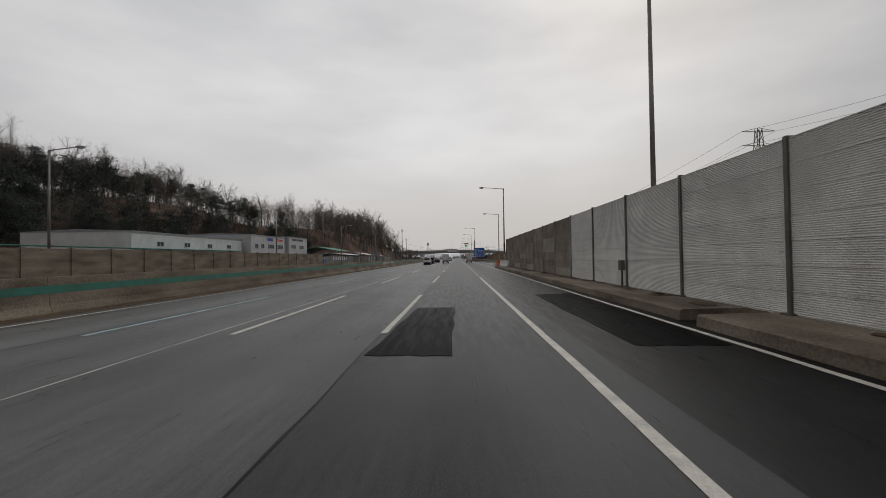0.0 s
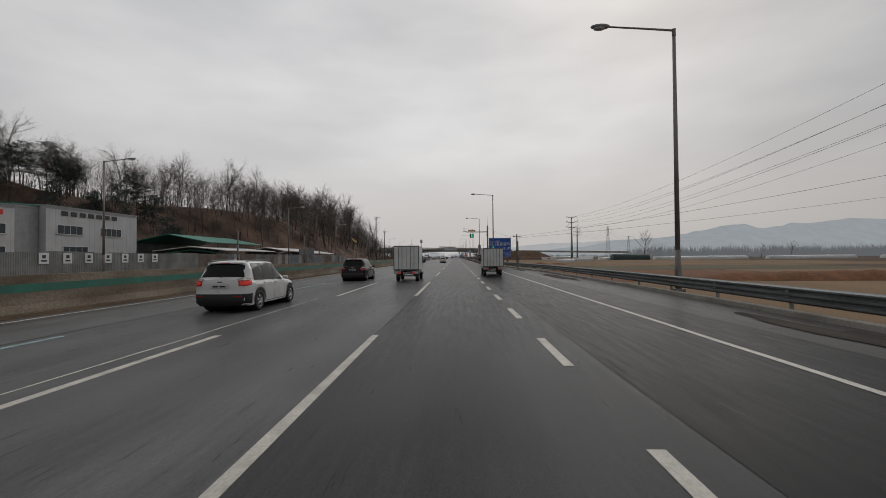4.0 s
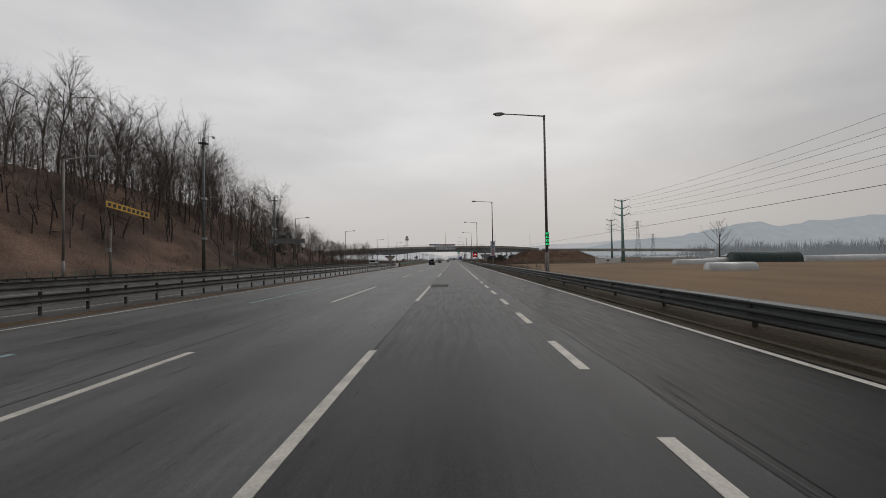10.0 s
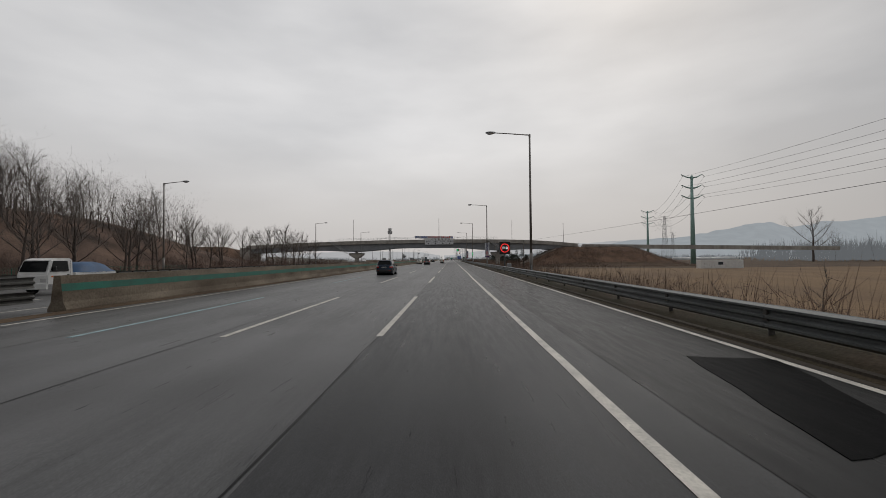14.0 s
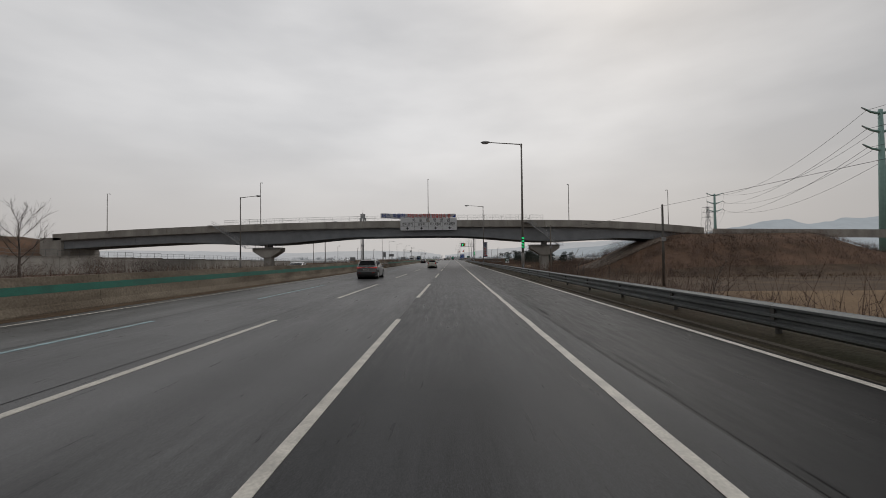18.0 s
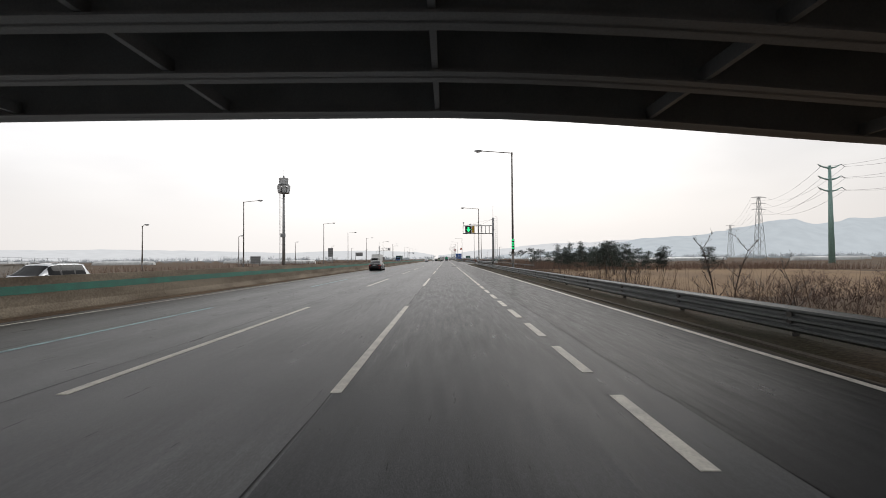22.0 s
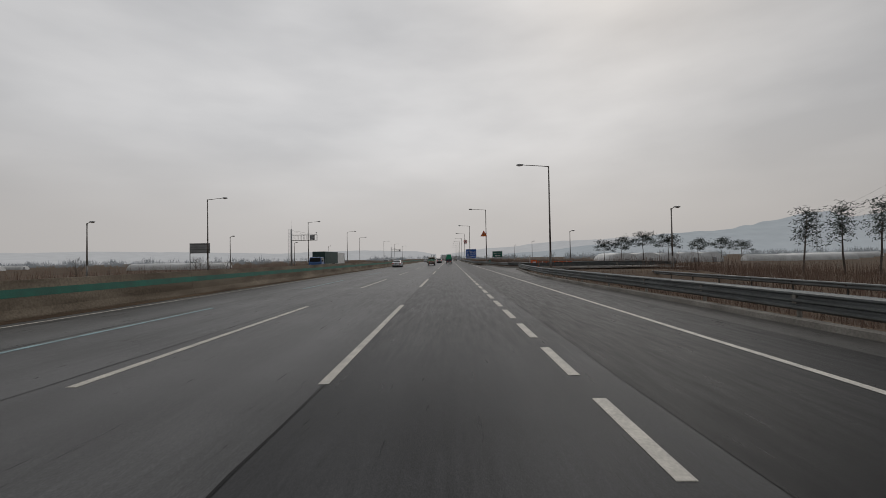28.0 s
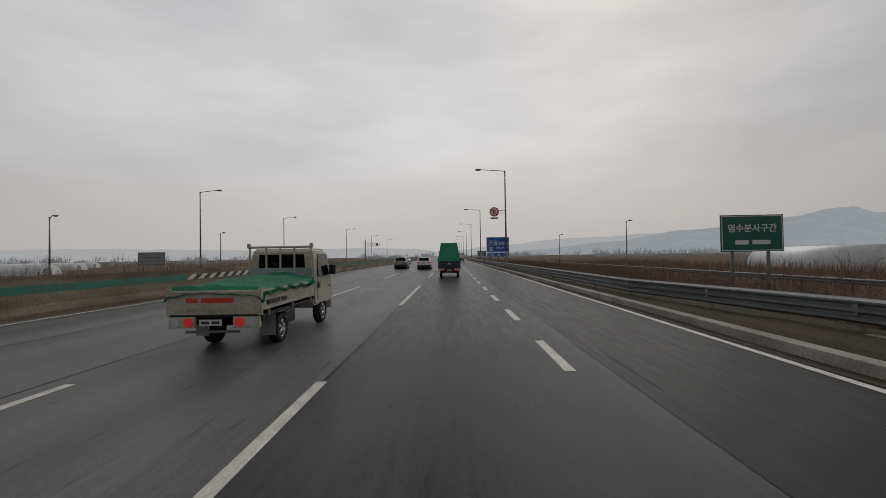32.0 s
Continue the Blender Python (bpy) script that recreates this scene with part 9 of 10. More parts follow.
t = thing("farm_house", "low farm house with a grey roof beside bare trees", "house", (150, 462, ground_z(150, 462)))
part("wall", boxes((-7, 7, -3.5, 3.5, 0, 2.8)), clad2, t)
bm = bmesh.new()
prism(bm, [(-7.6, 2.8), (7.6, 2.8), (7.6, 3.0), (0, 4.4), (-7.6, 3.0)], -4, 4)
part("roof", bm, M["girder"], t)
for x in (-4, 0, 4):
    part("window", boxes((x - 0.7, x + 0.7, -3.56, -3.5, 1.0, 2.0)), M["glass_far"], t)
# orange gate box and barrier at the side road
t = thing("gate_box", "orange road gate cabinet with a white panel", "gate cabinet", (13.8, 722.6, -0.02))
part("body", boxes((-0.45, 0.45, -0.35, 0.35, 0, 1.15), bev=0.03), M["orange_plastic"], t)
part("panel", boxes((-0.25, 0.25, -0.36, -0.35, 0.3, 0.95)), M["sign_white"], t)
part("emblem", boxes((-0.12, 0.12, -0.366, -0.36, 0.5, 0.72)), M["ink_red"], t)
part("lid", boxes((-0.48, 0.48, -0.38, 0.38, 1.15, 1.2), bev=0.01), M["orange_plastic"], t)
bm = bmesh.new()
tube(bm, [(-0.6, 0.1, 0), (-0.6, 0.1, 1.9)], 0.05, 8)
box(bm, -0.72, -0.5, -0.05, 0.2, 1.75, 1.95)
part("camera_post", bm, M["white_paint"], t)
t = thing("road_gate", "orange and white slatted road gate", "road gate", (14.5, 723.0, 0))
for k in range(3):
    o = part("slat", boxes((0, 5.6, -0.02, 0.02, 0.35 + 0.22 * k, 0.43 + 0.22 * k)), M["orange_plastic"], t)
for k in range(9):
    part("upright", boxes((0.1 + 0.65 * k, 0.16 + 0.65 * k, -0.03, 0.03, 0.0 if k % 4 == 0 else 0.3, 0.95)), M["sign_white"] if k % 2 else M["orange_plastic"], t)

# ------------------------------------------------------------------ vegetation
def seg_mesh(name, segs, n, mat):
    """Thin tapered bars from (p0, p1, r0, r1) rows as one mesh."""
    a = np.array([s[0] for s in segs], float)
    b = np.array([s[1] for s in segs], float)
    r0 = np.array([s[2] for s in segs])[:, None]
    r1 = np.array([s[3] for s in segs])[:, None]
    d = b - a
    d /= np.maximum(1e-6, np.linalg.norm(d, axis=1))[:, None]
    ref = np.where(np.abs(d[:, 2:3]) > 0.9, np.array([[1.0, 0, 0]]), np.array([[0, 0, 1.0]]))
    u = np.cross(d, ref)
    u /= np.maximum(1e-6, np.linalg.norm(u, axis=1))[:, None]
    v = np.cross(d, u)
    k = len(segs)
    vs = np.zeros((k, 2 * n, 3))
    for i in range(n):
        c, s = math.cos(2 * math.pi * i / n), math.sin(2 * math.pi * i / n)
        vs[:, i] = a + (u * c + v * s) * r0
        vs[:, n + i] = b + (u * c + v * s) * r1
    base = np.arange(k)[:, None] * 2 * n
    fs = [np.hstack([base + i, base + (i + 1) % n, base + n + (i + 1) % n, base + n + i]) for i in range(n)]
    f = np.vstack(fs)
    me = bpy.data.meshes.new(name)
    me.vertices.add(k * 2 * n)
    me.vertices.foreach_set("co", vs.reshape(-1))
    me.loops.add(len(f) * 4)
    me.loops.foreach_set("vertex_index", f.reshape(-1).astype(np.int32))
    me.polygons.add(len(f))
    me.polygons.foreach_set("loop_start", np.arange(0, len(f) * 4, 4, dtype=np.int32))
    me.update(calc_edges=True)
    me.materials.append(mat)
    return me


def cone_mesh(name, segs, mat):
    """Slender three-sided spikes from (p0, p1, r0, r1) rows as one mesh."""
    a = np.array([s[0] for s in segs], float)
    b = np.array([s[1] for s in segs], float)
    r0 = np.array([s[2] for s in segs])[:, None]
    d = b - a
    d /= np.maximum(1e-6, np.linalg.norm(d, axis=1))[:, None]
    ref = np.where(np.abs(d[:, 2:3]) > 0.9, np.array([[1.0, 0, 0]]), np.array([[0, 0, 1.0]]))
    u = np.cross(d, ref)
    u /= np.maximum(1e-6, np.linalg.norm(u, axis=1))[:, None]
    v = np.cross(d, u)
    k = len(segs)
    vs = np.zeros((k, 4, 3))
    for i in range(3):
        vs[:, i] = a + (u * math.cos(2.094 * i) + v * math.sin(2.094 * i)) * r0
    vs[:, 3] = b
    base = np.arange(k)[:, None] * 4
    f = np.vstack([np.hstack([base + i, base + (i + 1) % 3, base + 3]) for i in range(3)])
    me = bpy.data.meshes.new(name)
    me.vertices.add(k * 4)
    me.vertices.foreach_set("co", vs.reshape(-1))
    me.loops.add(len(f) * 3)
    me.loops.foreach_set("vertex_index", f.reshape(-1).astype(np.int32))
    me.polygons.add(len(f))
    me.polygons.foreach_set("loop_start", np.arange(0, len(f) * 3, 3, dtype=np.int32))
    me.update(calc_edges=True)
    me.materials.append(mat)
    return me


def grow(seed, h, spread=0.5, limbs=9, twigs=7, fork=0.3, thick=0.018):
    """Trunk and limb bars, and twig bars, of a bare tree."""
    r = random.Random(seed)
    wood, fine = [], []
    p, pts = Vector((0, 0, -0.3)), []
    d = Vector((r.uniform(-0.06, 0.06), r.uniform(-0.06, 0.06), 1)).normalized()
    rad = h * thick
    n = 7
    for k in range(n):
        q = p + d * (h * 0.8 / n)
        r1 = rad * (1 - 0.8 * (k + 1) / n)
        wood.append((tuple(p), tuple(q), rad * (1 - 0.8 * k / n), r1))
        pts.append((q.copy(), r1, (k + 1) / n))
        d = (d + Vector((r.uniform(-0.14, 0.14), r.uniform(-0.14, 0.14), 0.1))).normalized()
        p = q
    for k in range(limbs):
        f = fork + (1 - fork) * (k + r.random()) / limbs
        i = min(n - 1, int(f * n))
        o, rr, ff = pts[i]
        az = k * 2.4 + r.uniform(-0.5, 0.5)
        up = 0.55 + 0.9 * f
        dd = Vector((math.cos(az), math.sin(az), up)).normalized()
        ln = h * spread * (1.15 - 0.75 * f) * r.uniform(0.75, 1.2)
        q, ra = o.copy(), max(rr * 0.45, 0.014)
        m = 4
        for j in range(m):
            q2 = q + dd * (ln / m)
            wood.append((tuple(q), tuple(q2), ra * (1 - 0.8 * j / m), ra * (1 - 0.8 * (j + 1) / m)))
            dd = (dd + Vector((r.uniform(-0.25, 0.25), r.uniform(-0.25, 0.25), r.uniform(-0.02, 0.25)))).normalized()
            for c in range(twigs if j else 2):
                td = (dd + Vector((r.uniform(-0.9, 0.9), r.uniform(-0.9, 0.9), r.uniform(-0.2, 0.8)))).normalized()
                tl = ln * r.uniform(0.18, 0.42)
                s0 = q.lerp(q2, r.random())
                e = s0 + td * tl
                tr = 0.009 + 0.0006 * h
                fine.append((tuple(s0), tuple(e), tr, tr * 0.5))
                for _ in range(2):
                    td2 = (td + Vector((r.uniform(-0.7, 0.7), r.uniform(-0.7, 0.7), r.uniform(-0.1, 0.6)))).normalized()
                    s1 = s0.lerp(e, r.uniform(0.35, 0.95))
                    fine.append((tuple(s1), tuple(s1 + td2 * tl * r.uniform(0.4, 0.7)), tr * 0.6, tr * 0.3))
            q = q2
    return wood, fine


def bare_tree(seed, h, label, name="bare_tree", **kw):
    wood, fine = grow(seed, h, **kw)
    t = thing(name, label, "tree")
    part("trunk", seg_mesh("trunk", wood, 6, M["bark"]), None, t)
    part("crown", cone_mesh("crown", fine, M["twig"]), None, t)
    return t


def plant(proto, x, y, r, s=1.0, z=None):
    o = copy_thing(proto, pose(x, y, (ground_z(x, y) if z is None else z) - 0.1, 0, 0, r.uniform(0, 360)))
    o.scale = (s * r.uniform(0.9, 1.1),) * 3
    return o


def wood_tree(seed, h, thick=0.010, dense=1.0):
    """Bars of a woodland tree: a slim trunk parting into rising leaders with a haze of fine twigs."""
    r = random.Random(seed)
    wood, fine = [], []

    def vary(d, a, up=0.0):
        return (d + Vector((r.gauss(0, a), r.gauss(0, a), r.gauss(0, a * 0.5) + up))).normalized()

    def spray(o, d, ln, tr):
        e = o + d * ln
        fine.append((tuple(o), tuple(e), tr, tr * 0.4))
        for _ in range(3):
            s0 = o.lerp(e, r.uniform(0.25, 0.95))
            fine.append((tuple(s0), tuple(s0 + vary(d, 0.5, 0.1) * ln * r.uniform(0.35, 0.65)), tr * 0.7, tr * 0.3))

    def limb(o, d, ln, ra, level):
        m = 3
        for k in range(m):
            q = o + d * (ln / m)
            r1 = ra * (1 - 0.25 * (k + 1))
            wood.append((tuple(o), tuple(q), ra * (1 - 0.25 * k), max(0.008, r1)))
            if level:
                for _ in range(2):
                    limb(o.lerp(q, r.uniform(0.2, 1.0)), vary(d, 0.75, 0.05), ln * r.uniform(0.38, 0.6), max(0.010, ra * 0.45), level - 1)
            else:
                for _ in range(int(3 * dense + r.random())):
                    spray(o.lerp(q, r.random()), vary(d, 0.6, 0.1), ln * r.uniform(0.3, 0.6), 0.0055 + 0.0006 * h)
            o, d = q, vary(d, 0.14, 0.06)

    p, d, rad = Vector((0, 0, -0.4)), Vector((r.gauss(0, 0.05), r.gauss(0, 0.05), 1)).normalized(), h * thick
    part_at = r.uniform(0.30, 0.46)
    for k in range(4):
        q = p + d * (h * part_at / 4)
        wood.append((tuple(p), tuple(q), rad * (1 - 0.1 * k), rad * (0.9 - 0.1 * k)))
        for _ in range((0, 1, 2, 3)[k]):
            limb(p.lerp(q, r.random()), vary(d * 0.6, 0.75, 0.1), h * r.uniform(0.16, 0.30), rad * 0.32, 0)
        p, d = q, vary(d, 0.07, 0.04)
    for k in range(r.choice((2, 3, 3))):
        az = k * 2.2 + r.uniform(-0.4, 0.4)
        limb(p, (d + Vector((math.cos(az), math.sin(az), 0)) * r.uniform(0.08, 0.36)).normalized(), h * (1 - part_at) * r.uniform(0.62, 0.85), rad * 0.55, 1)
    return wood, fine


def stature(y):
    """The wood stands taller above the cutting and thins out past it."""
    return 1.0 + 0.08 * smooth(190, 235, y) + 0.26 * smooth(282, 312, y) - 0.52 * smooth(345, 380, y)


r = random.Random(21)
hill_protos = []
for k in range(6):
    wood, fine = wood_tree(100 + k, 12.0 + k * 0.8, dense=1.7)
    p = thing("bare_tree", "tall slender bare deciduous tree on a wooded slope", "tree")
    part("trunk", seg_mesh("trunk", wood, 5, M["bark"]), None, p)
    part("crown", cone_mesh("crown", fine, M["twig"]), None, p)
    p["group"] = "slope trees"
    p.location = (-64 - 3 * k, 262 + 9 * k, ground_z(-64 - 3 * k, 262 + 9 * k))
    hill_protos.append(p)
# the slope facing the road and the skyline
count = 0
while count < 225:
    y = r.uniform(30, 425)
    foot = foot_x(y)
    x = -foot - (5 if y < 200 else 9) - 38 * r.random() ** 0.9
    if hill_z(x, y) < 1.2:
        continue
    plant(r.choice(hill_protos), x, y, r, r.uniform(0.72, 1.12) * stature(y))
    count += 1
# the wood behind, joined
segs, spikes = [], []
lite = [wood_tree(300 + k, 12.5, dense=0.6) for k in range(4)]
for k in range(2000):
    y = r.uniform(-60, 430)
    foot = foot_x(y)
    x = -foot - (4 if y < 200 else 11) - 46 * r.random()
    if hill_z(x, y) < 1.5:
        continue
    o = Vector((x, y, ground_z(x, y)))
    s = r.uniform(0.75, 1.15) * stature(y)
    ca, sa = math.cos(k), math.sin(k)
    wood, fine = lite[k % 4]
    for n, (a, b, r0, r1) in enumerate(wood[:9] + wood[9::2] + fine[::3]):
        (segs if n < 20 else spikes).append(((o.x + s * (a[0] * ca - a[1] * sa), o.y + s * (a[0] * sa + a[1] * ca), o.z + s * a[2]),
                     (o.x + s * (b[0] * ca - b[1] * sa), o.y + s * (b[0] * sa + b[1] * ca), o.z + s * b[2]), r0 * s, r1 * s))
tagged(new("hill_wood", seg_mesh("hill_wood", segs, 3, M["bark"])), "dense wood of bare trunks and limbs on the hill", "woodland", kind="stuff")
tagged(new("hill_wood", cone_mesh("hill_wood_twigs", spikes, M["twig"])), "fine bare twigs of the wood on the hill", "woodland", kind="stuff")


def blades(name, count, sampler, h0, h1, wid, mat, label, cat, lean=0.35, seed=1):
    """A mass of thin dry stems, each a slender triangle."""
    rr = np.random.RandomState(seed)
    q = np.array([sampler(rr) for _ in range(count)])
    z = np.array([ground_z(a, b) for a, b in q])
    h = rr.uniform(h0, h1, count)
    az = rr.uniform(0, 2 * np.pi, count)
    w = wid * rr.uniform(0.6, 1.4, count)
    ln = rr.uniform(0, lean, count) * h
    la = rr.uniform(0, 2 * np.pi, count)
    v = np.zeros((count, 3, 3))
    v[:, 0] = np.stack([q[:, 0] - w * np.cos(az), q[:, 1] - w * np.sin(az), z - 0.05], 1)
    v[:, 1] = np.stack([q[:, 0] + w * np.cos(az), q[:, 1] + w * np.sin(az), z - 0.05], 1)
    v[:, 2] = np.stack([q[:, 0] + ln * np.cos(la), q[:, 1] + ln * np.sin(la), z + h], 1)
    me = bpy.data.meshes.new(name)
    me.from_pydata(v.reshape(-1, 3).tolist(), [], np.arange(count * 3).reshape(-1, 3).tolist())
    me.materials.append(mat)
    return tagged(new(name, me), label, cat, kind="stuff")


def slope_pt(rr):
    y = rr.uniform(-80, 450)
    foot = foot_x(y)
    return (-foot + 3 - rr.uniform(0, 1) ** 1.4 * 46, y)


def thicket(name, count, sampler, h0, h1, mat, label, seed, stems=11, rad=0.012):
    """Tangled leafless bushes: arching stems with side shoots, joined."""
    rr = random.Random(seed)
    nr = np.random.RandomState(seed)
    segs = []
    for k in range(count):
        x, y = sampler(nr)
        o = Vector((x, y, ground_z(x, y) - 0.1))
        h = rr.uniform(h0, h1)
        for j in range(stems):
            az = rr.uniform(0, 6.28)
            d = Vector((math.cos(az) * rr.uniform(0.2, 1.0), math.sin(az) * rr.uniform(0.2, 1.0), 1)).normalized()
            a = o + Vector((rr.uniform(-0.3, 0.3), rr.uniform(-0.3, 0.3), 0))
            m = a + d * h * 0.6
            e = m + (d + Vector((rr.uniform(-0.6, 0.6), rr.uniform(-0.6, 0.6), rr.uniform(-0.5, 0.2)))).normalized() * h * 0.5
            segs.append((tuple(a), tuple(m), rad * 1.6, rad))
            segs.append((tuple(m), tuple(e), rad, rad * 0.4))
            for _ in range(2):
                s = a.lerp(e, rr.uniform(0.4, 0.9))
                t = s + Vector((rr.gauss(0, 0.5), rr.gauss(0, 0.5), rr.gauss(0.3, 0.4))) * h * 0.35
                segs.append((tuple(s), tuple(t), rad * 0.7, rad * 0.3))
    return tagged(new(name, cone_mesh(name, segs, mat)), label, "scrub", kind="stuff")


thicket("slope_thicket", 1500, slope_pt, 1.0, 3.6, M["slope_brush"], "tangled leafless bushes covering the wooded slope", 31, 12, 0.011)
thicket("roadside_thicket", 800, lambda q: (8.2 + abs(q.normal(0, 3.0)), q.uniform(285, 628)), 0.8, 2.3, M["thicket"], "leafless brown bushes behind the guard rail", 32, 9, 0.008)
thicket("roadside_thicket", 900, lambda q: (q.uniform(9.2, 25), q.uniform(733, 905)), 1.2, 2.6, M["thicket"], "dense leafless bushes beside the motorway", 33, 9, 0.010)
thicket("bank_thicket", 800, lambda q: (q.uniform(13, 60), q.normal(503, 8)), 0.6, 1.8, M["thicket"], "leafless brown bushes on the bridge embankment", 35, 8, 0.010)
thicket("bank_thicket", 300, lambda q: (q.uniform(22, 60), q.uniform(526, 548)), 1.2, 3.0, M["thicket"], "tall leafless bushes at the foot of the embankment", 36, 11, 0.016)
thicket("bank_thicket", 600, lambda q: (q.uniform(36, 96), q.uniform(494, 514)), 0.6, 1.8, M["slope_brush"], "reddish brown leafless bushes on the embankment", 37, 9, 0.011)
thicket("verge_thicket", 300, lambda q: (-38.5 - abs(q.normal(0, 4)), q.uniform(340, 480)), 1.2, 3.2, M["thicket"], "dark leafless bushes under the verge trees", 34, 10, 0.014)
blades("undergrowth", 26000, slope_pt, 0.3, 1.5, 0.012, M["slope_brush"], "tangled brown undergrowth on the wooded slope", "undergrowth", 0.6, 2)
blades("verge_scrub", 14000, lambda q: (8.6 + abs(q.normal(0, 2.4)), q.uniform(300, 600)), 0.5, 2.4, 0.016, M["brush"], "dry reddish brown scrub behind the guard rail", "scrub", 0.5, 3)
blades("brown_scrub", 30000, lambda q: (q.uniform(9.0, 25), q.uniform(728, 905)), 0.9, 2.5, 0.013, M["brush"], "dense brown winter scrub beside the motorway", "scrub", 0.5, 4)
blades("brown_scrub", 9000, lambda q: (q.uniform(9.5, 23), q.uniform(600, 702)), 0.4, 1.4, 0.012, M["brush"], "brown winter scrub between two roads", "scrub", 0.5, 5)
blades("field_hedge", 22000, lambda q: (q.uniform(27, 62), q.uniform(640, 900)), 1.0, 2.8, 0.03, M["brush"], "dark brown thicket along the service road", "scrub", 0.4, 6)
blades("field_hedge", 9000, lambda q: (q.uniform(30, 110), q.uniform(618, 660)), 1.0, 3.0, 0.03, M["brush"], "dark brown thicket behind a stubble field", "scrub", 0.4, 7)
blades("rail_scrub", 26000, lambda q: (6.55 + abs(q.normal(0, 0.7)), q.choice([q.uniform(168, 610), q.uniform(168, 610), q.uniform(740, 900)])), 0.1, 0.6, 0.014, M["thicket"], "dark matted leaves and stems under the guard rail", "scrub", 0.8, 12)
blades("dry_grass", 9000, lambda q: (6.7 + abs(q.normal(0, 0.8)), q.choice([q.uniform(68, 72), q.uniform(168, 610), q.uniform(740, 900)])), 0.12, 0.5, 0.012, M["weeds"], "dry yellow grass tufts under the guard rail", "grass", 0.7, 8)
blades("mound_scrub", 16000, lambda q: (q.uniform(36, 98), q.normal(508, 12)), 0.15, 0.7, 0.02, M["mound_grass"], "dry brown scrub on the bridge embankment", "scrub", 0.6, 9)
blades("far_verge_scrub", 9000, lambda q: (-39 - abs(q.normal(0, 5)), q.uniform(395, 900)), 0.4, 1.8, 0.03, M["brush"], "dry brown scrub on the far verge", "scrub", 0.5, 10)
blades("field_stubble", 14000, lambda q: (q.uniform(13, 70), q.uniform(195, 460)), 0.08, 0.32, 0.03, M["weeds"], "straw stubble rows in the field", "stubble", 0.5, 11)

# trees along the far verge
verge_protos = [bare_tree(500 + k, 8.5, "spreading bare verge tree with a dark trunk", spread=0.62, limbs=11, twigs=8, fork=0.22, thick=0.022) for k in range(4)]
for k, p in enumerate(verge_protos):
    p["group"] = "verge trees"
    p.location = (-41.5 - k % 2, 366 + 7 * k, -0.1)
for k in range(26):
    plant(verge_protos[k % 4], -40.4 - 7 * r.random(), 352 + k * 4.0 + r.uniform(-1.5, 1.5), r, r.uniform(0.85, 1.15))
for k, y in enumerate((314, 322, 329, 336, 342, 347, 352, 358)):
    plant(verge_protos[k % 4], -45 - r.random() * 10, y, r, r.uniform(1.1, 1.4))
for k, (x, y) in enumerate(((-45, 455), (-47.5, 447), (-43.5, 462), (-49, 458))):
    plant(verge_protos[k % 4], x, y, r, r.uniform(0.8, 1.0))
big = bare_tree(600, 19, "large old bare tree standing in the fields", spread=0.55, limbs=13, twigs=9, fork=0.25, thick=0.02)
big.location = (213, 583, ground_z(213, 583))
big.scale = (1.7, 1.7, 1.7)
plant(big, 232, 590, r, 0.9)
plant(big, 250, 585, r, 0.8)
for k in range(7):
    plant(big, r.uniform(270, 620), 590 + r.uniform(-10, 30), r, r.uniform(0.6, 1.0))
sap = bare_tree(620, 5.2, "thin bare sapling behind the guard rail", name="sapling", spread=0.26, limbs=10, twigs=3, fork=0.15, thick=0.010)
sap.location = (12, 531, ground_z(12, 531))
for k in range(40):
    plant(sap, r.uniform(9.8, 19), r.uniform(440, 630), r, r.uniform(0.45, 1.0))
for k in range(22):
    plant(sap, r.uniform(9.0, 16), r.uniform(292, 352), r, r.uniform(0.4, 0.85))
for k in range(14):
    plant(sap, r.uniform(-58, -46), r.uniform(560, 830), r, r.uniform(0.5, 0.9))
for k in range(9):
    plant(verge_protos[k % 4], -62 - r.random() * 14, 650 + k * 22 + r.uniform(-8, 8), r, r.uniform(0.4, 0.62))


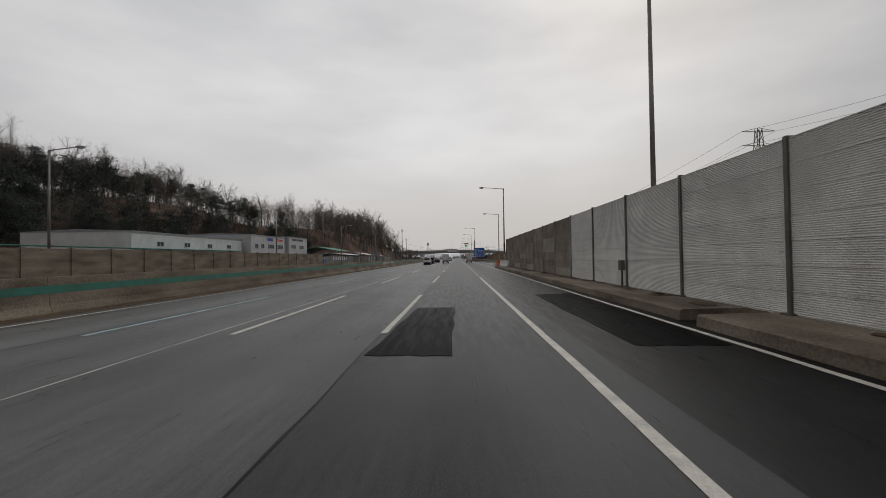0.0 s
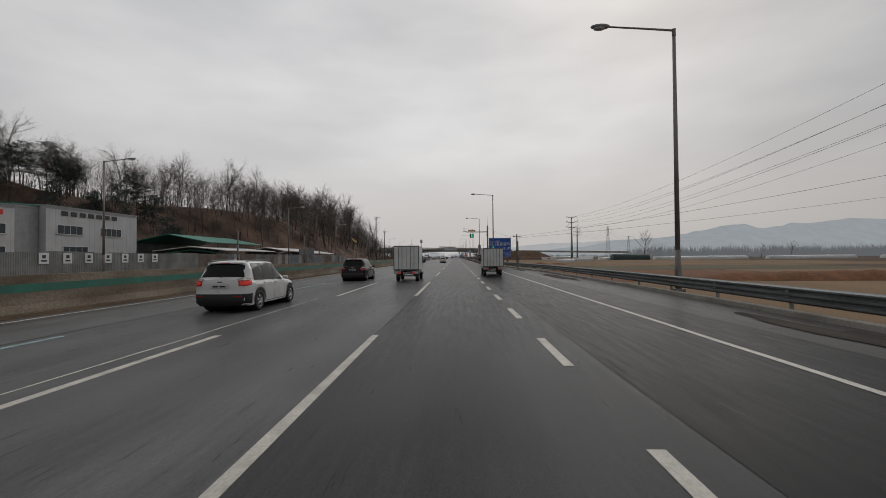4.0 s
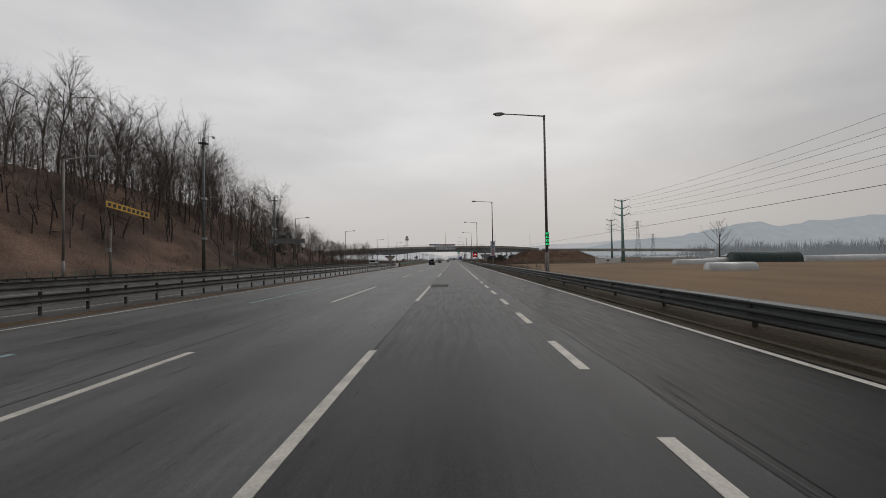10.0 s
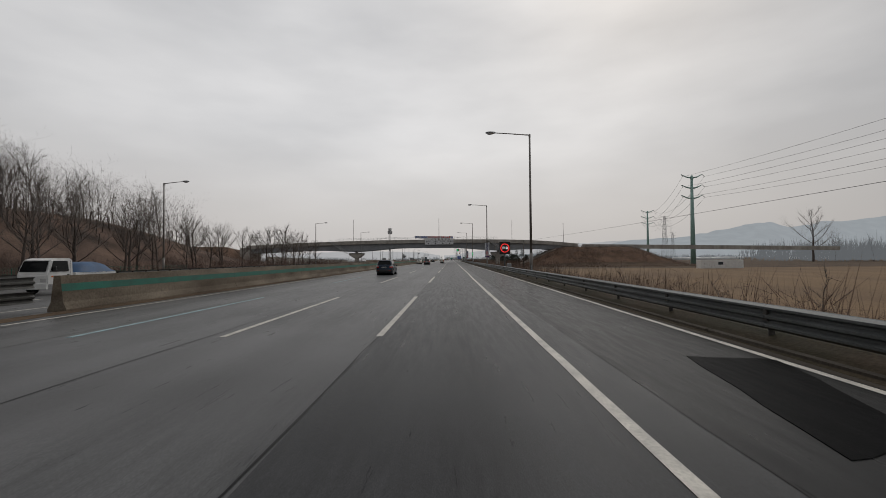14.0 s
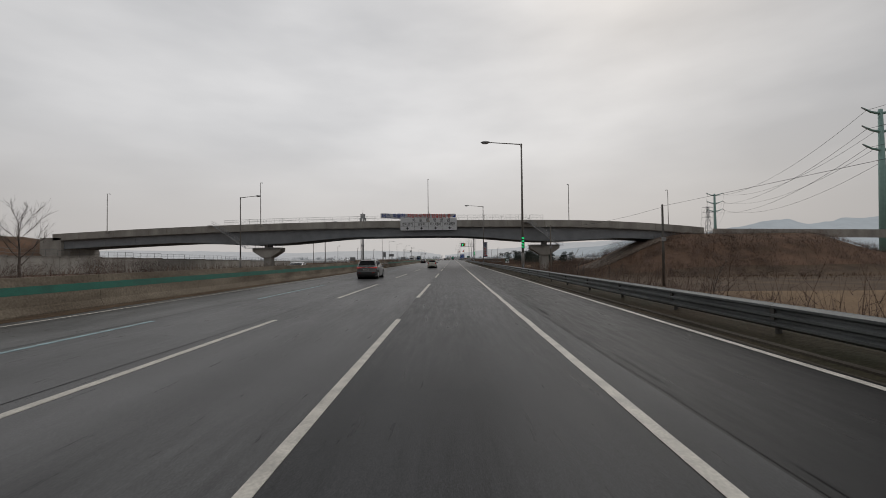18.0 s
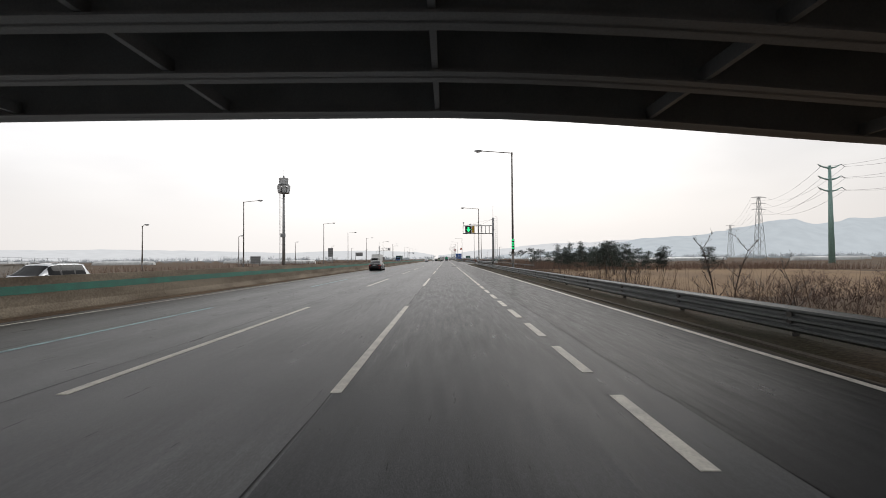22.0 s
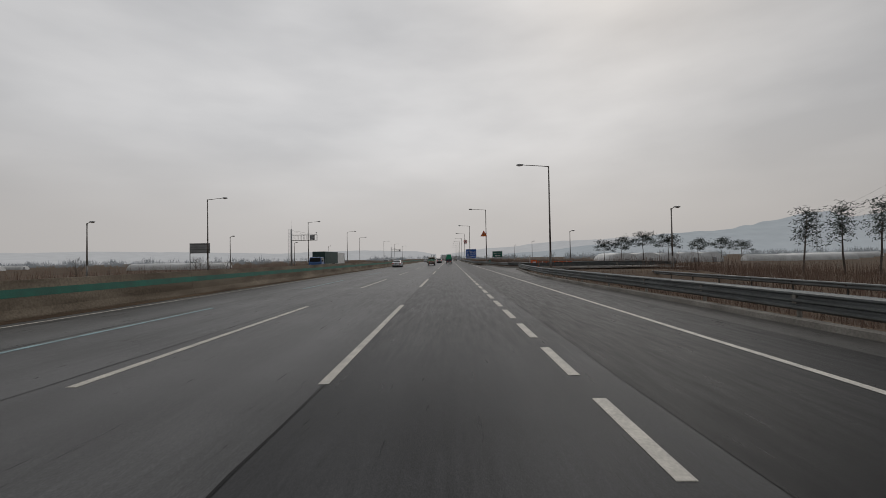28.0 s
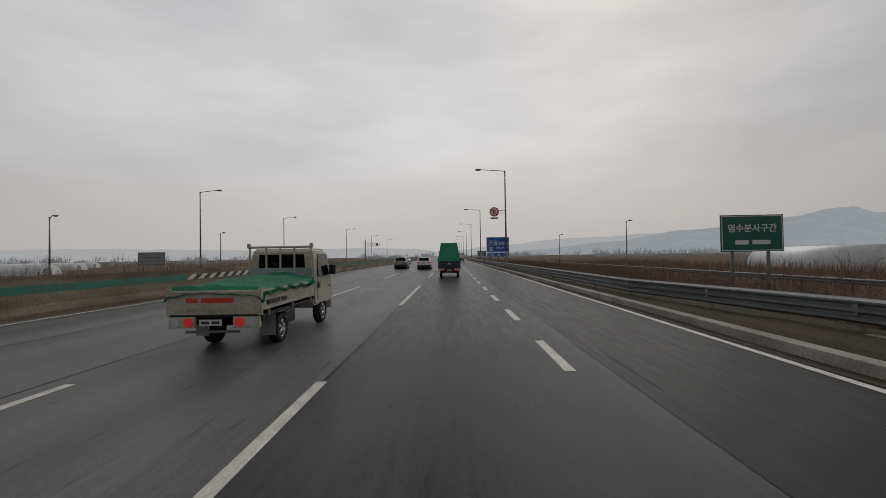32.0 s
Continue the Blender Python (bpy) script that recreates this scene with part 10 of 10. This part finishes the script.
def pine_tree(seed, h, label, crown0=0.35, rx=0.26, clumps=15, needles=110, name="pine_tree"):
    rr = random.Random(seed)
    t = thing(name, label, "tree")
    wood = []
    p = Vector((0, 0, -0.2))
    d = Vector((rr.uniform(-0.1, 0.1), rr.uniform(-0.1, 0.1), 1)).normalized()
    pts = []
    for k in range(8):
        q = p + d * (h * 0.92 / 8)
        wood.append((tuple(p), tuple(q), h * 0.016 * (1 - k / 10), h * 0.016 * (1 - (k + 1) / 10)))
        pts.append(q.copy())
        d = (d + Vector((rr.uniform(-0.13, 0.13), rr.uniform(-0.13, 0.13), 0.08))).normalized()
        p = q
    vs, fs = [], []
    for k in range(clumps):
        f = crown0 + (1 - crown0) * (k + 0.5) / clumps
        o = pts[min(7, int(f * 8))]
        az = k * 2.4 + rr.uniform(-0.4, 0.4)
        rad = h * rx * (1.1 - 0.75 * (f - crown0) / (1 - crown0)) * rr.uniform(0.5, 1.0)
        c = o + Vector((math.cos(az) * rad, math.sin(az) * rad, rr.uniform(-0.02, 0.08) * h))
        wood.append((tuple(o), tuple(c), h * 0.005, h * 0.002))
        sz = h * rr.uniform(0.08, 0.14)
        for _ in range(needles):
            e = Vector((rr.gauss(0, 0.6), rr.gauss(0, 0.6), rr.gauss(0, 0.28))) * sz
            u = Vector((rr.uniform(-1, 1), rr.uniform(-1, 1), rr.uniform(-0.5, 0.8))).normalized() * sz * 0.42
            w = u.cross(Vector((rr.uniform(-1, 1), rr.uniform(-1, 1), rr.uniform(-1, 1)))).normalized() * sz * 0.05
            b = len(vs)
            vs += [tuple(c + e - w), tuple(c + e + w), tuple(c + e + u)]
            fs.append((b, b + 1, b + 2))
    part("trunk", seg_mesh("trunk", wood, 6, M["bark"]), None, t)
    me = bpy.data.meshes.new("crown")
    me.from_pydata(vs, [], fs)
    me.materials.append(M["pine"])
    part("crown", me, None, t)
    return t


pines = [pine_tree(700 + k, 6.0 + 0.5 * k, "young dark green pine tree beside the motorway", 0.30, 0.25, 18, 120) for k in range(3)]
for k, p in enumerate(pines):
    p["group"] = "roadside pines"
    p.location = (27 + 6 * k, 596 + 5 * k, ground_z(30, 600))
for k in range(42):
    plant(pines[k % 3], r.uniform(30, 50), 588 + k * 2.1 + r.uniform(-4, 4), r, r.uniform(0.6, 1.02))
umb = pine_tree(720, 9.0, "tall umbrella-shaped pine with a bare trunk", 0.62, 0.36, 12, 150)
umb.location = (38.3, 760, ground_z(38.3, 760))
umb.scale = (0.8, 0.8, 0.8)
for x, y, s in ((42.9, 760, 0.98), (48.4, 761, 1.0), (54, 760, 0.95), (62.2, 761, 0.75), (71, 766, 0.85), (80, 772, 0.8)):
    plant(umb, x, y, r, s)
tall = pine_tree(730, 12.5, "tall thin pine with a narrow crown and bare trunk", 0.45, 0.095, 16, 60)
tall.location = (53, 718, ground_z(53, 718))
tall.scale = (0.8, 0.8, 0.8)
plant(tall, 58.9, 718, r, 0.88)
plant(tall, 64.3, 718, r, 0.95)
hp = pine_tree(740, 12.0, "dark pine on the hill crest", 0.3, 0.26, 18, 120)
hp["group"] = "hill pines"
hp.location = (-92, 120, ground_z(-92, 120))
for k in range(190):
    y = 78 + 120 * r.random() ** 1.25
    plant(hp, -foot_x(y) - 3 - r.uniform(0, 30), y, r, r.uniform(0.55, 0.98))
for x, y in ((-47, 349), (-52, 362), (-47, 336), (-60, 372)):
    plant(hp, x, y, r, 0.62)


# distant woods on the plain, glowing grey in place of haze
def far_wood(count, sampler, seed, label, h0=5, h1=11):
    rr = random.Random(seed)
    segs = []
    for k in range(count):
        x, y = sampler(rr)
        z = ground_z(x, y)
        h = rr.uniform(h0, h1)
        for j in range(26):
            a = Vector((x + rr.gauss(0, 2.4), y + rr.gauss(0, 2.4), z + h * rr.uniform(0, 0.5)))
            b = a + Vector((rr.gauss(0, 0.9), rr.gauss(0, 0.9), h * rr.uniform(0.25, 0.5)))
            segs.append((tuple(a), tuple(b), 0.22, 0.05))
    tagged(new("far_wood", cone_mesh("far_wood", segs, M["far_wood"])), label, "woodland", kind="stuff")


far_wood(850, lambda q: (q.uniform(215, 800), q.uniform(560, 650)), 1, "haze-grey distant wood across the fields", 9, 19)
far_wood(260, lambda q: (q.uniform(120, 900), q.uniform(1050, 1250)), 2, "haze-grey distant wood across the fields")
far_wood(220, lambda q: (q.uniform(-900, -150), q.uniform(1000, 1300)), 3, "haze-grey distant wood across the far fields")
far_wood(120, lambda q: (q.uniform(-140, 120), q.uniform(1250, 1500)), 4, "haze-grey distant trees at the end of the road")


# ------------------------------------------------------------------ distant hills
def ridge(name, crest, depth, mat, seed, tall=1.0):
    """A far range of hills: an uneven crest line falling to the plain on both sides."""
    pts = []
    for (x0, y0, z0), (x1, y1, z1) in zip(crest, crest[1:]):
        for k in range(24):
            f = k / 24
            pts.append((x0 + (x1 - x0) * f, y0 + (y1 - y0) * f, z0 + (z1 - z0) * (f * f * (3 - 2 * f))))
    bm = bmesh.new()
    rows = []
    for i, (x, y, z) in enumerate(pts):
        nrm = Vector((x, y, 0)).normalized()
        row = []
        for d, hgt in ((-depth, 0.0), (-depth * 0.6, 0.42), (-depth * 0.3, 0.75), (0, 1.0), (depth * 0.5, 0.5), (depth, 0.0)):
            zz = tall * z * hgt * (1 + 0.09 * noise.noise((x * 0.004 + d * 0.01, y * 0.004, seed)) + 0.05 * noise.noise((x * 0.02, y * 0.02 + d * 0.02, seed + 1)))
            row.append(bm.verts.new((x + nrm.x * d, y + nrm.y * d, zz - 2)))
        rows.append(row)
    for A, B in zip(rows, rows[1:]):
        for i in range(5):
            bm.faces.new((A[i], A[i + 1], B[i + 1], B[i]))
    bmesh.ops.recalc_face_normals(bm, faces=bm.faces[:])
    fixed(part(name, bm, mat, smooth=True), "hazy blue-grey wooded hills on the horizon", "backdrop")


# the ranges glow; their blue-grey is haze put into the material
ridge("backdrop", [(330, 3300, 26), (480, 3100, 34), (700, 2600, 62), (889, 2371, 103), (1039, 2371, 112), (1190, 2371, 138), (1294, 2371, 160), (1457, 2371, 190), (1584, 2371, 160), (1764, 2371, 196), (2280, 2371, 214), (2900, 2100, 200), (3200, 1200, 170), (3200, -200, 110)], 420, M["hazed_hill"], 2, 0.87)
ridge("backdrop", [(-60, 3900, 30), (350, 3850, 75), (900, 3600, 110), (1600, 3300, 130), (2600, 2700, 150), (3400, 1800, 120)], 500, M["hazed_hill_pale"], 5)
ridge("backdrop", [(-3300, 1500, 50), (-2600, 2300, 56), (-1700, 3000, 66), (-1100, 3400, 52), (-600, 3650, 66), (-250, 3800, 58), (-90, 3900, 34)], 500, M["hazed_hill_pale"], 8)
